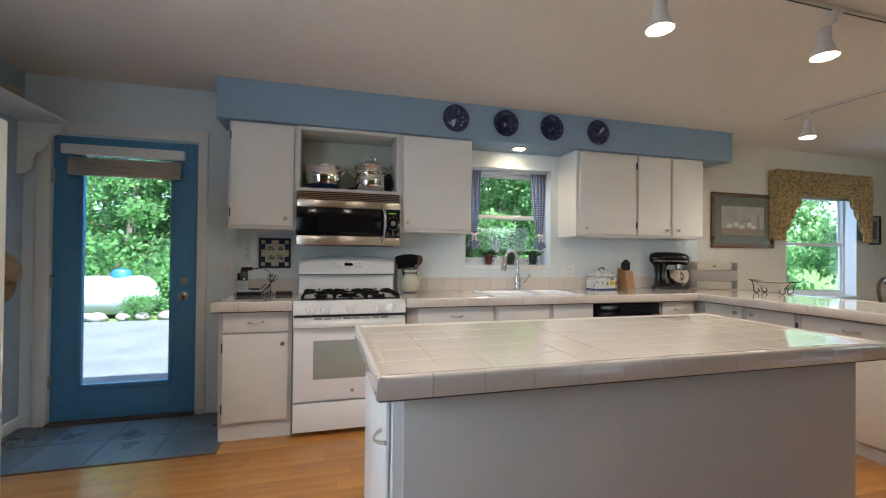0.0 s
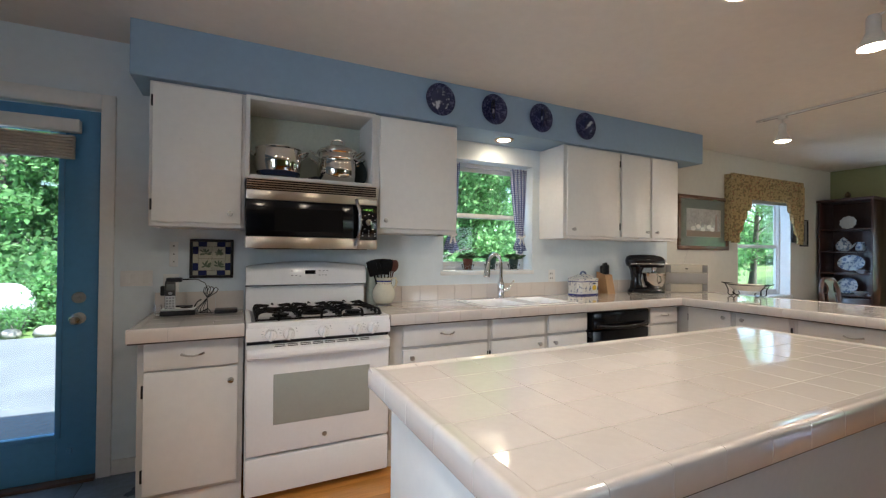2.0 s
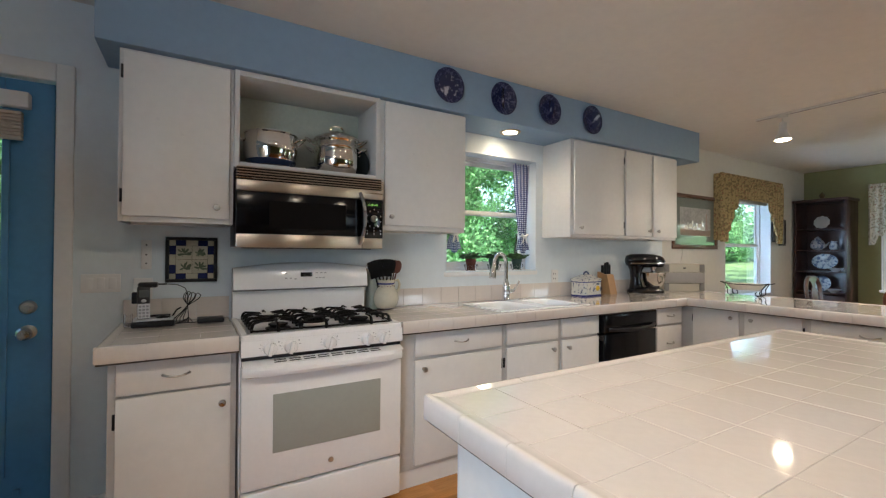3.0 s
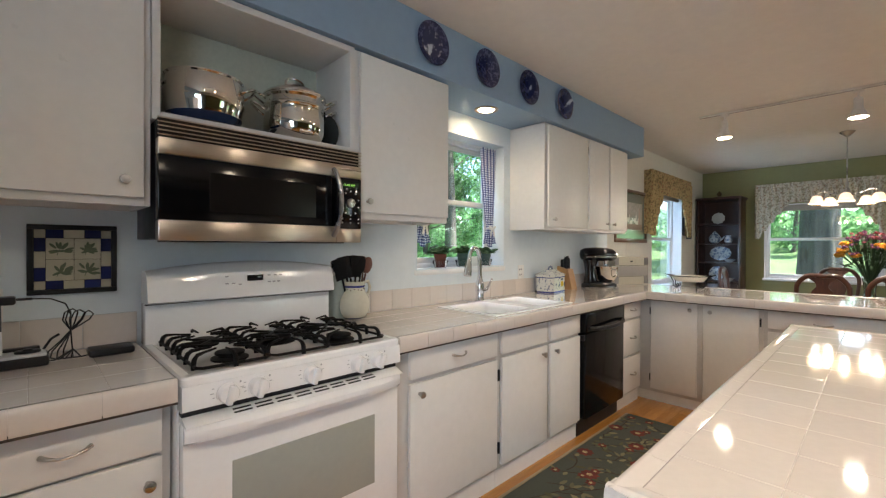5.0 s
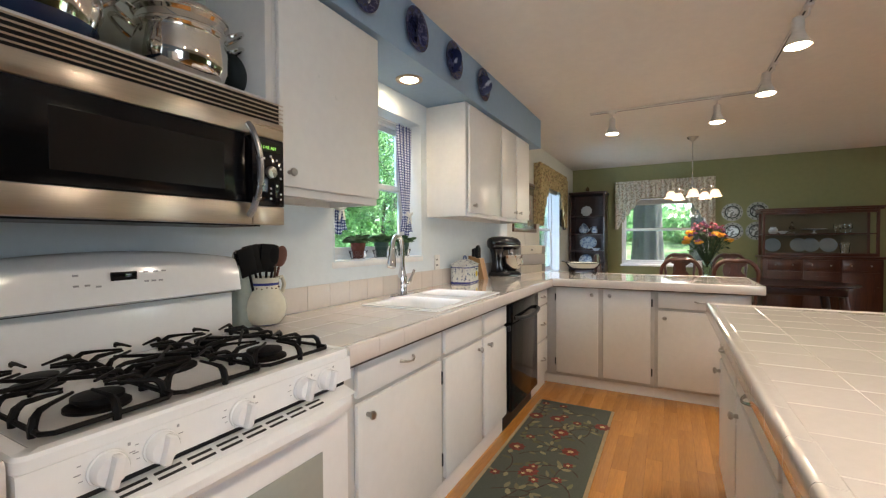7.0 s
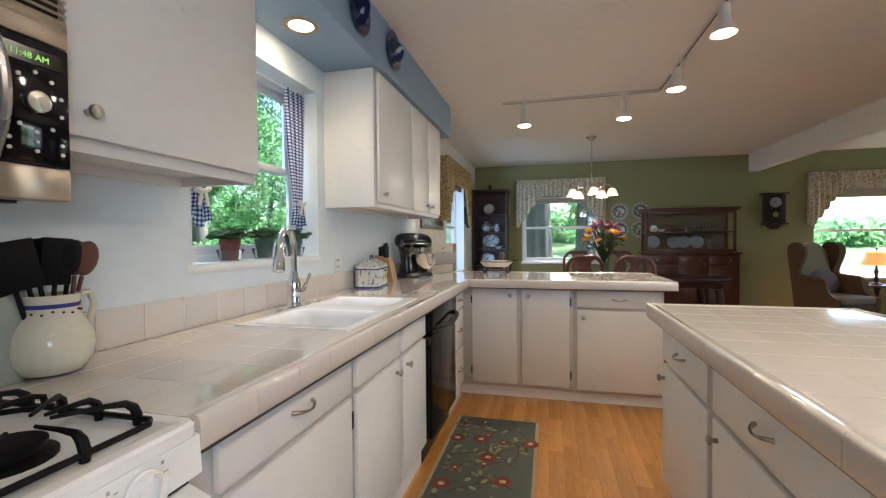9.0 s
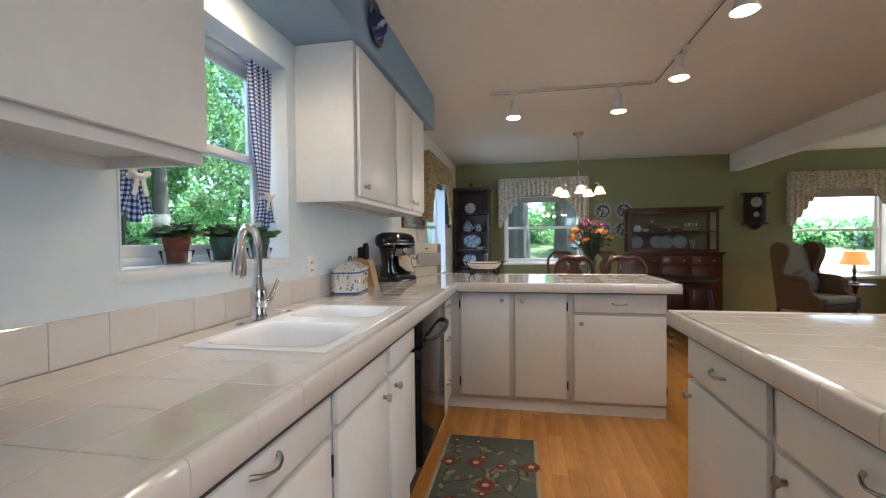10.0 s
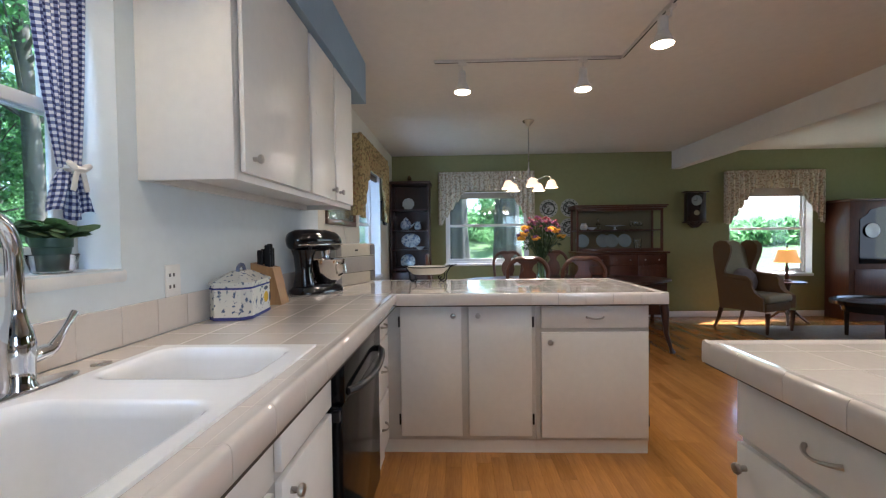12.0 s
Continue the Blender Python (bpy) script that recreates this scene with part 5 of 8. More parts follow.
part("berry_motif", bs, mat("brown_glaze", (0.10, 0.05, 0.04), 0.2), j)
part("handle", Shape().tube([(jx + 0.050, jy, CT + 0.18), (jx + 0.085, jy, CT + 0.185), (jx + 0.097, jy, CT + 0.155), (jx + 0.088, jy, CT + 0.12), (jx + 0.070, jy, CT + 0.108)], [0.009, 0.008, 0.008, 0.008, 0.010], 10), M_CREAMGLAZE, j)
M_NYLON = mat("dark_nylon", (0.003, 0.003, 0.004), 0.5, spec=0.15)
M_SPOON = wood("spoon_wood", (0.11, 0.055, 0.03), 0.5, axis=2)
tools = [(-0.020, 0.01, -17, 6, "spatula", M_NYLON), (0.0, -0.015, -6, -6, "spatula", M_NYLON), (-0.008, 0.0, 4, 2, "spatula", M_NYLON), (-0.015, -0.02, -11, -3, "spatula", M_NYLON), (0.015, 0.01, 6, 4, "ladle", M_NYLON), (0.025, -0.01, 8, -3, "wooden_spoon", M_SPOON), (-0.01, 0.02, -22, 2, "whisk", M_NICKEL), (0.03, 0.015, 11, 5, "spoon", mat("red_brown_wood", (0.10, 0.03, 0.02), 0.4))]
for ux, uy, ax, ay, nm, mt in tools:
    mm = pose(jx + ux, jy + uy, CT + 0.03, ay, ax, 0)
    sh = Shape().tube([(0, 0, 0), (0, 0, 0.20)], 0.005, 8, m=mm)
    if nm == "spatula":
        sh.box((-0.034, -0.004, 0.180), (0.034, 0.004, 0.292), 0.004, m=mm)
    else:
        sh.ball((0, 0, 0.245), (0.030, 0.009, 0.045), m=mm, n=14)
    solid(nm, sh, mt, {"spatula": "dark nylon spatula standing in the pitcher", "ladle": "dark nylon serving spoon standing in the pitcher", "wooden_spoon": "worn wooden spoon standing in the pitcher", "whisk": "steel kitchen tool standing in the pitcher", "spoon": "reddish wooden spoon standing in the pitcher"}[nm], "kitchen utensil", "tools in the pitcher")
solid("utensil_box", Shape().loft([rrect(0.585, 5.66, 0.655, 5.74, CT + 0.001, 0.02), rrect(0.585, 5.66, 0.655, 5.74, CT + 0.24, 0.02), rrect(0.590, 5.665, 0.650, 5.735, CT + 0.24, 0.018), rrect(0.590, 5.665, 0.650, 5.735, CT + 0.02, 0.018)], caps=(True, True)), mat("grey_green_tin", (0.30, 0.34, 0.30), 0.35), "tall pale grey tin behind the pitcher", "canister")

# ---- canister, knife block, mixer, bread box, dish ----
c = thing("ceramic_canister", "white lidded ceramic canister painted with blue sprigs and a lemon", "canister", (2.62, 5.60, CT))
M_CAN = two_tone("painted_canister_glaze", (0.64, 0.64, 0.60), (0.09, 0.13, 0.22), 52, 0.60, 0.12, width=0.03, bump=0)
M_CANW = mat("white_canister_glaze", (0.66, 0.66, 0.63), 0.12)
cx, cy = 2.585, 5.670
cm = pose(cx, cy, CT + 0.001, 0, 0, 7) @ Matrix.Diagonal((1.20, 1.02, 1.2, 1))


def octa(hx, hy, z, ch=0.03):
    return [(hx, -hy + ch, z), (hx, hy - ch, z), (hx - ch, hy, z), (-hx + ch, hy, z), (-hx, hy - ch, z), (-hx, -hy + ch, z), (-hx + ch, -hy, z), (hx - ch, -hy, z)]


part("body", Shape().loft([octa(0.118, 0.078, 0.0), octa(0.118, 0.078, 0.112)], m=cm), M_CAN, c, smooth=False)
part("foot_band", Shape().loft([octa(0.1195, 0.0795, 0.0), octa(0.1195, 0.0795, 0.010)], m=cm), M_BLUEBAND, c, smooth=False)
part("rim_band", Shape().loft([octa(0.1195, 0.0795, 0.098), octa(0.1195, 0.0795, 0.104)], m=cm), M_BLUEBAND, c, smooth=False)
part("lid", Shape().loft([octa(0.122, 0.082, 0.1125), octa(0.122, 0.082, 0.120), octa(0.045, 0.025, 0.152, 0.012)], m=cm), M_CAN, c, smooth=False)
part("lid_handle", Shape().tube([(0.03 * math.cos(math.pi * k / 8), 0, 0.150 + 0.022 * math.sin(math.pi * k / 8)) for k in range(9)], 0.007, 8, m=cm), mat("blue_handle_glaze", (0.12, 0.16, 0.28), 0.15), c)
part("lemon_motif", Shape().ball((0.045, -0.0785, 0.055), (0.024, 0.002, 0.020), m=cm), mat("lemon_yellow", (0.65, 0.42, 0.04), 0.2), c)
part("lemon_motif", Shape().ball((0.1185, -0.0, 0.055), (0.002, 0.024, 0.022), m=cm), mat("lemon_yellow", (0.65, 0.42, 0.04), 0.2), c)
part("leaf_motif", Shape().ball((0.045, -0.0785, 0.086), (0.022, 0.002, 0.007), m=cm).ball((0.085, -0.0785, 0.05), (0.009, 0.002, 0.018), m=cm), mat("leaf_blue", (0.08, 0.10, 0.14), 0.2), c)

k = thing("knife_block", "beech knife block with black-handled knives", "knife block", (2.93, 5.65, CT))
part("block", Shape().prism([(5.61, CT + 0.001), (5.755, CT + 0.001), (5.755, CT + 0.20), (5.65, CT + 0.175)], 2.835, 2.925, 0), M_BLOCK, k, smooth=False)
for x, y, hh in ((2.852, 5.68, 0.115), (2.878, 5.68, 0.12), (2.908, 5.685, 0.10), (2.860, 5.72, 0.09), (2.898, 5.72, 0.095)):
    part("knife_handle", Shape().box((x - 0.008, y - 0.013, CT + 0.17), (x + 0.008, y + 0.013, CT + 0.17 + hh), 0.006), M_BLACK, k)

x = thing("stand_mixer", "black stand mixer with a polished steel bowl", "mixer", (3.24, 5.50, CT))
mm = pose(3.32, 5.615, CT + 0.001, 0, 0, -30) @ Matrix.Scale(1.06, 4)
# local frame: +x is the front with the bowl
part("foot", Shape().loft([rrect(-0.14, -0.085, 0.17, 0.085, 0.0, 0.07), rrect(-0.14, -0.085, 0.17, 0.085, 0.018, 0.07), rrect(-0.125, -0.07, 0.155, 0.07, 0.034, 0.06), rrect(-0.11, -0.05, 0.02, 0.05, 0.05, 0.04)], m=mm), M_BLACKGLOSS, x, angle=60)
part("column", Shape().loft([rrect(-0.125, -0.055, -0.015, 0.055, 0.04, 0.045), rrect(-0.115, -0.042, -0.035, 0.042, 0.12, 0.035), rrect(-0.125, -0.045, -0.02, 0.045, 0.20, 0.04), rrect(-0.14, -0.05, 0.0, 0.05, 0.235, 0.045)], m=mm), M_BLACKGLOSS, x, angle=60)
hd = Shape()
rings = []
for u, r0, zc in ((-0.165, 0.02, 0.285), (-0.155, 0.045, 0.285), (-0.12, 0.058, 0.285), (-0.02, 0.062, 0.285), (0.08, 0.060, 0.283), (0.14, 0.054, 0.278), (0.165, 0.045, 0.272), (0.175, 0.02, 0.27)):
    rings.append([(u, r0 * 0.95 * math.cos(2 * math.pi * q / 20), zc + r0 * 1.0 * math.sin(2 * math.pi * q / 20)) for q in range(20)])
hd.loft(rings, m=mm)
part("motor_head", hd, M_BLACKGLOSS, x, angle=60)
part("trim_band", Shape().box((-0.14, -0.0615, 0.258), (0.155, 0.0615, 0.266), 0.002, m=mm), M_CHROME, x)
part("attachment_hub", Shape().cyl((0.165, 0, 0.280), (0.185, 0, 0.280), 0.022, m=mm), M_CHROME, x)
part("beater_shaft", Shape().cyl((0.085, 0, 0.18), (0.085, 0, 0.235), 0.022, 0.028, m=mm), M_CHROME, x)
part("mixer_bowl", Shape().lathe([(0.045, 0.035), (0.05, 0.045), (0.078, 0.065), (0.098, 0.11), (0.104, 0.165), (0.107, 0.178), (0.103, 0.178), (0.098, 0.16), (0.09, 0.11), (0.06, 0.06)], at=(0.085, 0, 0), n=32, m=mm), M_POT, x)
part("bowl_handle", Shape().tube([(0.085, -0.10, 0.155), (0.085, -0.145, 0.150), (0.085, -0.15, 0.11), (0.085, -0.098, 0.09)], 0.006, 8, m=mm), M_POT, x)
part("lever_knob", Shape().ball((-0.07, -0.05, 0.245), 0.010, m=mm), M_BLACK, x)

b = thing("bread_box", "beige metal bread box with grey panels on the worktop", "bread box", (3.78, 5.55, CT))
M_BEIGE = mat("beige_enamel", (0.40, 0.36, 0.29), 0.35, var=0.04)
M_TAUPE = mat("taupe_panel", (0.27, 0.25, 0.23), 0.35)
bm_ = pose(3.78, 5.56, CT + 0.001, 0, 0, -24)
part("case", Shape().box((-0.215, -0.10, 0), (0.215, 0.12, 0.275), 0.006, m=bm_), M_BEIGE, b)
part("front_panel", Shape().box((-0.212, -0.104, 0.085), (0.212, -0.1005, 0.185), 0.001, m=bm_), M_TAUPE, b)
for u in (-0.185, 0.185):
    for z0 in (0.010, 0.195):
        part("corner_panel", Shape().box((u - 0.026, -0.104, z0), (u + 0.026, -0.1005, z0 + 0.07), 0.001, m=bm_), mat("dark_taupe_panel", (0.16, 0.15, 0.14), 0.35), b)
part("seam", Shape().box((-0.213, -0.1015, 0.188), (0.213, -0.1002, 0.191), 0, m=bm_).box((-0.213, -0.1015, 0.080), (0.213, -0.1002, 0.083), 0, m=bm_), M_DARK, b)
part("badge", Shape().box((-0.014, -0.105, 0.225), (0.014, -0.1005, 0.236), 0.001, m=bm_), M_DARK, b)
solid("antenna_rod", Shape().cyl((3.83, 5.56, CT + 0.276), (3.98, 5.62, CT + 0.42), 0.0022, 0.0015, 6), M_NICKEL, "thin metal rod leaning from the bread box", "rod")

ds = thing("serving_dish", "cream oval serving dish on a black scrolled iron stand", "serving dish", (4.12, 5.03, CT), )
dm2 = pose(3.87, 4.99, CT + 0.001, 0, 0, 98)
part("bowl", Shape().lathe([(0.10, 0.052), (0.115, 0.06), (0.150, 0.095), (0.158, 0.108), (0.162, 0.108), (0.150, 0.100), (0.11, 0.065)], n=36, sx=1, sy=0.55, m=dm2), mat("cream_dish", (0.66, 0.62, 0.52), 0.15), ds)
irn = Shape()
irn.tube([(0.163 * math.cos(2 * math.pi * q / 36), 0.092 * math.sin(2 * math.pi * q / 36), 0.103 + 0.012 * abs(math.cos(2 * math.pi * q / 36)) ** 6) for q in range(37)], 0.0038, 6, m=dm2)
for sx in (-1, 1):
    for sy in (-1, 1):
        pts = [(sx * 0.155, sy * 0.04, 0.105), (sx * 0.125, sy * 0.06, 0.055)]
        for q in range(18):
            a = q / 17 * 4.2
            rr = 0.030 * (1 - q / 26)
            pts.append((sx * (0.098 + rr * math.cos(a)) , sy * 0.06, 0.028 + rr * math.sin(-a)))
        irn.tube(pts, 0.0044, 6, m=dm2)
    irn.tube([(sx * 0.155, -0.04, 0.105), (sx * 0.205, 0, 0.118), (sx * 0.155, 0.04, 0.105)], 0.0038, 6, m=dm2)
part("iron_stand", irn, M_IRON, ds, "black scrolled iron stand")

# ---- window sill plants ----
def violet(name, x, y, z, r, h, potmat, label, seed):
    rnd = random.Random(seed)
    o = thing(name, label, "potted plant", (x, y, z), group="pots on the window sill")
    part("saucer", Shape().lathe([(r * 1.0, 0), (r * 1.34, 0.046), (r * 1.40, 0.048), (r * 1.05, 0.003), (0.01, 0.002)], at=(x, y, z), n=24), M_GLASS, o, "clear plastic saucer")
    part("pot", Shape().lathe([(r * 0.78, 0.004), (r, h * 0.72), (r * 1.07, h * 0.74), (r * 1.09, h), (r * 0.98, h), (r * 0.9, h * 0.8), (0.005, h * 0.8)], at=(x, y, z), n=24), potmat, o)
    sh = Shape()
    for q in range(52):
        a, el = rnd.uniform(0, 6.28), rnd.uniform(0.0, 0.75)
        d = r * rnd.uniform(0.4, 2.2)
        cx, cy, cz = x + d * math.cos(a), y + d * math.sin(a) * 0.75, z + h + 0.010 + el * 0.052 * (1.2 - d / (r * 3)) - d * 0.06
        s2 = rnd.uniform(0.020, 0.031)
        mm2 = Matrix.Translation((cx, cy, cz)) @ Euler((rnd.uniform(-0.4, 0.4), rnd.uniform(-0.5, 0.3), a)).to_matrix().to_4x4()
        ring = [(s2 * 1.15 * math.cos(t2), s2 * 0.85 * math.sin(t2), -0.004 * abs(math.cos(t2))) for t2 in [k2 * math.pi / 4 for k2 in range(8)]]
        vs = [sh.bm.verts.new(mm2 @ Vector(p)) for p in ring]
        c0 = sh.bm.verts.new(mm2 @ Vector((0, 0, 0.004)))
        for k2 in range(8):
            sh.bm.faces.new((vs[k2], vs[(k2 + 1) % 8], c0))
        sh.tube([(x, y, z + h * 0.85), ((x + cx) / 2, (y + cy) / 2, cz - 0.004), (cx, cy, cz - 0.002)], 0.0016, 4)
    part("leaves", sh, M_HOUSELEAF, o)


M_TERRA = mat("terracotta", (0.16, 0.045, 0.028), 0.8, var=0.12, bump=0.3)
M_GREENPOT = mat("dark_green_plastic", (0.025, 0.07, 0.055), 0.4)
violet("potted_violet", 1.470, YN + 0.055, 1.143, 0.039, 0.092, M_TERRA, "african violet in a terracotta pot on the window sill", 3)
violet("potted_violet", 1.695, YN + 0.055, 1.143, 0.042, 0.094, M_GREENPOT, "african violet in a dark green pot on the window sill", 5)
violet("potted_violet", 1.925, YN + 0.050, 1.143, 0.040, 0.090, M_GREENPOT, "small african violet in a dark green pot on the window sill", 9)

# ---- gingham curtains ----
M_GINGHAM = gingham_mat()


def cloth(u0, u1, zt, zb, depth, fold, folds, wfun, material, axis=0, nu=72, nv=40, uvw=1.6, zfun=None, thick=True, phase=0.0):
    """Pleated cloth: width and centre at height v come from wfun(v) -> (left, right)."""
    bm = bmesh.new()
    uvl = bm.loops.layers.uv.new("UVMap")
    grid = []
    for jv in range(nv + 1):
        v = jv / nv
        l, r2 = wfun(v)
        row = []
        for iu in range(nu + 1):
            u = iu / nu
            a = l + (r2 - l) * u
            bot = zfun(u) if zfun else zb
            z = zt + (bot - zt) * v
            f = fold * (0.55 + 0.45 * math.sin(v * 2 + 1)) * math.sin(u * folds * 2 * math.pi + phase + 0.6 * math.sin(v * 3)) + fold * 0.25 * math.sin(u * folds * 4.7 + v * 2)
            d = depth + f
            row.append(bm.verts.new((a, d, z) if axis == 0 else (d, a, z)))
        grid.append(row)
    span = abs(u1 - u0) * uvw
    for jv in range(nv):
        for iu in range(nu):
            fce = bm.faces.new((grid[jv][iu], grid[jv][iu + 1], grid[jv + 1][iu + 1], grid[jv + 1][iu]))
            for lp, (uu, vv) in zip(fce.loops, ((iu, jv), (iu + 1, jv), (iu + 1, jv + 1), (iu, jv + 1))):
                lp[uvl].uv = (uu / nu * span, vv / nv * (zt - zb))
    return bm


def curtain(x0, x1, side):
    o = thing("gingham_curtain", "blue and white gingham curtain tied with a white bow", "curtain", (x0, YN + 0.10, 1.3), group="gingham curtains")
    cx = x0 + 0.100 if side < 0 else x1 - 0.070

    def wf(v):
        k = v ** 1.6
        w = (x1 - x0) * (1 - 0.62 * k)
        c = (x0 + x1) / 2 * (1 - k) + (cx if side < 0 else cx) * k
        return c - w / 2, c + w / 2
    part("cloth", cloth(x0, x1, 2.028, 1.425, YN + 0.075, 0.010, 6, wf, None), M_GINGHAM, o, angle=80)

    def wf2(v):
        w = 0.055 + 0.095 * v ** 0.8
        return cx - w / 2, cx + w / 2
    part("tail", cloth(x0, x1, 1.420, 1.300, YN + 0.070, 0.014, 3, wf2, None, nv=14, zfun=lambda u: 1.295 + 0.014 * math.sin(u * 9)), M_GINGHAM, o, angle=80)
    M_BOW = mat("white_ribbon", (0.70, 0.68, 0.64), 0.8)
    bs2 = Shape()
    bs2.ball((cx, YN + 0.058, 1.422), (0.030, 0.024, 0.012))
    for s2 in (-1, 1):
        bs2.ball((0, 0, 0), (0.021, 0.006, 0.010), m=pose(cx + s2 * 0.022, YN + 0.045, 1.430, 0, -s2 * 25, 0))
        bs2.box((-0.008, -0.002, -0.06), (0.008, 0.002, 0), 0.001, m=pose(cx + s2 * 0.008, YN + 0.045, 1.420, 0, -s2 * 14, 0))
    part("bow", bs2, M_BOW, o, "white tie ribbon")


curtain(1.225, 1.40, -1)
curtain(1.905, 2.078, 1)
solid("curtain_rod", Shape().cyl((1.217, YN + 0.078, 2.022), (2.083, YN + 0.078, 2.022), 0.005, n=10), M_TRIM, "thin white curtain rod across the kitchen window", "curtain rod")

# ---- blue plates on the soffit ----
M_PLATEB = two_tone("blue_transfer_glaze", (0.022, 0.027, 0.075), (0.46, 0.49, 0.56), 17, 0.585, 0.12, width=0.04, bump=0)
M_PLATERIM = two_tone("blue_rim_glaze", (0.014, 0.018, 0.065), (0.07, 0.08, 0.16), 70, 0.55, 0.12, width=0.04, bump=0)
for i, px in enumerate((1.008, 1.448, 1.879, 2.341)):
    o = thing("wall_plate", "round dark blue and white china plate hung on the blue soffit", "decorative plate", (px, 5.41, 2.343), group="blue plates on the soffit")
    part("rim", Shape().lathe([(0.065, 0.001), (0.108, 0.014), (0.112, 0.018), (0.108, 0.019), (0.072, 0.009)], m=pose(px, 5.417, 2.343, 90, 0, 0), n=40, caps=(True, False)), M_PLATERIM, o)
    part("well", Shape().lathe([(0.072, 0.0085), (0.066, 0.006), (0.002, 0.006)], m=pose(px, 5.417, 2.343, 90, 0, 37 * i), n=40), M_PLATEB, o)

# ---- recessed lamp, track lights ----
GLOWB = glow("lamp_glow", (1.0, 0.80, 0.52), 14)
M_LAMPWHITE = mat("white_lamp_metal", (0.60, 0.57, 0.53), 0.35)
o = thing("recessed_light", "round recessed ceiling light glowing under the blue soffit", "ceiling light", (1.66, 5.59, 2.19))
part("trim_ring", Shape().lathe([(0.052, 0.0), (0.055, -0.006), (0.078, -0.005), (0.080, 0.0)], at=(1.66, 5.59, 2.189), n=32, caps=(False, False)), mat("bronze_trim", (0.34, 0.26, 0.18), 0.3, 0.6), o)
part("bulb", Shape().lathe([(0.051, 0.0), (0.045, -0.006), (0.02, -0.010), (0.002, -0.011)], at=(1.66, 5.59, 2.189), n=24), GLOWB, o)
tr = thing("lamp_track", "white ceiling track running round a corner over the kitchen", "track lighting", (3.9, 3.61, H))
part("rail", Shape().box((3.889, 3.60, H - 0.020), (3.911, 4.93, H - 0.0005), 0.003), M_LAMPWHITE, tr)
part("slot", Shape().box((3.8955, 3.62, H - 0.0206), (3.9045, 4.92, H - 0.0195)), M_DARK, tr)
part("slot", Shape().box((-0.78, 3.6055, H - 0.0206), (3.88, 3.6145, H - 0.0195)), M_DARK, tr)
part("rail", Shape().box((-0.8, 3.599, H - 0.020), (3.888, 3.621, H - 0.0005), 0.003), M_LAMPWHITE, tr)
# Also builds the added, unseen spotlight at the track's west end.
for i, (lx, ly) in enumerate(TRACK_LAMPS):
    tx2, ty2 = (3.9, ly) if i < 2 else (lx, 3.61)
    o = thing("track_spotlight", "white track spotlight with a glowing flared bulb", "spotlight", (tx2, ty2, H - 0.022), group="track spotlights")
    part("adapter", Shape().box((tx2 - 0.03, ty2 - 0.016, H - 0.040), (tx2 + 0.03, ty2 + 0.016, H - 0.0225), 0.003) if i >= 2 else Shape().box((tx2 - 0.016, ty2 - 0.03, H - 0.040), (tx2 + 0.016, ty2 + 0.03, H - 0.0225), 0.003), M_LAMPWHITE, o)
    part("stem", Shape().tube([(tx2, ty2, H - 0.04), (tx2, ty2, H - 0.075), (tx2 * 0.5 + lx * 0.5, ty2 * 0.5 + ly * 0.5, H - 0.085)], 0.006, 8), M_LAMPWHITE, o)
    part("lamp_housing", Shape().lathe([(0.004, 0.155), (0.022, 0.150), (0.028, 0.135), (0.028, 0.075), (0.034, 0.060), (0.052, 0.020), (0.060, 0.004), (0.060, 0.0), (0.056, 0.003)], at=(lx, ly, 2.252), n=28), M_LAMPWHITE, o)
    part("bulb_face", Shape().lathe([(0.055, 0.004), (0.045, -0.003), (0.02, -0.008), (0.002, -0.009)], at=(lx, ly, 2.252), n=24), GLOWB, o)

# ---- dining and living room ----
def valance(name, label, a0, a1, zt, depth, axis, sgn, material, z_side, z_mid, side_w, stepped=False):
    """A gathered valance whose bottom rises in a stepped arch between two hanging tails."""
    o = thing(name, label, "valance", (a0, depth, zt) if axis == 0 else (depth, a0, zt))

    def zf(u):
        d = min(u, 1 - u) / side_w
        if stepped:
            k = min(max((d - 0.12) / 1.05, 0), 1)
            return z_side + (z_mid - z_side) * k + 0.022 * math.sin(k * 9 * math.pi) * (1 if u < 0.5 else -1)
        if d < 0.45:
            return z_side
        if d >= 1.25:
            return z_mid
        k = (d - 0.45) / 0.8
        return z_side + (z_mid - z_side) * (k ** 0.8) + 0.012 * math.sin(k * 14)
    part("cloth", cloth(a0, a1, zt - 0.06, z_side, depth, 0.020, 20, lambda v: (a0, a1), None, axis=axis, nu=200, nv=14, zfun=zf), material, o, angle=80)
    part("header", cloth(a0, a1, zt, zt - 0.06, depth, 0.013, 34, lambda v: (a0, a1), None, axis=axis, nu=240, nv=3), material, o, "gathered header", angle=80)
    for e in (a0 + 0.004, a1 - 0.004):
        w0, w1 = depth, depth - sgn * -0.07
        lo, hi = min(depth, depth + 0.08), max(depth, depth + 0.08)
        if axis == 0:
            part("return", Shape().box((e - 0.003, lo, z_side + 0.02), (e + 0.003, hi, zt - 0.01)), material, o)
        else:
            part("return", Shape().box((lo, e - 0.003, z_side + 0.02), (hi, e + 0.003, zt - 0.01)), material, o)
    return o


M_GOLDVAL = two_tone("gold_floral_cloth", (0.40, 0.30, 0.14), (0.20, 0.15, 0.07), 38, 0.53, 0.95, width=0.05, c3=(0.30, 0.14, 0.08))
M_PALEVAL = two_tone("pale_floral_cloth", (0.56, 0.52, 0.41), (0.32, 0.29, 0.21), 38, 0.54, 0.95, width=0.05, c3=(0.32, 0.18, 0.13))
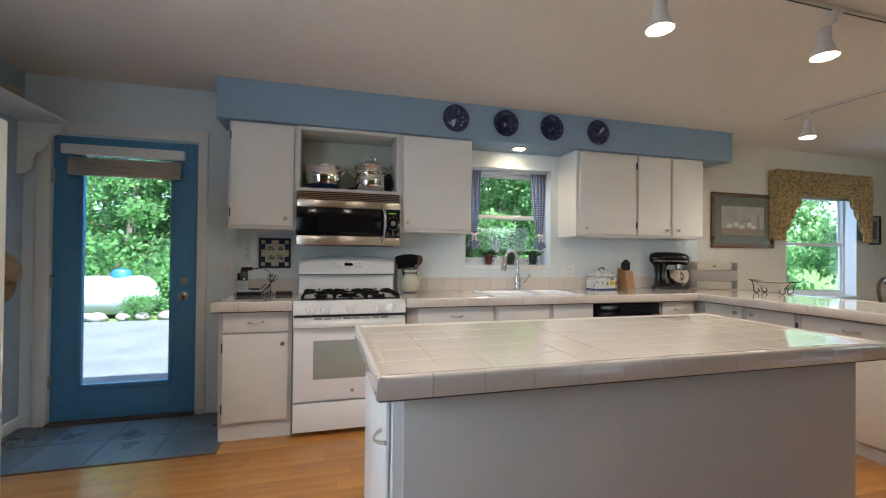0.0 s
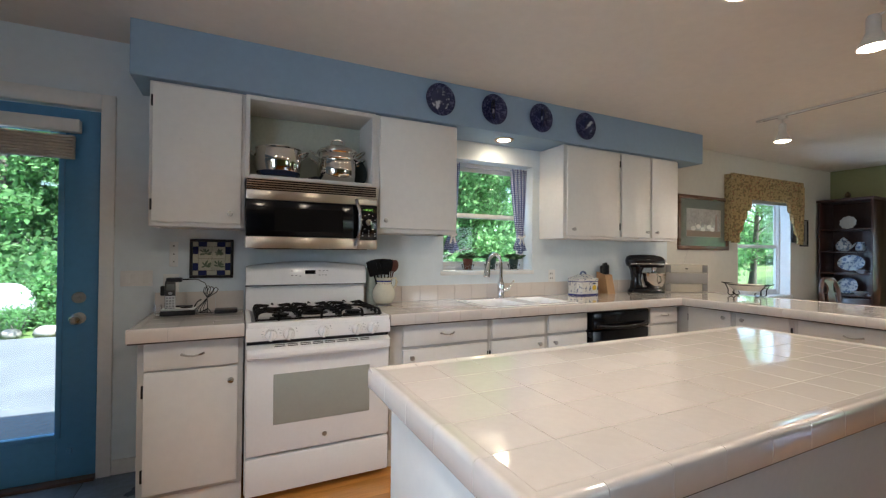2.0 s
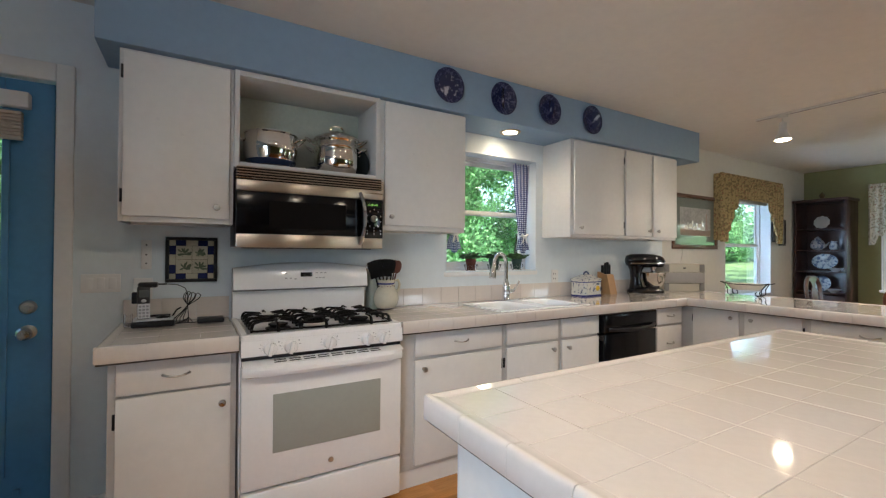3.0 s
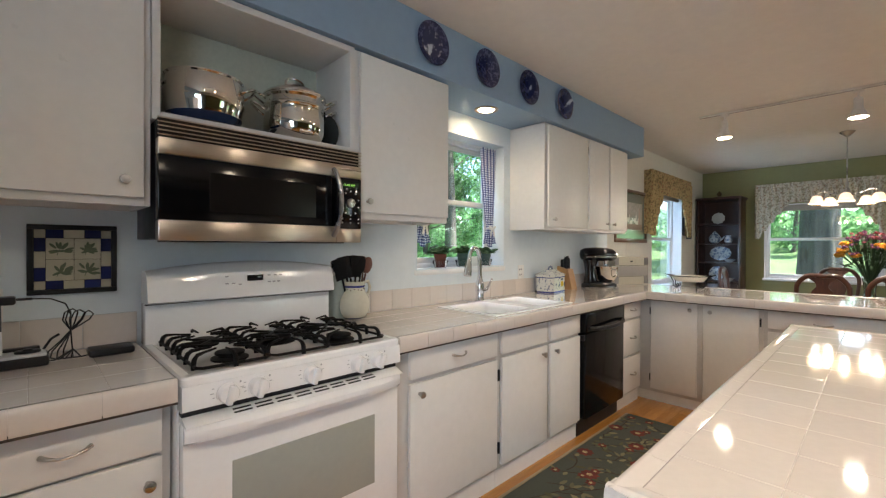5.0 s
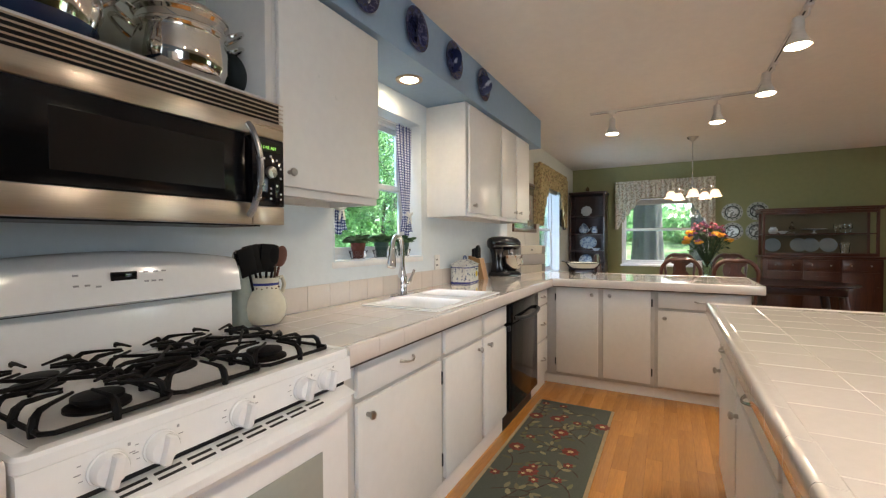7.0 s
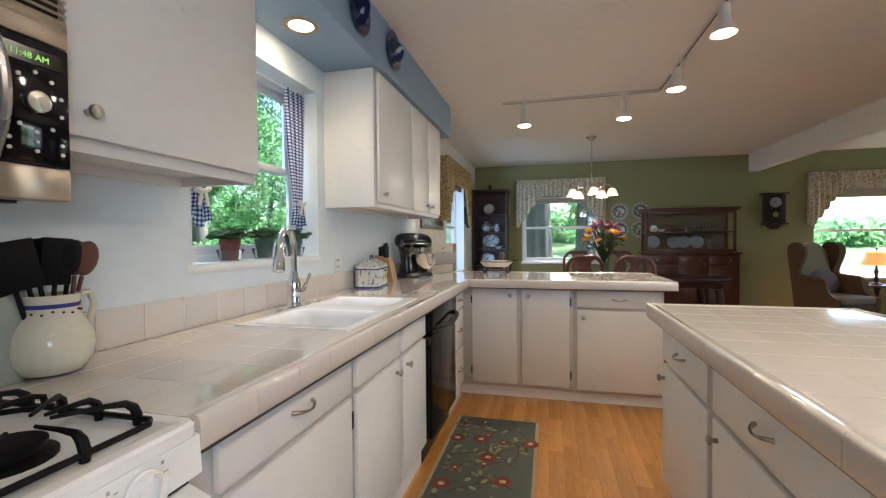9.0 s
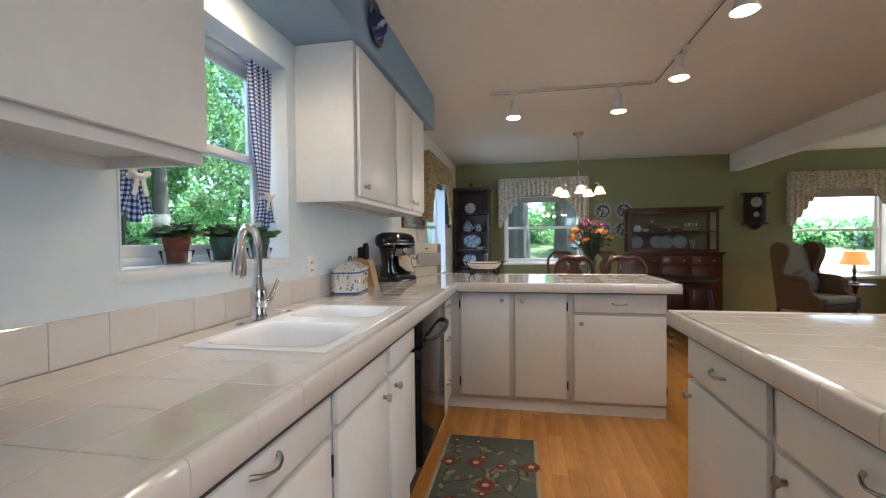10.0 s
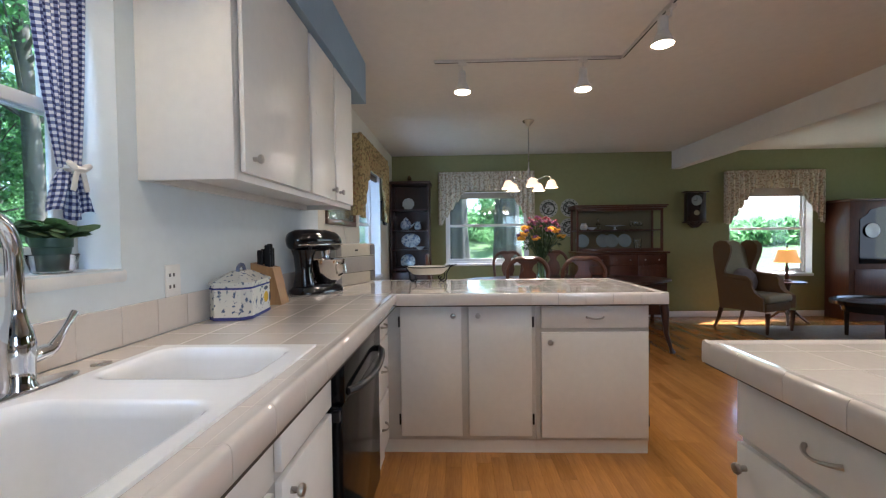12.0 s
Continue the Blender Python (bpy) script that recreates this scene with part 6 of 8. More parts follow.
valance("window_valance", "gold floral gathered valance over the window", 4.85, 6.42, 2.235, YN - 0.085, 0, -1, M_GOLDVAL, 1.43, 1.95, 0.22)
valance("window_valance", "pale floral gathered valance over the dining window", 3.62, 5.06, 2.215, XE - 0.085, 1, -1, M_PALEVAL, 1.42, 1.93, 0.24, True)
valance("window_valance", "pale floral gathered valance over the living room window", -0.60, 0.81, 2.165, XE - 0.085, 1, -1, M_PALEVAL, 1.38, 1.90, 0.24, True)
M_ROLLER = mat("roller_shade_fabric", (0.34, 0.31, 0.26), 0.85, var=0.06)
solid("roller_shade", Shape().box((5.14, YN + 0.03, 1.94), (6.27, YN + 0.06, 2.01), 0.01), M_ROLLER, "raised taupe roller shade in the window", "window shade")
solid("roller_shade", Shape().box((XE - 0.05, 3.75, 1.815), (XE - 0.014, 4.92, 1.90), 0.01), M_ROLLER, "raised taupe roller shade over the dining window", "window shade")
solid("roller_shade", Shape().box((XE + 0.03, -0.47, 1.79), (XE + 0.06, 0.71, 1.94), 0.01), M_ROLLER, "raised taupe roller shade in the living room window", "window shade")


def framed(name, label, a0, a1, z0, z1, depth, axis, fw, fmat, matcol, inner, th=0.022):
    o = thing(name, label, "picture", (a0, depth, z0) if axis == 0 else (depth, a0, z0))
    sh = Shape()

    def B(s, p, d0, d1, bev=0.0):
        if axis == 0:
            return s.box((p[0], depth - d1, p[1]), (p[2], depth - d0, p[3]), bev)
        return s.box((depth - d1, p[0], p[1]), (depth - d0, p[2], p[3]), bev)
    for nm, p in (("frame_rail", (a0, z0, a1, z0 + fw)), ("frame_rail", (a0, z1 - fw, a1, z1)), ("frame_stile", (a0, z0 + fw, a0 + fw, z1 - fw)), ("frame_stile", (a1 - fw, z0 + fw, a1, z1 - fw))):
        part(nm, B(Shape(), p, 0.001, th, 0.005), fmat, o)
    part("mat_board", B(Shape(), (a0 + fw, z0 + fw, a1 - fw, z1 - fw), 0.001, 0.008), matcol, o)
    m2 = inner[1]
    part("print", B(Shape(), (a0 + fw + m2, z0 + fw + m2, a1 - fw - m2, z1 - fw - m2), 0.0085, 0.010), inner[0], o)
    return o, (lambda p, d0, d1: B(Shape(), p, d0, d1))


M_MATGREY = mat("grey_green_mat_board", (0.17, 0.19, 0.17), 0.05, coat=1.0)
M_PRINT = mat("pale_watercolour", (0.42, 0.41, 0.39), 0.06, var=0.18, scale=5, coat=1.0)
pic, _ = framed("framed_picture", "wood-framed watercolour of geese and a lighthouse on the cream wall", 4.02, 4.92, 1.34, 1.945, YN, 0, 0.045, M_FRAMEWOOD, M_MATGREY, (M_PRINT, 0.10))
gs = Shape()
for x, z in ((4.28, 1.58), (4.37, 1.60), (4.45, 1.57), (4.56, 1.60), (4.62, 1.57)):
    gs.ball((x, YN - 0.0105, z), (0.042, 0.0012, 0.026), n=12)
    gs.tube([(x + 0.03, YN - 0.0105, z + 0.01), (x + 0.035, YN - 0.0105, z + 0.055)], 0.006, 6)
part("goose_shapes", gs, mat("white_gouache", (0.60, 0.58, 0.54), 0.7), pic)
part("lighthouse_shape", Shape().prism([(4.665, 1.56), (4.715, 1.56), (4.70, 1.74), (4.68, 1.74)], YN - 0.0115, YN - 0.0102, 1), mat("dull_red_paint", (0.30, 0.22, 0.20), 0.7), pic)
part("shore", Shape().box((4.17, YN - 0.0112, 1.49), (4.77, YN - 0.0102, 1.555)), mat("brown_shore_paint", (0.25, 0.19, 0.15), 0.7), pic)
framed("framed_picture", "small dark-framed picture with a grey mat on the wall", 6.50, 6.70, 1.41, 1.77, YN, 0, 0.018, M_BLACK, mat("grey_mat", (0.25, 0.25, 0.24), 0.7), (mat("dark_photo", (0.06, 0.06, 0.06), 0.5), 0.05))
framed("framed_picture", "small dark-framed picture partly behind the gold valance", 6.30, 6.44, 1.46, 1.72, YN, 0, 0.012, M_BLACK, mat("grey_mat", (0.25, 0.25, 0.24), 0.7), (M_PRINT, 0.03))

# corner cupboard
c = thing("corner_cupboard", "tall dark wood open corner cupboard filled with china", "cupboard", (7.05, 5.45, 0))
cy0, cy1, cz = 5.18, 5.745, 2.01
part("side_panel", Shape().box((6.93, cy0, 0.0), (7.33, cy0 + 0.022, cz), 0.003), M_MAHOG, c)
part("side_panel", Shape().box((6.93, cy1 - 0.022, 0.0), (7.33, cy1, cz), 0.003), M_MAHOG, c)
part("back_panel", Shape().box((7.31, cy0 + 0.022, 0.0), (7.325, cy1 - 0.022, cz)), M_MAHOG, c)
part("cornice", Shape().box((6.905, cy0 - 0.02, cz), (7.33, cy1 + 0.01, cz + 0.035), 0.008), M_MAHOG, c)
part("lower_door", Shape().box((6.925, cy0 + 0.024, 0.06), (6.945, cy1 - 0.024, 0.74), 0.004), M_MAHOG, c)
for z in (0.76, 1.045, 1.335, 1.63):
    part("shelf", Shape().box((6.945, cy0 + 0.022, z), (7.309, cy1 - 0.022, z + 0.016), 0.003), M_MAHOG, c)
M_CHINA = two_tone("blue_white_china", (0.36, 0.40, 0.42), (0.10, 0.14, 0.22), 30, 0.55, 0.12, width=0.06, bump=0)
M_CHINAW = mat("white_china", (0.50, 0.52, 0.52), 0.15)


def platter(name, label, x, y, z, r, sy, yaw, material, lean=78, group="", scal=0):
    return solid(name, Shape().lathe([(r * 0.55, 0.0), (r * 0.62, 0.004), (r * 0.95, 0.014), (r, 0.017), (r * 0.97, 0.018), (r * 0.6, 0.008), (0.002, 0.006)], n=36, sx=1, sy=sy, wave=scal, waves=10, m=Matrix.Translation((x, y, z)) @ pose(0, 0, 0, 0, 0, yaw) @ pose(0, 0, 0, 0, -lean, 0)), material, label, "plate", group)


platter("china_plate", "scalloped white china plate standing in the corner cupboard", 7.15, 5.50, 1.735, 0.088, 1, 0, M_CHINAW, scal=0.06)
platter("china_platter", "oval blue and white platter standing in the corner cupboard", 7.15, 5.47, 1.195, 0.105, 1.35, 0, M_CHINA)
platter("china_plate", "blue and white plate standing low in the corner cupboard", 7.18, 5.52, 0.885, 0.11, 1, 0, M_CHINA)
o = thing("china_teapot", "blue and white china jar on the cupboard shelf", "teapot", (7.12, 5.53, 1.352))
part("body", Shape().lathe([(0.04, 0), (0.075, 0.03), (0.085, 0.08), (0.06, 0.13), (0.035, 0.145), (0.045, 0.155), (0.012, 0.18), (0.004, 0.19)], at=(7.12, 5.54, 1.352), n=24), M_CHINA, o)
part("spout", Shape().tube([(7.11, 5.46, 1.40), (7.10, 5.43, 1.43), (7.10, 5.41, 1.46)], [0.014, 0.01, 0.008], 8), M_CHINA, o)
solid("china_jug", Shape().lathe([(0.03, 0), (0.05, 0.02), (0.052, 0.06), (0.035, 0.10), (0.04, 0.12), (0.034, 0.12)], at=(7.10, 5.36, 1.352), n=20), M_CHINA, "small blue and white jug on the cupboard shelf", "jug")
solid("china_bowl", Shape().lathe([(0.03, 0), (0.06, 0.03), (0.085, 0.045), (0.08, 0.045), (0.03, 0.008)], at=(7.05, 5.33, 1.062), n=24), M_CHINAW, "small white bowl on the cupboard shelf", "bowl")
solid("china_bowl", Shape().lathe([(0.03, 0), (0.06, 0.03), (0.085, 0.05), (0.08, 0.05), (0.03, 0.008)], at=(7.02, 5.34, 0.777), n=24), M_CHINAW, "white bowl on the lowest cupboard shelf", "bowl")
solid("brass_ornament", Shape().lathe([(0.055, 0), (0.055, 0.012), (0.02, 0.02), (0.035, 0.045), (0.03, 0.07), (0.012, 0.09), (0.004, 0.10)], at=(7.05, 5.47, 2.046), n=20), mat("dark_brass", (0.10, 0.07, 0.03), 0.4, 0.7), "small dark metal ornament on top of the cupboard", "ornament")

# china hutch
c = thing("china_hutch", "reddish wood china hutch with open glazed shelves above doors", "china cabinet", (7.1, 2.45, 0))
hy0, hy1 = 1.845, 3.085
part("base_body", Shape().box((6.90, hy0, 0.11), (7.325, hy1, 0.975), 0.004), M_CHERRY, c)
part("counter_top", Shape().box((6.86, hy0 - 0.025, 0.976), (7.325, hy1 + 0.025, 1.006), 0.008), M_CHERRY, c)
for y in (hy0 + 0.03, hy1 - 0.03):
    for x in (6.93, 7.29):
        part("leg", Shape().lathe([(0.018, 0), (0.026, 0.03), (0.03, 0.109)], at=(x, y, 0), n=10), M_CHERRY, c)
for k in range(3):
    y = hy0 + 0.03 + k * 0.395
    d_ = part("drawer_front", Shape().box((6.885, y, 0.82), (6.899, y + 0.37, 0.955), 0.004), M_CHERRY, c)
    for s2 in (0.09, 0.28):
        part("drawer_knob", Shape().ball((6.878, y + s2, 0.888), 0.010), M_NICKEL, d_)
for y, w2 in ((hy0 + 0.03, 0.37), (hy0 + 0.425, 0.37), (hy0 + 0.82, 0.37)):
    d_ = part("door", Shape().box((6.885, y, 0.14), (6.899, y + w2, 0.80), 0.004), M_CHERRY, c)
    part("door_panel", Shape().box((6.880, y + 0.06, 0.20), (6.8845, y + w2 - 0.06, 0.74), 0.003), M_CHERRY, d_)
    part("door_pull", Shape().ball((6.878, y + 0.03, 0.62), 0.009), M_NICKEL, d_)
for y in (hy0 + 0.01, hy1 - 0.04):
    part("post", Shape().box((6.99, y, 1.007), (7.02, y + 0.03, 1.62), 0.003), M_CHERRY, c)
    part("side_rail", Shape().box((7.021, y + 0.005, 1.30), (7.30, y + 0.022, 1.318)), M_CHERRY, c)
    part("post", Shape().box((7.295, y, 1.007), (7.325, y + 0.03, 1.62), 0.003), M_CHERRY, c)
part("back_panel", Shape().box((7.305, hy0 + 0.04, 1.007), (7.318, hy1 - 0.04, 1.62)), mat("green_grey_back", (0.13, 0.105, 0.06), 0.7), c)
part("shelf", Shape().box((7.0, hy0 + 0.04, 1.30), (7.304, hy1 - 0.04, 1.316), 0.002), M_CHERRY, c)
part("bottom_rail", Shape().box((6.985, hy0 + 0.04, 1.007), (7.01, hy1 - 0.04, 1.05), 0.002), M_CHERRY, c)
part("top_rail", Shape().box((6.985, hy0 + 0.04, 1.585), (7.01, hy1 - 0.04, 1.62), 0.002), M_CHERRY, c)
part("cornice", Shape().box((6.95, hy0 - 0.02, 1.621), (7.325, hy1 + 0.02, 1.645), 0.004).box((6.93, hy0 - 0.035, 1.646), (7.325, hy1 + 0.035, 1.668), 0.006), M_CHERRY, c)
for y in (2.92, 2.62, 2.49, 2.30):
    platter("china_plate", "pale blue china plate standing in the hutch", 7.26, y, 1.155, 0.10, 1, 0, mat("pale_blue_china", (0.24, 0.28, 0.29), 0.2), group="plates in the hutch")
solid("compote_dish", Shape().lathe([(0.04, 0), (0.012, 0.015), (0.012, 0.04), (0.06, 0.052), (0.14, 0.062), (0.135, 0.066), (0.02, 0.055)], at=(7.17, 2.47, 1.3165), n=28), M_CHINAW, "white footed dish on the hutch shelf", "dish")
for i, y in enumerate((2.10, 2.15, 2.20, 2.25)):
    solid("drinking_glass", Shape().lathe([(0.018, 0), (0.005, 0.01), (0.005, 0.05), (0.024, 0.07), (0.026, 0.12), (0.023, 0.12), (0.018, 0.07)], at=(7.14, y, 1.3165), n=14), M_GLASS, "clear stemmed glass on the hutch shelf", "glass", "glasses in the hutch")
solid("china_jug", Shape().lathe([(0.035, 0), (0.055, 0.025), (0.055, 0.06), (0.035, 0.085), (0.04, 0.10), (0.035, 0.10)], at=(7.14, 2.93, 1.3165), n=20), M_CHINAW, "white china cream jug on the hutch shelf", "jug")
solid("china_bowl", Shape().lathe([(0.025, 0), (0.05, 0.02), (0.065, 0.04), (0.06, 0.04), (0.02, 0.006)], at=(7.10, 2.83, 1.3165), n=20), M_CHINAW, "small white cup on the hutch shelf", "cup")
solid("glass_decanter", Shape().lathe([(0.04, 0), (0.045, 0.06), (0.02, 0.10), (0.015, 0.13), (0.02, 0.15), (0.005, 0.17)], at=(7.18, 2.71, 1.3165), n=18), M_GLASS, "clear glass decanter on the hutch shelf", "decanter")
solid("glass_vase", Shape().lathe([(0.04, 0), (0.05, 0.08), (0.055, 0.18), (0.05, 0.18), (0.035, 0.02)], at=(7.15, 2.15, 1.007), n=18), M_GLASS, "clear glass vase standing in the hutch", "vase")
for y, z in ((3.40, 1.655), (3.085, 1.66), (3.395, 1.362), (3.095, 1.365)):
    o = thing("wall_plate", "white china plate with dark bands on the green wall", "decorative plate", (XE, y, z), group="plates on the green wall")
    mm = Matrix.Translation((XE - 0.002, y, z)) @ pose(0, 0, 0, 0, -90, 0)
    part("rim", Shape().lathe([(0.085, 0.001), (0.135, 0.014), (0.137, 0.017), (0.133, 0.018), (0.09, 0.008)], n=36, m=mm, caps=(True, False)), mat("grey_white_rim", (0.36, 0.37, 0.33), 0.2), o)
    part("band", Shape().lathe([(0.098, 0.0125), (0.082, 0.0085), (0.081, 0.0070)], n=36, m=mm, caps=(False, False)), mat("dark_glaze_band", (0.035, 0.04, 0.035), 0.15), o)
    part("well", Shape().lathe([(0.081, 0.0072), (0.002, 0.0070)], n=36, m=mm, caps=(False, True)), two_tone("plate_scene_glaze", (0.36, 0.36, 0.33), (0.07, 0.07, 0.06), 32, 0.5, 0.2, width=0.05, bump=0) if "plate_scene_glaze" not in MATS else MATS["plate_scene_glaze"], o)
    sm = Shape()
    for q in range(12):
        a = 2 * math.pi * q / 12
        sm.ball((0.118 * math.cos(a), 0.118 * math.sin(a), 0.0165), (0.009, 0.009, 0.0015), m=mm, n=8)
    part("rim_pattern", sm, mat("dark_glaze_band", (0.035, 0.04, 0.035), 0.15), o, kind="stuff")

# wall clock
c = thing("wall_clock", "dark wooden pendulum wall clock on the green wall", "clock", (XE, 1.25, 1.6))
M_CLOCK = wood("black_walnut_wood", (0.018, 0.009, 0.007), 0.3, axis=2)
part("case", Shape().box((XE - 0.10, 1.12, 1.43), (XE - 0.001, 1.39, 1.85), 0.004), M_CLOCK, c)
part("cornice", Shape().box((XE - 0.13, 1.085, 1.851), (XE - 0.001, 1.425, 1.875), 0.005), M_CLOCK, c)
part("base_moulding", Shape().box((XE - 0.125, 1.095, 1.405), (XE - 0.001, 1.415, 1.429), 0.005), M_CLOCK, c)
part("pendant", Shape().prism([(1.16, 1.404), (1.35, 1.404), (1.31, 1.36), (1.28, 1.335), (1.23, 1.335), (1.20, 1.36)], XE - 0.09, XE - 0.001, 0), M_CLOCK, c)
part("dial", Shape().cyl((XE - 0.101, 1.255, 1.735), (XE - 0.107, 1.255, 1.735), 0.075, n=32), mat("silver_dial", (0.30, 0.34, 0.34), 0.35, 0.3), c)
part("pointer", Shape().box((XE - 0.109, 1.252, 1.735), (XE - 0.1075, 1.258, 1.79)).box((XE - 0.109, 1.255, 1.732), (XE - 0.1075, 1.295, 1.738)), M_DARK, c)
part("pendulum_disc", Shape().cyl((XE - 0.101, 1.255, 1.555), (XE - 0.107, 1.255, 1.555), 0.038, n=24), mat("pale_brass", (0.42, 0.38, 0.26), 0.3, 0.6), c)

# chandelier
CX, CY = 5.5, 4.0
c = thing("chandelier", "brushed nickel chandelier with five glowing frosted glass shades", "chandelier", (CX, CY, H))
M_SHADEGLOW = glow("frosted_shade_glow", (1.0, 0.70, 0.40), 0.32)
part("canopy", Shape().lathe([(0.062, 0.0), (0.062, -0.008), (0.035, -0.035), (0.014, -0.055)][::-1], at=(CX, CY, H - 0.001), n=28), M_NICKEL, c)
part("stem", Shape().cyl((CX, CY, 1.93), (CX, CY, H - 0.05), 0.006, n=10), M_NICKEL, c)
part("hub", Shape().lathe([(0.008, 0.14), (0.014, 0.12), (0.010, 0.08), (0.022, 0.06), (0.030, 0.03), (0.022, 0.0), (0.008, -0.02), (0.003, -0.03)][::-1], at=(CX, CY, 1.83), n=20), M_NICKEL, c)
for k in range(5):
    a = k * 2 * math.pi / 5 + math.pi
    ux, uy = math.cos(a), math.sin(a)
    pts = [(CX + ux * r0, CY + uy * r0, z) for r0, z in ((0.02, 1.845), (0.07, 1.835), (0.12, 1.85), (0.18, 1.875), (0.225, 1.865), (0.24, 1.835))]
    arm = part("arm", Shape().tube(pts, 0.006, 8), M_NICKEL, c)
    part("shade", Shape().lathe([(0.020, 0.085), (0.032, 0.078), (0.045, 0.055), (0.055, 0.020), (0.070, 0.0), (0.067, 0.0), (0.050, 0.022), (0.040, 0.052), (0.026, 0.072)], at=(CX + ux * 0.24, CY + uy * 0.24, 1.745), n=20, wave=0.03, waves=8), M_SHADEGLOW, arm, "frosted glass shade")

# dining table
c = thing("dining_table", "dark polished oval dining table", "table", (5.65, 3.6, 0))
part("tabletop", Shape().loft([[(5.65 + a * math.cos(t2), 3.58 + b * math.sin(t2), z) for t2 in [q * math.pi / 24 for q in range(48)]] for a, b, z in ((0.50, 1.13, 0.722), (0.52, 1.15, 0.732), (0.52, 1.15, 0.742), (0.51, 1.14, 0.75))]), M_MAHOG, c)
part("apron", Shape().box((5.32, 2.62, 0.64), (5.98, 4.50, 0.721), 0.01), M_MAHOG, c)
for x in (5.33, 5.97):
    for y, q in ((2.66, -0.09), (4.46, 0.0)):
        part("leg", Shape().tube([(x, y, 0.64), (x, y + q * 0.3, 0.45), (x, y + q * 0.5, 0.2), (x, y + q, 0.05), (x, y + q * 1.2, 0.0)], [0.04, 0.042, 0.024, 0.018, 0.032], 12), M_MAHOG, c)


def dining_chair(m):
    """Splat-backed chair; it faces +x, its back at -x."""
    o = thing("dining_chair", "dark red wooden dining chair with a hooped back and vase splat", "chair", (0, 0, 0), group="chairs round the dining table")
    seat = Shape().loft([[(x * k, y * k, z) for x, y in ((-0.20, -0.18), (0.20, -0.235), (0.225, -0.21), (0.225, 0.21), (0.20, 0.235), (-0.20, 0.18))] for k, z in ((0.98, 0.42), (1.0, 0.43), (1.0, 0.455))])
    part("seat_frame", seat, M_CHERRY, o)
    part("seat_cushion", Shape().loft([[(x * k, y * k, z) for x, y in ((-0.18, -0.16), (0.18, -0.21), (0.205, -0.19), (0.205, 0.19), (0.18, 0.21), (-0.18, 0.16))] for k, z in ((0.98, 0.456), (1.0, 0.475), (0.9, 0.492))]), mat("seat_cloth", (0.25, 0.20, 0.15), 0.9), o)
    for sy in (-1, 1):
        part("front_leg", Shape().tube([(0.19, sy * 0.20, 0.42), (0.205, sy * 0.215, 0.33), (0.185, sy * 0.195, 0.12), (0.19, sy * 0.20, 0.03), (0.20, sy * 0.21, 0.0)], [0.028, 0.030, 0.016, 0.014, 0.026], 10), M_CHERRY, o)
        part("back_leg", Shape().tube([(-0.19, sy * 0.16, 0.43), (-0.20, sy * 0.16, 0.2), (-0.25, sy * 0.165, 0.0)], [0.019, 0.017, 0.016], 10), M_CHERRY, o)
    pts = []
    for q in range(25):
        u = q / 24
        y = -math.cos(math.pi * u)
        z = math.sin(math.pi * u)
        w2 = 0.155 + 0.065 * min(1, z * 1.6)
        yy = w2 * (abs(y) ** 0.75) * (1 if y > 0 else -1)
        zz = 0.44 + 0.60 * (z ** 0.45 if z > 0 else 0)
        dip = 0.018 * math.exp(-(yy / 0.06) ** 2)
        pts.append((-0.19 - 0.12 * (zz - 0.44), yy, zz - (dip if z > 0.9 else 0)))
    part("back_hoop", Shape().tube(pts, [0.016 + 0.006 * math.sin(math.pi * q / 24) for q in range(25)], 10), M_CHERRY, o)
    left = [(0.045, 0.47), (0.03, 0.54), (0.028, 0.62), (0.06, 0.72), (0.085, 0.80), (0.075, 0.88), (0.04, 0.92), (0.05, 0.96), (0.10, 1.0), (0.10, 1.02)]
    ring = [(-y, z) for y, z in left] + [(y, z) for y, z in left[::-1]]
    sp = Shape().loft([[(-0.185 - 0.12 * (z - 0.44) + dx, y, z) for y, z in ring] for dx in (-0.006, 0.006)])
    part("splat", sp, M_CHERRY, o, "carved vase-shaped splat")
    o.matrix_basis = m
    return o


ch = dining_chair(pose(5.02, 4.135, 0, 0, 0, 0))
for x, y, a in ((4.95, 3.64, -2), (6.28, 4.12, 178), (6.30, 3.50, 182), (5.65, 4.86, -90)):
    copy_thing(ch, pose(x, y, 0, 0, 0, a))

# flowers
v = thing("flower_vase", "glass vase with orange roses and purple and pink flowers", "flower arrangement", (5.70, 3.83, 0.75))
vx, vy = 5.68, 3.83
part("vase", Shape().lathe([(0.045, 0.0), (0.05, 0.01), (0.045, 0.10), (0.06, 0.22), (0.056, 0.22), (0.040, 0.10), (0.04, 0.015)], at=(vx, vy, 0.751), n=24), glass("pale_green_glass", (0.75, 0.9, 0.8)), v)
rn = random.Random(4)
st = Shape()
fl = {"orange_rose": (Shape(), mat("orange_petal", (0.78, 0.36, 0.03), 0.7), 0.046, 10), "purple_flower": (Shape(), mat("purple_petal", (0.16, 0.05, 0.12), 0.7), 0.026, 38), "pink_flower": (Shape(), mat("pink_petal", (0.32, 0.08, 0.11), 0.7), 0.022, 26), "red_flower": (Shape(), mat("red_petal", (0.20, 0.03, 0.04), 0.7), 0.024, 6)}
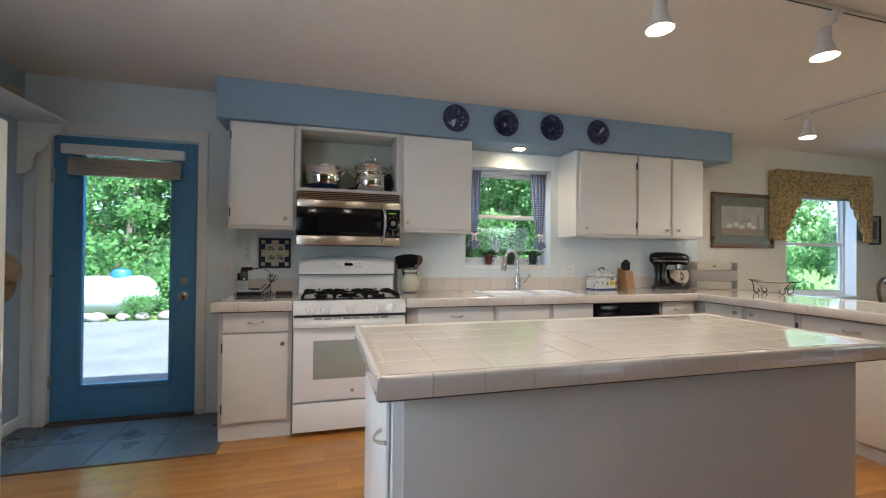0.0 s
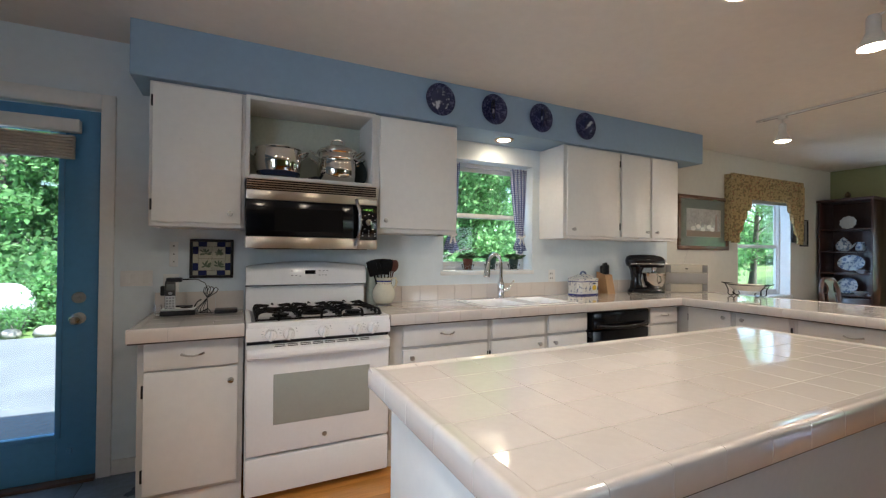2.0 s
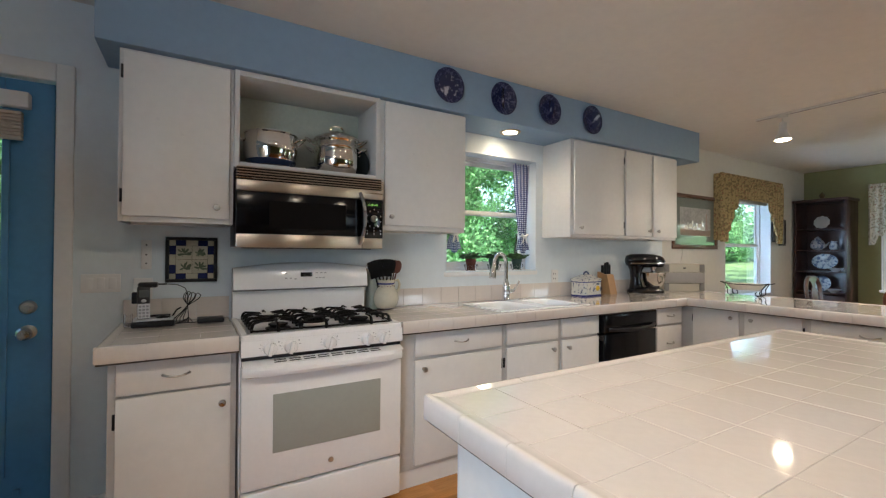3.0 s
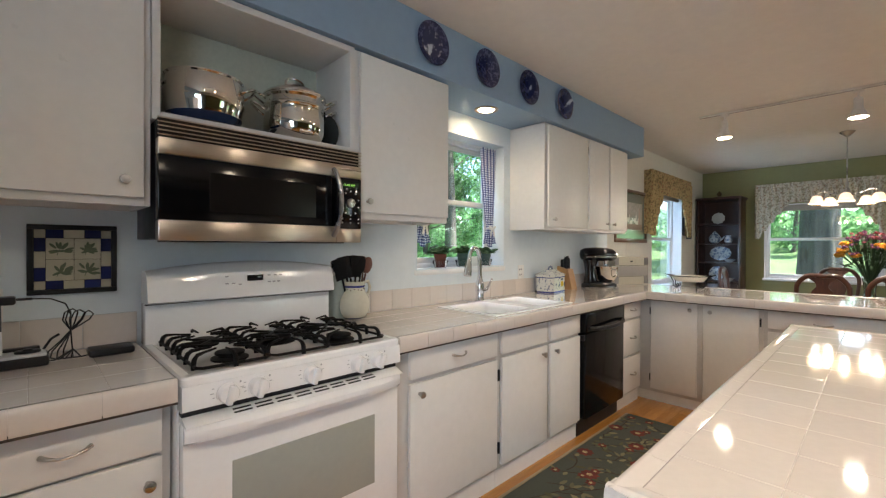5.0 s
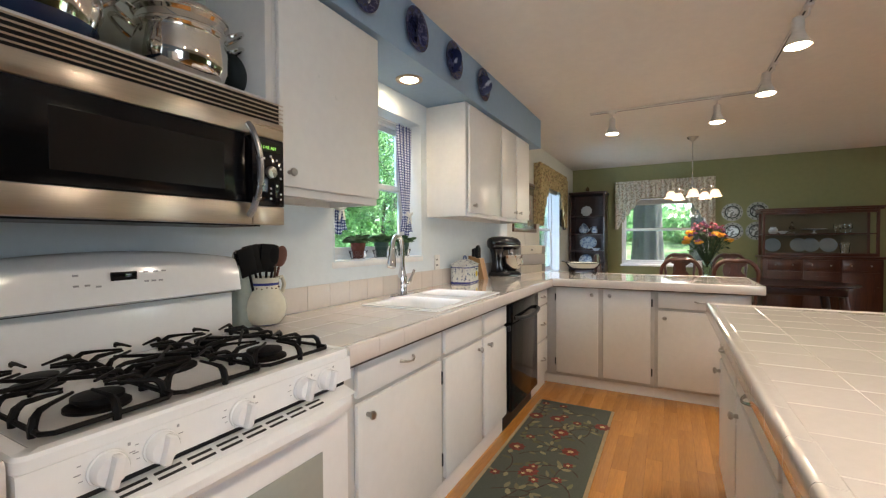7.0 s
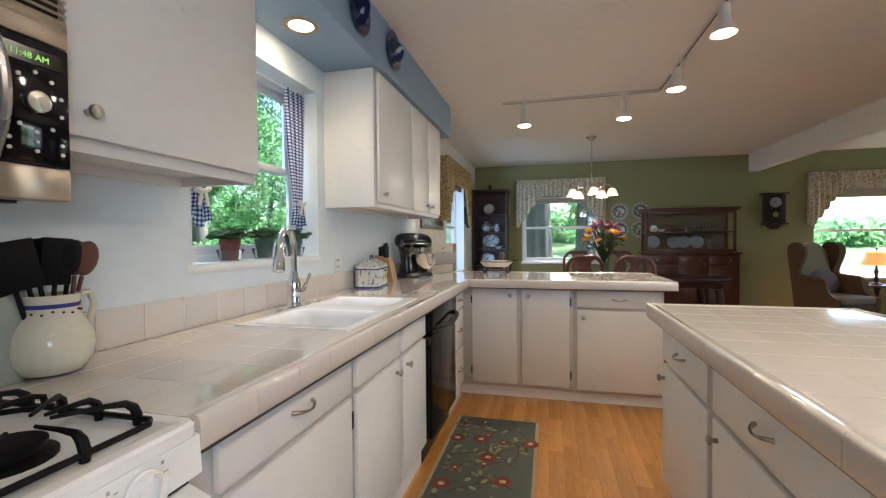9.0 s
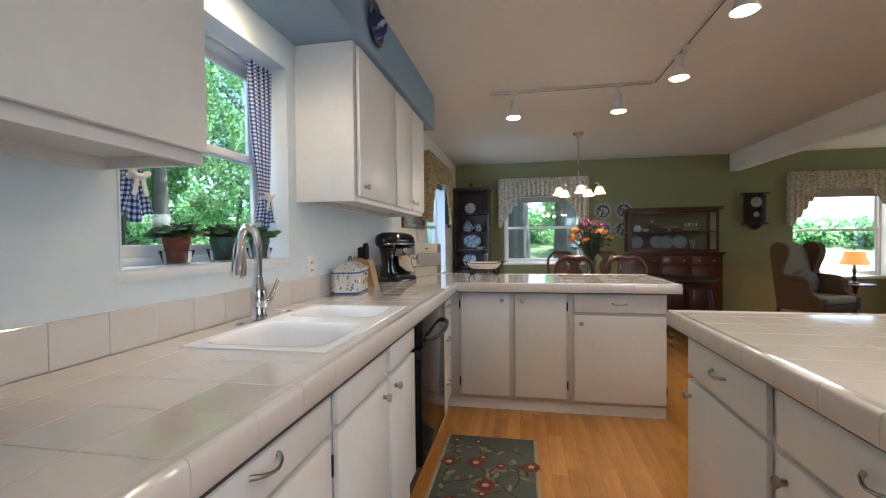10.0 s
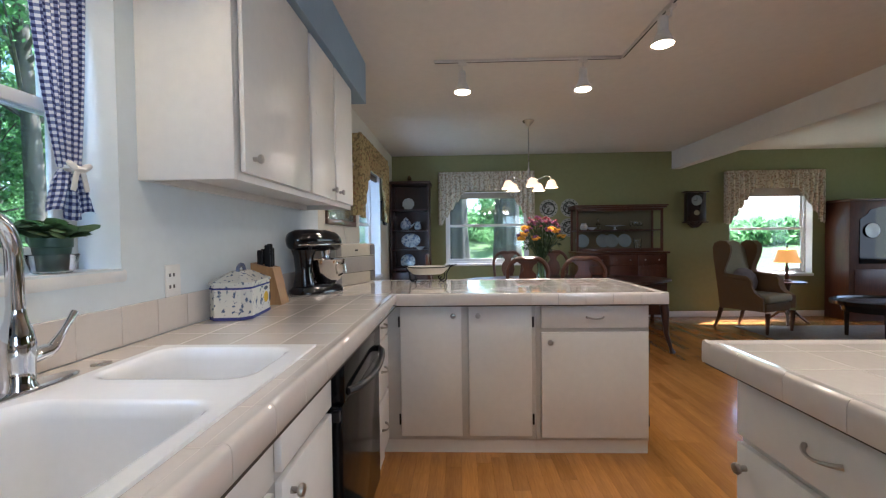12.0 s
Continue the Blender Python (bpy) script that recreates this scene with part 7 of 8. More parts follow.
for nm, (sh, mt, r0, cnt) in fl.items():
    for q in range(cnt):
        a, e = rn.uniform(0, 6.28), rn.uniform(0.15, 1.35)
        R = rn.uniform(0.20, 0.27) if nm != "orange_rose" else 0.22
        if nm == "orange_rose":
            e = rn.uniform(0.05, 0.75)
            a = math.pi + rn.uniform(-1.7, 1.7)
        p0 = Vector((vx + R * math.cos(a) * math.cos(e), vy + R * 1.05 * math.sin(a) * math.cos(e), 1.17 + R * 1.15 * math.sin(e)))
        for pet in range(9 if nm == "orange_rose" else 6):
            b2 = pet * 2.4
            d2 = r0 * (0.25 + 0.06 * pet)
            off = Vector((math.cos(b2) * d2, math.sin(b2) * d2, 0.25 * r0 * math.cos(pet)))
            mm2 = Matrix.Translation(p0 + off) @ Euler((rn.uniform(-0.7, 0.7), rn.uniform(-0.7, 0.7), b2)).to_matrix().to_4x4()
            sh.ball((0, 0, 0), (r0 * 0.62, r0 * 0.5, r0 * 0.22), m=mm2, n=7)
        st.tube([(vx, vy, 0.90), (vx + (p0.x - vx) * 0.4, vy + (p0.y - vy) * 0.4, 1.08), p0], 0.003, 4)
for q in range(150):
    a, e = rn.uniform(0, 6.28), rn.uniform(-0.35, 1.3)
    R = rn.uniform(0.10, 0.27)
    p0 = Vector((vx + R * math.cos(a) * math.cos(e), vy + R * math.sin(a) * math.cos(e), 1.13 + R * 1.1 * math.sin(e)))
    mm2 = Matrix.Translation(p0) @ Euler((rn.uniform(-1, 1), rn.uniform(-1, 1), a)).to_matrix().to_4x4()
    st.loft([[(-0.035, 0, 0)] * 1 + [(0, -0.014, 0.003), (0.035, 0, -0.004), (0, 0.014, 0.003)]], caps=(True, False), m=mm2)
part("foliage", st, mat("bouquet_green", (0.03, 0.06, 0.018), 0.6, island=0.4), v)
for nm, (sh, mt, r0, cnt) in fl.items():
    part(nm, sh, mt, v, kind="stuff")

# wing chair
w = thing("wing_chair", "olive-brown upholstered wing armchair with dark turned legs and a throw pillow", "armchair", (0, 0, 0))
M_UPH = mat("olive_brown_upholstery", (0.13, 0.075, 0.035), 0.85, var=0.12, scale=12, bump=0.4, bscale=200)
M_UPHL = mat("sage_seat_cloth", (0.25, 0.215, 0.14), 0.85, var=0.1, scale=12, bump=0.4, bscale=200)
part("seat_base", Shape().box((-0.30, -0.232, 0.27), (0.345, 0.232, 0.38), 0.03), M_UPH, w)
part("seat_cushion", Shape().box((-0.24, -0.225, 0.381), (0.375, 0.225, 0.475), 0.035, seg=3), M_UPHL, w)
bk = [(-0.24, 0.38), (-0.24, 0.80), (-0.21, 1.03), (-0.11, 1.12), (0, 1.15), (0.11, 1.12), (0.21, 1.03), (0.24, 0.80), (0.24, 0.38)]
part("backrest", Shape().loft([[(x0 - 0.16 * (z - 0.38), y * k, z) for y, z in bk] for x0, k in ((-0.34, 0.97), (-0.32, 1.0), (-0.25, 1.0), (-0.22, 0.95))]), M_UPHL, w)
for sy in (-1, 1):
    prof = [(-0.32, 0.28), (-0.36, 0.55), (-0.43, 0.95), (-0.44, 1.06), (-0.41, 1.12), (-0.33, 1.15), (-0.23, 1.14), (-0.17, 1.09), (-0.155, 1.02), (-0.18, 0.93), (-0.225, 0.84), (-0.25, 0.77), (-0.24, 0.72), (-0.18, 0.695), (0.06, 0.68), (0.13, 0.67), (0.16, 0.63), (0.16, 0.58), (0.19, 0.52), (0.26, 0.475), (0.32, 0.45), (0.32, 0.29)]
    part("wing_arm", Shape().loft([[(x + 0.01 * k, sy * (0.235 + 0.022 * k), z) for x, z in prof] for k in (0, 1, 2, 3)]), M_UPH, w)
    part("arm_roll", Shape().tube([(-0.24, sy * 0.272, 0.70), (-0.10, sy * 0.275, 0.685), (0.08, sy * 0.28, 0.675), (0.13, sy * 0.28, 0.66)], [0.032, 0.034, 0.036, 0.026], 12), M_UPH, w)
    part("front_leg", Shape().tube([(0.29, sy * 0.27, 0.27), (0.29, sy * 0.27, 0.2), (0.28, sy * 0.265, 0.0)], [0.03, 0.026, 0.016], 8), M_MAHOG, w)
    part("back_leg", Shape().tube([(-0.27, sy * 0.25, 0.27), (-0.31, sy * 0.26, 0.1), (-0.35, sy * 0.27, 0.0)], [0.028, 0.022, 0.016], 8), M_MAHOG, w)
for q in w.children:
    if "leg" not in q.name:
        q.data.transform(Matrix.Diagonal((0.80, 1.16, 1, 1)))
WM = pose(6.45, 0.95, 0, 0, 0, 207)
w.matrix_basis = WM
solid("throw_pillow", Shape().ball((0, 0, 0), (0.20, 0.06, 0.17), m=WM @ pose(-0.15, 0.05, 0.62, -12, 10, 75)), mat("lilac_grey_cloth", (0.20, 0.17, 0.18), 0.9, var=0.2, scale=25), "lilac-grey throw pillow on the wing armchair", "pillow")

# tripod table and lamp
c = thing("side_table", "small round dark tripod side table beside the wing chair", "side table", (6.80, 0.28, 0))
part("tabletop", Shape().lathe([(0.17, 0.555), (0.205, 0.56), (0.21, 0.575), (0.20, 0.578), (0.19, 0.572)], at=(6.80, 0.28, 0), n=36), M_MAHOG, c)
part("column", Shape().lathe([(0.02, 0.12), (0.032, 0.16), (0.02, 0.22), (0.035, 0.30), (0.018, 0.40), (0.03, 0.50), (0.05, 0.555)], at=(6.80, 0.28, 0), n=16), M_MAHOG, c)
for k in range(3):
    a = 2.1 * k + 0.4
    part("leg", Shape().tube([(6.80 + r0 * math.cos(a), 0.28 + r0 * math.sin(a), z) for r0, z in ((0.01, 0.17), (0.10, 0.15), (0.20, 0.06), (0.25, 0.015), (0.27, 0.012))], [0.022, 0.018, 0.014, 0.014, 0.012], 8), M_MAHOG, c)
c = thing("table_lamp", "lit table lamp with an orange-gold bell shade and dark turned base", "lamp", (6.80, 0.29, 0.578))
part("lamp_base", Shape().lathe([(0.065, 0.0), (0.06, 0.015), (0.02, 0.03), (0.03, 0.07), (0.014, 0.12), (0.024, 0.17), (0.012, 0.22), (0.008, 0.36)], at=(6.80, 0.29, 0.579), n=20), mat("dark_bronze", (0.06, 0.045, 0.035), 0.35, 0.7), c)
part("shade", Shape().lathe([(0.155, 0.26), (0.135, 0.31), (0.115, 0.36), (0.10, 0.43), (0.098, 0.43), (0.113, 0.36), (0.152, 0.262)], at=(6.80, 0.29, 0.579), n=32, caps=(False, False)), glow("amber_shade_glow", (1.0, 0.46, 0.13), 0.15), c, "amber fabric shade")
part("finial", Shape().lathe([(0.003, 0.40), (0.004, 0.45), (0.012, 0.47), (0.004, 0.49)], at=(6.80, 0.29, 0.579), n=12), mat("dark_bronze", (0.06, 0.045, 0.035), 0.35, 0.7), c)

# coffee table
c = thing("coffee_table", "low oval black-brown tray-top coffee table", "coffee table", (5.83, -0.20, 0))
el = lambda a, b, z: [(5.83 + a * math.cos(t2), -0.20 + b * math.sin(t2), z) for t2 in [q * math.pi / 24 for q in range(48)]]
M_EBONY = wood("ebonized_wood", (0.02, 0.013, 0.010), 0.18, axis=1)
part("tray_top", Shape().loft([el(0.40, 0.61, 0.40), el(0.44, 0.65, 0.41), el(0.45, 0.66, 0.455), el(0.44, 0.65, 0.457), el(0.43, 0.64, 0.435), el(0.40, 0.61, 0.43)]), M_EBONY, c)
part("apron", Shape().loft([el(0.34, 0.54, 0.33), el(0.36, 0.56, 0.399)]), M_EBONY, c)
for sx in (-1, 1):
    for y in (0.14, -0.54):
        part("leg", Shape().tube([(5.83 + sx * 0.24, y, 0.33), (5.83 + sx * 0.24, y, 0.0)], [0.036, 0.024], 4), M_EBONY, c)

# secretary
c = thing("secretary_cabinet", "tall reddish wood secretary cabinet with an arched dark door", "cabinet", (7.1, -1.1, 0))
part("body", Shape().box((6.93, -1.62, 0.0), (7.325, -0.65, 1.67), 0.006), M_CHERRY, c)
part("cornice", Shape().box((6.90, -1.65, 1.671), (7.325, -0.62, 1.70), 0.008), M_CHERRY, c)
arch = [(-1.50, 0.80), (-0.78, 0.80), (-0.78, 1.42), (-0.86, 1.47), (-0.92, 1.55), (-1.14, 1.60), (-1.36, 1.55), (-1.42, 1.47), (-1.50, 1.42)]
part("arched_door", Shape().prism(arch, 6.918, 6.929, 0), M_BLACKGLOSS, c)
part("lower_door", Shape().box((6.918, -1.55, 0.10), (6.929, -0.72, 0.72), 0.004), M_CHERRY, c)
platter("china_plate", "round pale china plate on the dark cabinet door", 6.915, -0.93, 1.26, 0.10, 1, 0, M_CHINAW, lean=88)

# rugs
solid("area_rug", Shape().box((4.9, -2.0, 0.0005), (6.62, 1.10, 0.009), 0.003), mat("grey_blue_carpet", (0.17, 0.18, 0.19), 0.95, var=0.2, scale=10, bump=0.8, bscale=250), "pale grey-blue area rug under the coffee table", "rug")

rg = thing("runner_rug", "grey-green runner rug with red flowers and a tan border", "rug", (2.0, 4.85, 0))
RX0, RX1, RY0, RY1 = 0.95, 2.79, 4.585, 5.125
part("carpet", Shape().box((RX0, RY0 + 0.02, 0.0005), (RX1, RY1 - 0.02, 0.0095), 0.002), mat("grey_green_carpet", (0.060, 0.070, 0.055), 0.95, var=0.15, scale=14, bump=0.8, bscale=260), rg)
bd = Shape()
for p in ((RX0, RY0, RX1, RY0 + 0.0195), (RX0, RY1 - 0.0195, RX1, RY1)):
    bd.box((p[0], p[1], 0.0005), (p[2], p[3], 0.0085), 0.002)
part("border", bd, mat("tan_binding", (0.30, 0.22, 0.12), 0.95, var=0.1, bump=0.5, bscale=200), rg)
rn = random.Random(11)
vn, lf, lf2, rd, ct = Shape(), Shape(), Shape(), Shape(), Shape()
zt3 = 0.0100


def petal(sh, x, y, a, ln, wd, z):
    ca, sa = math.cos(a), math.sin(a)
    pts = [(0, 0), (ln * 0.35, wd), (ln * 0.75, wd * 0.8), (ln, 0), (ln * 0.75, -wd * 0.8), (ln * 0.35, -wd)]
    sh.bm.faces.new([sh.bm.verts.new((x + px * ca - py * sa, y + px * sa + py * ca, z)) for px, py in pts])


def vine(x, y, a, n, depth=0):
    pts = [(x, y)]
    turn = rn.uniform(-0.22, 0.22)
    for q in range(n):
        a += turn + rn.uniform(-0.12, 0.12)
        if y > RY1 - 0.06:
            a = -abs(a) * 0.6
        if y < RY0 + 0.06:
            a = abs(a) * 0.6
        x, y = x + 0.022 * math.cos(a), y + 0.022 * math.sin(a)
        if not (RX0 + 0.05 < x < RX1 - 0.05 and RY0 + 0.04 < y < RY1 - 0.04):
            break
        pts.append((x, y))
        if q % 3 == 2:
            petal(lf if rn.random() < 0.6 else lf2, x, y, a + rn.choice((-1, 1)) * rn.uniform(0.6, 1.1), rn.uniform(0.045, 0.075), rn.uniform(0.009, 0.015), zt3 + rn.uniform(0, 0.0006))
        if depth < 2 and q % 9 == 7:
            vine(x, y, a + rn.choice((-1, 1)) * 0.9, rn.randint(5, 9), depth + 1)
    for k in range(len(pts) - 1):
        (xa, ya), (xb, yb) = pts[k], pts[k + 1]
        dx, dy = xb - xa, yb - ya
        L = math.hypot(dx, dy)
        nx, ny = -dy / L * 0.0042, dx / L * 0.0042
        vn.quad((xa - nx, ya - ny, zt3 + 0.0001 * depth), (xb - nx, yb - ny, zt3 + 0.0001 * depth), (xb + nx, yb + ny, zt3 + 0.0001 * depth), (xa + nx, ya + ny, zt3 + 0.0001 * depth))
    if len(pts) > (4 if depth == 0 else 7) and (depth == 0 or rn.random() < 0.45):
        x, y = pts[-1]
        big = depth == 0 and rn.random() < 0.6
        r0 = 0.054 if big else 0.032
        for k in range(9 if big else 6):
            petal(rd, x, y, 2 * math.pi * k / (9 if big else 6) + 0.2, r0, r0 * 0.33, zt3 + 0.0008 + 0.00003 * k)
        for k in range(5):
            petal(ct, x, y, 2 * math.pi * k / 5, r0 * 0.36, r0 * 0.15, zt3 + 0.0013 + 0.00003 * k)


for k in range(18):
    vine(RX0 + 0.06 + k * 0.098, RY0 + 0.09 + 0.34 * (k % 2) + rn.uniform(-0.03, 0.03), rn.uniform(-0.8, 0.8) + (0.5 if k % 2 == 0 else -0.5), rn.randint(13, 20))
for nm, sh, cc in (("vine", vn, (0.045, 0.028, 0.02)), ("green_leaf_motif", lf2, (0.10, 0.10, 0.05)), ("cream_leaf_motif", lf, (0.17, 0.155, 0.085)), ("red_flower_motif", rd, (0.14, 0.022, 0.014)), ("flower_centre_motif", ct, (0.42, 0.30, 0.16))):
    part(nm, sh, mat("rug_" + nm, cc, 0.95, island=0.3, bump=0.4, bscale=250), rg, smooth=False, kind="stuff")

# ---- outdoors ----
M_GRASS = mat("mown_grass", (0.10, 0.17, 0.045), 0.95, var=0.4, scale=1.2, bump=1.0, bscale=60)
M_GRAVEL = mat("worn_grey_asphalt", (0.10, 0.11, 0.12), 0.9, var=0.2, scale=2, bump=0.6, bscale=40)
gsh = Shape()
bmesh.ops.create_grid(gsh.bm, x_segments=90, y_segments=90, size=300)
for vv in gsh.bm.verts:
    d0 = max(abs(vv.co.x - 3), abs(vv.co.y - 1))
    vv.co.z = -0.22 + (0.0 if d0 < 20 else min(14, (d0 - 20) * 0.07) + 0.5 * noise.noise(vv.co * 0.05))
struct("ground", gsh, M_GRASS)
struct("pavement", Shape().box((-6.0, YN + TH + 0.02, -0.30), (4.0, 11.9, -0.16), 0.01), M_GRAVEL)
struct("foundation", wall_with(XW - TH + 0.01, XE + TH - 0.01, 0, YN + 0.01, YN + TH - 0.01, [], 0.001), M_GRAVEL)


def leaf_cloud(centres, per, leaf, seed, spread=None, flat=0.75):
    """Many small leaves gathered in clumps, as one mesh."""
    rs = np.random.RandomState(seed)
    n = len(centres) * per
    c = np.repeat(np.array([q[:3] for q in centres]), per, axis=0)
    r = np.repeat(np.array([q[3] for q in centres]), per)
    d = rs.normal(size=(n, 3))
    d /= np.linalg.norm(d, axis=1)[:, None]
    d[:, 2] *= flat
    p = c + d * (r * rs.uniform(0.35, 1.05, n))[:, None]
    a = rs.normal(size=(n, 3))
    a /= np.linalg.norm(a, axis=1)[:, None]
    b = np.cross(a, rs.normal(size=(n, 3)))
    b /= np.linalg.norm(b, axis=1)[:, None]
    s = leaf * rs.uniform(0.6, 1.3, n)[:, None]
    quad = np.stack([p - a * s, p - b * s * 0.55, p + a * s, p + b * s * 0.55], axis=1).reshape(-1, 3)
    me = bpy.data.meshes.new("crown")
    me.vertices.add(4 * n)
    me.vertices.foreach_set("co", quad.astype(np.float32).ravel())
    me.loops.add(4 * n)
    me.loops.foreach_set("vertex_index", np.arange(4 * n, dtype=np.int32))
    me.polygons.add(n)
    me.polygons.foreach_set("loop_start", np.arange(0, 4 * n, 4, dtype=np.int32))
    me.polygons.foreach_set("loop_total", np.full(n, 4, dtype=np.int32))
    me.update()
    return me


def tree(label, height, r0, seed, crown_lo=0.3, per=330, clumps=46, leaf=0.075, width=0.30):
    rn = random.Random(seed)
    t = thing("tree", label, "tree", (0, 0, 0), group="trees round the house")
    sh = Shape()
    pts, rs = [], []
    for k in range(9):
        f = k / 8
        pts.append((0.25 * math.sin(f * 3 + seed), 0.2 * math.sin(f * 2.3 + seed * 2), height * 0.85 * f))
        rs.append(r0 * (1.25 if k == 0 else 1 - 0.82 * f))
    sh.tube(pts, rs, 12)
    cs = []
    for k in range(clumps):
        f = crown_lo + (1 - crown_lo) * (k + rn.random()) / clumps
        R = height * width * (1 - ((f - 0.55) / 0.62) ** 2) ** 0.5 if abs(f - 0.55) < 0.6 else 0.4
        a = rn.uniform(0, 6.283)
        rr = R * rn.uniform(0.25, 1.0)
        cs.append((rr * math.cos(a), rr * math.sin(a), height * f, height * rn.uniform(0.055, 0.105)))
        if k % 2 == 0:
            b0 = Vector((pts[4][0] * f, pts[4][1] * f, height * f * 0.80))
            sh.tube([b0, b0.lerp(Vector(cs[-1][:3]), 0.5) + Vector((0, 0, 0.1)), cs[-1][:3]], [r0 * 0.28 * (1.1 - f * 0.7), r0 * 0.14, 0.012], 5)
    part("trunk", sh, M_BARK, t)
    me = leaf_cloud(cs, per, leaf, seed)
    me.materials.append(M_LEAF)
    o = new("crown", me)
    o.parent = t
    return t


rt = random.Random(21)
protos = [tree("leafy green broadleaf tree with a grey-brown trunk at the wood's edge", 9.5, 0.17, 2, 0.16), tree("leafy green tree with low branches at the wood's edge", 8.0, 0.13, 5, 0.05, width=0.33), tree("tall leafy green tree with a bare lower trunk", 12.5, 0.24, 8, 0.38)]
protos[0].matrix_basis = pose(-2.6, 17.5, -0.2)
protos[1].matrix_basis = pose(-0.2, 16.2, -0.2, 0, 0, 40)
protos[2].matrix_basis = pose(3.8, 15.5, -0.2)
spots = [(-5.5, 16.5, 1), (-4.0, 19.0, 0), (-1.2, 19.5, 2), (1.4, 17.5, 1), (2.6, 18.5, 0), (4.8, 13.5, 1), (6.6, 16.0, 0), (8.5, 17.5, 1), (6.0, 19.5, 2), (10.5, 15.0, 2), (12.5, 18.0, 1), (14.5, 14.5, 0), (-8.5, 19.0, 1),
         (33, 13, 1), (39, 8, 0), (40, 1.5, 1), (37, -3.5, 0), (26, -8.0, 1), (21, 14.0, 0), (30, 9.0, 2), (31, -4.0, 2), (33, 0.5, 1), (18, 17.5, 1),
         (-11, 16, 0), (-13, 12, 1), (-9.5, 25, 0), (-7.0, 22.5, 1), (-5.2, 27, 0), (-3.6, 21.5, 1), (-1.8, 26, 0), (0.4, 24.5, 1), (2.4, 28, 0), (4.2, 24, 1), (6.4, 26.5, 0), (9.5, 26, 1), (13.0, 25, 0), (17.0, 23, 1), (9.0, 21.5, 1), (2.0, 22.5, 0), (-3.0, 23.0, 2)]
for x, y, k in spots:
    copy_thing(protos[k], pose(x, y, -0.25, 0, 0, rt.uniform(0, 360)) @ Matrix.Scale(rt.uniform(0.85, 1.15) * (0.55 if x > 17 and y < 0 else 1), 4))

# two old trunks close to the east side
for i, (x, y, r0) in enumerate(((15.0, 4.87, 0.44), (13.0, 3.36, 0.36))):
    t = thing("old_tree", "massive old tree with a furrowed grey-brown trunk among boulders", "tree", (x, y, -0.22))
    sh = Shape()
    rings = []
    for k in range(14):
        z = -0.3 + k * 0.85
        rr = r0 * (1.0 + 0.55 * math.exp(-k * 1.1)) * (1 - 0.03 * k)
        rings.append([(x + 0.05 * k * (1 if i else -0.6) * 0.6 + rr * (1 + 0.06 * math.sin(q * 5 + k * 0.4) + 0.04 * math.sin(q * 11)) * math.cos(2 * math.pi * q / 40), y + rr * (1 + 0.06 * math.sin(q * 5 + k * 0.4) + 0.04 * math.sin(q * 11)) * math.sin(2 * math.pi * q / 40), z) for q in range(40)])
    sh.loft(rings)
    part("trunk", sh, M_BARK, t, angle=60)
    rn = random.Random(30 + i)
    cs = [(x - 12 * 0 + rn.uniform(-4, 4), y + rn.uniform(-4, 4), rn.uniform(6.5, 11), rn.uniform(0.8, 1.4)) for _ in range(26)]
    me = leaf_cloud([(c0[0] - x, c0[1] - y, c0[2] + 0.22, c0[3]) for c0 in cs], 150, 0.13, 40 + i)
    me.materials.append(M_LEAF)
    o = new("crown", me)
    o.parent = t


def shrub(label, seed, n=16, w=1.1, h=0.9):
    rn = random.Random(seed)
    t = thing("shrub", label, "shrub", (0, 0, 0), group="shrubs round the house")
    cs = [(rn.uniform(-w, w), rn.uniform(-w, w) * 0.7, rn.uniform(0.15, h), rn.uniform(0.25, 0.45)) for _ in range(n)]
    me = leaf_cloud(cs, 170, 0.055, seed)
    me.materials.append(M_LEAF)
    o = new("crown", me)
    o.parent = t
    part("stems", Shape().tube([(0, 0, -0.1), (0.1, 0, 0.4), (0.3, 0.1, 0.7)], 0.02, 5).tube([(0, 0, -0.1), (-0.2, 0.1, 0.5)], 0.02, 5), M_BARK, t)
    return t


s1 = shrub("low leafy green shrub at the edge of the yard", 51)
s1.matrix_basis = pose(-3.4, 13.6, -0.2)
for x, y, s0 in ((-3.55, 12.35, 0.5), (-5.9, 12.5, 0.35), (-1.9, 14.6, 1.5), (-0.6, 13.6, 1.1), (0.9, 14.5, 1.4), (2.3, 13.0, 1.2), (-5.3, 14.4, 1.7), (-7.0, 13.4, 1.5), (3.6, 12.2, 1.0), (5.4, 12.0, 1.3), (7.4, 13.2, 1.2), (9.2, 12.4, 1.4), (11.4, 12.2, 1.2), (24.5, 8.6, 1.2), (21.5, -0.6, 1.2), (18.5, -1.8, 1.6), (24.0, -3.0, 1.8), (16.0, 0.6, 0.9), (14.0, 12.0, 1.6)):
    copy_thing(s1, pose(x, y, -0.22, 0, 0, rt.uniform(0, 360)) @ Matrix.Scale(s0, 4))

# distant woods
cs = []
for k in range(560):
    a = math.radians(-75 + 255 * (k / 560) ** 0.75 + rt.uniform(-1, 1))
    R = rt.uniform(38, 50)
    cs.append((3 + R * math.cos(a), 3 + R * math.sin(a), rt.uniform(0.5, 1.8 if a < -0.3 else 13 if math.cos(a) < 0.75 else 4.0), rt.uniform(1.3, 2.0) if a < -0.3 else rt.uniform(1.6, 2.8)))
me = leaf_cloud(cs, 150, 0.30, 77)
me.materials.append(M_LEAF)
tagged(new("distant_woods", me), "far green leafy woods around the clearing", "woods", kind="stuff")

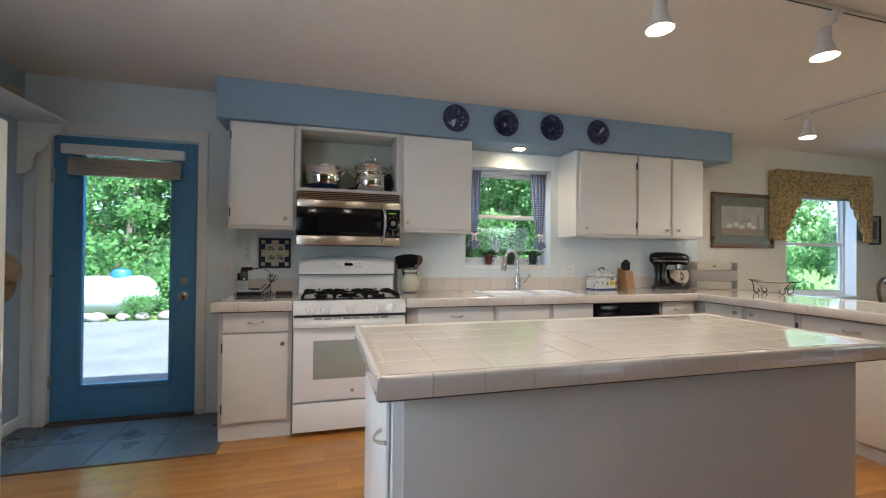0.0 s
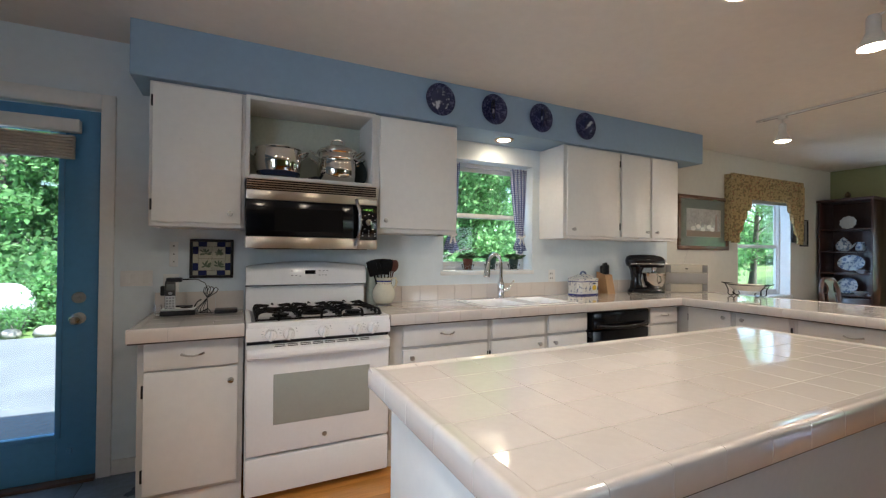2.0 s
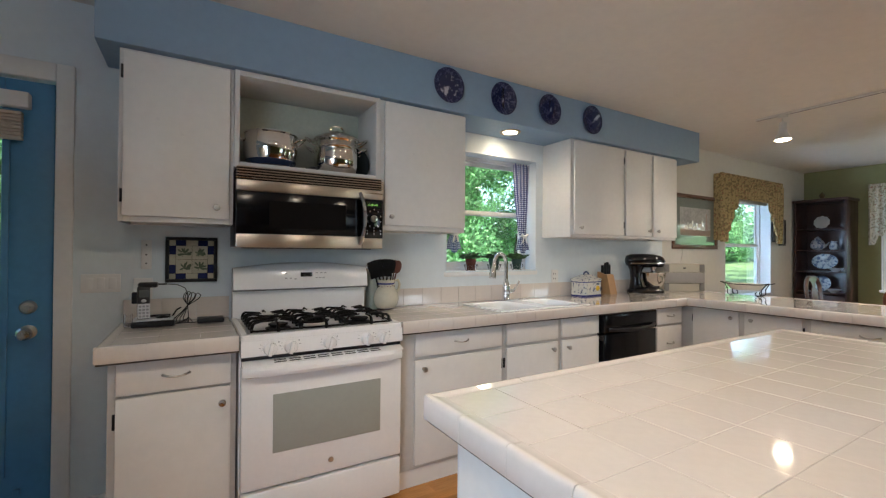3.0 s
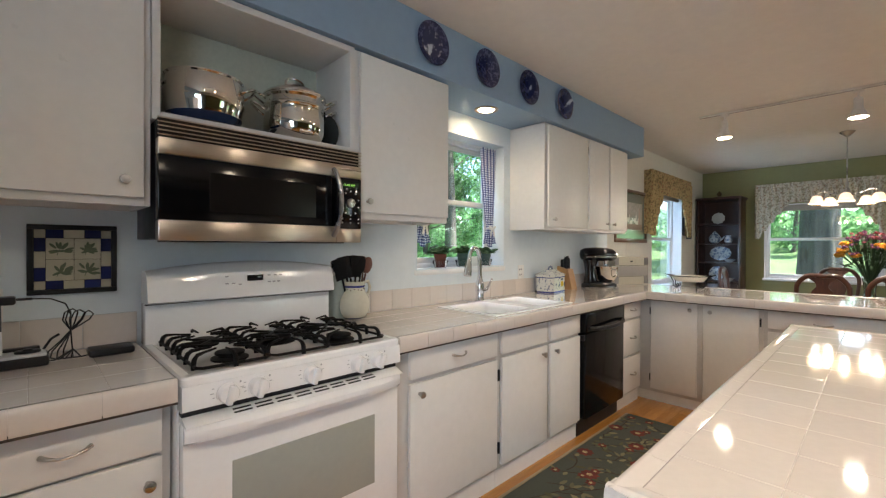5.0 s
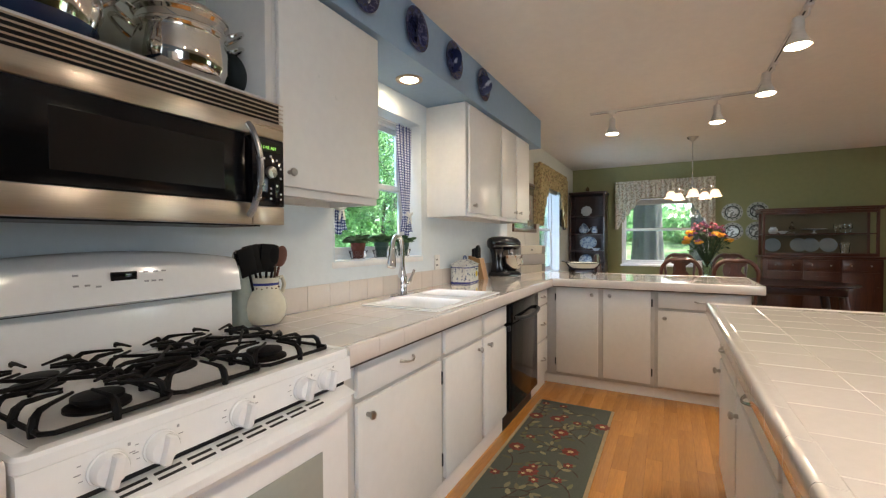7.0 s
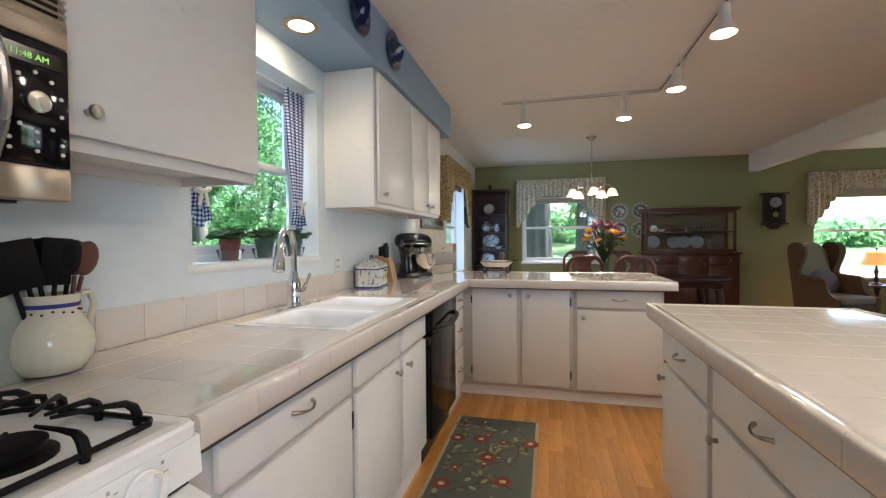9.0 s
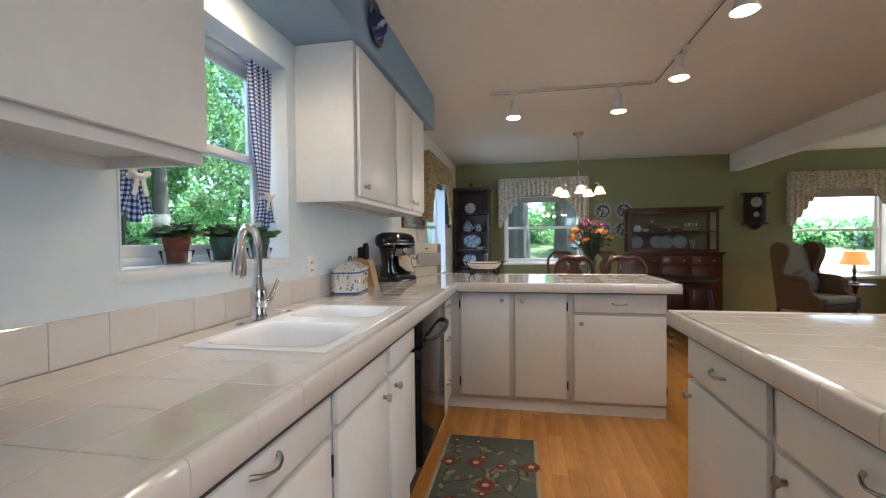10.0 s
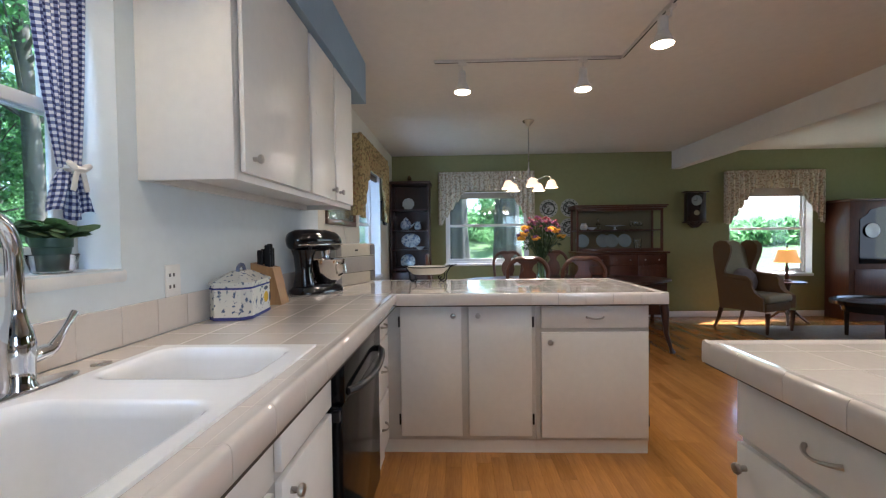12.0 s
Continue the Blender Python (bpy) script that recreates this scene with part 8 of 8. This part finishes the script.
# propane tank
t = thing("propane_tank", "white horizontal propane tank with a blue lid in the yard", "propane tank", (-4.7, 12.9, 0))
# Weathered white, darkened overall to hold the shade of the trees.
M_TANK = mat("weathered_shaded_white_paint", (0.42, 0.43, 0.45), 0.5, var=0.12, scale=3)
tx0, tx1, ty, tz0, tr0 = -5.7, -3.86, 12.9, 0.26, 0.42
prof = []
rings = []
for q in range(9):
    a = math.pi / 2 * q / 8
    rings.append((tx0 - tr0 * 0.8 * math.cos(a) + 0.0, tr0 * math.sin(a)))
for q in range(9):
    a = math.pi / 2 * (1 - q / 8)
    rings.append((tx1 + tr0 * 0.8 * math.cos(a), tr0 * math.sin(a)))
part("tank_body", Shape().loft([[(x, ty + max(r, 0.004) * math.cos(2 * math.pi * k / 28), tz0 + max(r, 0.004) * math.sin(2 * math.pi * k / 28)) for k in range(28)] for x, r in rings]), M_TANK, t)
part("lid", Shape().lathe([(0.19, 0.0), (0.19, 0.12), (0.15, 0.19), (0.02, 0.22)], at=(-4.25, ty, tz0 + 0.36), n=24), mat("blue_tank_lid", (0.02, 0.12, 0.45), 0.5), t)
for x in (-5.4, -4.1):
    part("support_foot", Shape().box((x - 0.09, ty - 0.32, -0.25), (x + 0.09, ty + 0.32, -0.02), 0.01), M_GRAVEL, t)

# border stones and boulders
M_STONE = mat("grey_field_stone", (0.26, 0.24, 0.22), 0.9, var=0.3, scale=5, rnd=0.3, bump=0.8, bscale=30)
ico = []
for k in range(4):
    sh = Shape()
    bmesh.ops.create_icosphere(sh.bm, subdivisions=2, radius=1)
    for vv in sh.bm.verts:
        vv.co *= 1 + 0.28 * noise.noise(vv.co * 1.3 + Vector((k * 7, 0, 0)))
        vv.co.z *= 0.65
    me = bpy.data.meshes.new("boulder")
    for fc2 in sh.bm.faces:
        fc2.smooth = True
    sh.bm.to_mesh(me)
    me.materials.append(M_STONE)
    ico.append(me)


def boulder(x, y, z, s0):
    o = new("boulder", ico[rt.randrange(4)])
    o.matrix_basis = pose(x, y, z, 0, 0, rt.uniform(0, 360)) @ Matrix.Scale(s0, 4)
    tagged(o, "rounded grey field stone lying on the ground", "stone", "field stones in the yard")


for k in range(26):
    boulder(-7.2 + k * 0.36 + rt.uniform(-0.1, 0.1), 12.15 + rt.uniform(-0.15, 0.2), -0.12, rt.uniform(0.12, 0.22))
for k in range(46):
    boulder(12.6 + rt.uniform(-0.9, 1.6), 4.9 + rt.uniform(-1.6, 1.9), -0.12 + rt.uniform(0, 0.1), rt.uniform(0.14, 0.30))
for k in range(22):
    boulder(12.2 + rt.uniform(-0.8, 0.9), 3.3 + rt.uniform(-1.3, 1.3), -0.12, rt.uniform(0.14, 0.30))
for k in range(14):
    boulder(6.3 + rt.uniform(-1.5, 2.5), 10.2 + rt.uniform(-0.8, 0.8), -0.12, rt.uniform(0.14, 0.3))
for i, (y, z) in enumerate(((8.6, 0.0), (9.3, 0.16), (10.0, 0.32))):
    solid("retaining_kerb", Shape().box((5.4, y, -0.3), (12.5, y + 0.22, z), 0.015), mat("grey_timber", (0.24, 0.21, 0.18), 0.9, var=0.3, stretch=(0.3, 5, 5)), "weathered landscape timber step in the yard", "garden step", "garden steps")
bb = thing("garden_bench", "pale stone garden bench on the sunlit lawn", "bench", (19.0, 3.9, -0.2))
part("seat", Shape().box((18.7, 4.0, 0.25), (19.1, 5.3, 0.36), 0.02), M_GRAVEL, bb)
part("leg", Shape().box((18.75, 4.2, -0.25), (19.05, 4.4, 0.249), 0.02), M_GRAVEL, bb)
part("leg", Shape().box((18.75, 4.9, -0.25), (19.05, 5.1, 0.249), 0.02), M_GRAVEL, bb)

# ---- floor pieces ----
SLX0, SLX1, SLY0, SLY1 = XW, -0.645, 5.045, YN
fl = thing("floorboards", "honey-coloured oak strip flooring in staggered lengths", "floor", (0, 0, 0), kind="structure")
BW = 0.083
rb = random.Random(6)
cache, near, far = {}, [], []
y = YS
row = 0
while y < YN:
    x = XW - rb.uniform(0, 0.8)
    while x < XE:
        L = rb.choice((0.36, 0.45, 0.54, 0.66, 0.78, 0.93, 1.1))
        a, b, c, d = max(x, XW), min(x + L, XE), y, min(y + BW, YN)
        x += L
        if b - a < 0.02:
            continue
        if d > SLY0 - 0.002 and a < SLX1:
            if c >= SLY0 - 0.03:
                a = max(a, SLX1 + 0.012)
            else:
                d = min(d, SLY0 - 0.012)
            if b - a < 0.02 or d - c < 0.005:
                continue
        ((near if (2.0 < x < 4.2 and 3.4 < y < 5.2) or (-0.8 < x < 3.2 and 4.0 < y < 5.2) else far)).append((a, b, c, d))
    y += BW
near, extra = near[:300], near[300:]
far += extra
for a, b, c, d in near:
    w, h = round(b - a, 3), round(d - c, 3)
    if (w, h) not in cache:
        cache[(w, h)] = part("floorboard", Shape().box((-w / 2 + 0.0002, -h / 2 + 0.0002, -0.0195), (w / 2 - 0.0002, h / 2 - 0.0002, 0), 0.0004, seg=1), M_FLOOR).data
    ob = new("floorboard", cache[(w, h)])
    ob.parent = fl
    ob.location = ((a + b) / 2, (c + d) / 2, rb.uniform(-0.0003, 0.0001))
for o in [o for o in scene.collection.objects if o.name.startswith("floorboard") and o.type == "MESH" and o.parent is None]:
    bpy.data.objects.remove(o)
verts, faces = [], []
for a, b, c, d in far:
    z = rb.uniform(-0.0003, 0.0001)
    g = 0.0003
    k = len(verts)
    verts += [(a + g, c + g, z), (b - g, c + g, z), (b - g, d - g, z), (a + g, d - g, z), (a, c, -0.0195), (b, c, -0.0195), (b, d, -0.0195), (a, d, -0.0195)]
    faces += [(k, k + 1, k + 2, k + 3), (k, k + 4, k + 5, k + 1), (k + 1, k + 5, k + 6, k + 2), (k + 2, k + 6, k + 7, k + 3), (k + 3, k + 7, k + 4, k)]
me = bpy.data.meshes.new("far_floorboards")
me.from_pydata(verts, [], faces)
me.materials.append(wood("honey_oak_floorboard_far", (0.44, 0.195, 0.052), 0.20, axis=0, coat=0.35, var=0.16))
_nt = me.materials[0].node_tree
_g = _nt.nodes.new("ShaderNodeNewGeometry")
_mr = _nt.nodes.new("ShaderNodeMapRange")
_mr.inputs["To Min"].default_value, _mr.inputs["To Max"].default_value = 0.83, 1.17
_nt.links.new(_g.outputs["Random Per Island"], _mr.inputs[0])
_hs = [n for n in _nt.nodes if n.type == "HUE_SAT"][0]
_mu = _nt.nodes.new("ShaderNodeMath")
_mu.operation = "MULTIPLY"
_nt.links.new(_hs.inputs["Value"].links[0].from_socket, _mu.inputs[0])
_nt.links.new(_mr.outputs[0], _mu.inputs[1])
_nt.links.new(_mu.outputs[0], _hs.inputs["Value"])
ob = new("far_floorboards", me)
ob.parent = fl
tagged(ob, kind="stuff")

sl = thing("slate_floor", "dark blue-grey slate tiles inside the entry door", "floor", (0, 0, 0), kind="structure")
part("mortar", Shape().box((SLX0, SLY0, -0.0195), (SLX1, SLY1, -0.003)), mat("dark_mortar", (0.06, 0.065, 0.07), 0.9), sl)
nx, ny = 4, 2
for i in range(nx):
    for j in range(ny):
        w, h = (SLX1 - SLX0) / nx, (SLY1 - SLY0) / ny
        x0, y0 = SLX0 + i * w, SLY0 + j * h
        part("slate_tile", Shape().box((x0 + 0.003, y0 + 0.003, -0.012), (x0 + w - 0.003, y0 + h - 0.003, 0.0015), 0.0012, seg=1), M_SLATE, sl)
part("edge_strip", Shape().box((SLX0, SLY0 - 0.012, -0.0195), (SLX1 + 0.012, SLY0 - 0.0005, 0.003), 0.001), wood("strip_wood", (0.16, 0.09, 0.05), 0.4), sl)
part("edge_strip", Shape().box((SLX1 + 0.0005, SLY0, -0.0195), (SLX1 + 0.012, 5.18, 0.003), 0.001), wood("strip_wood", (0.16, 0.09, 0.05), 0.4), sl)
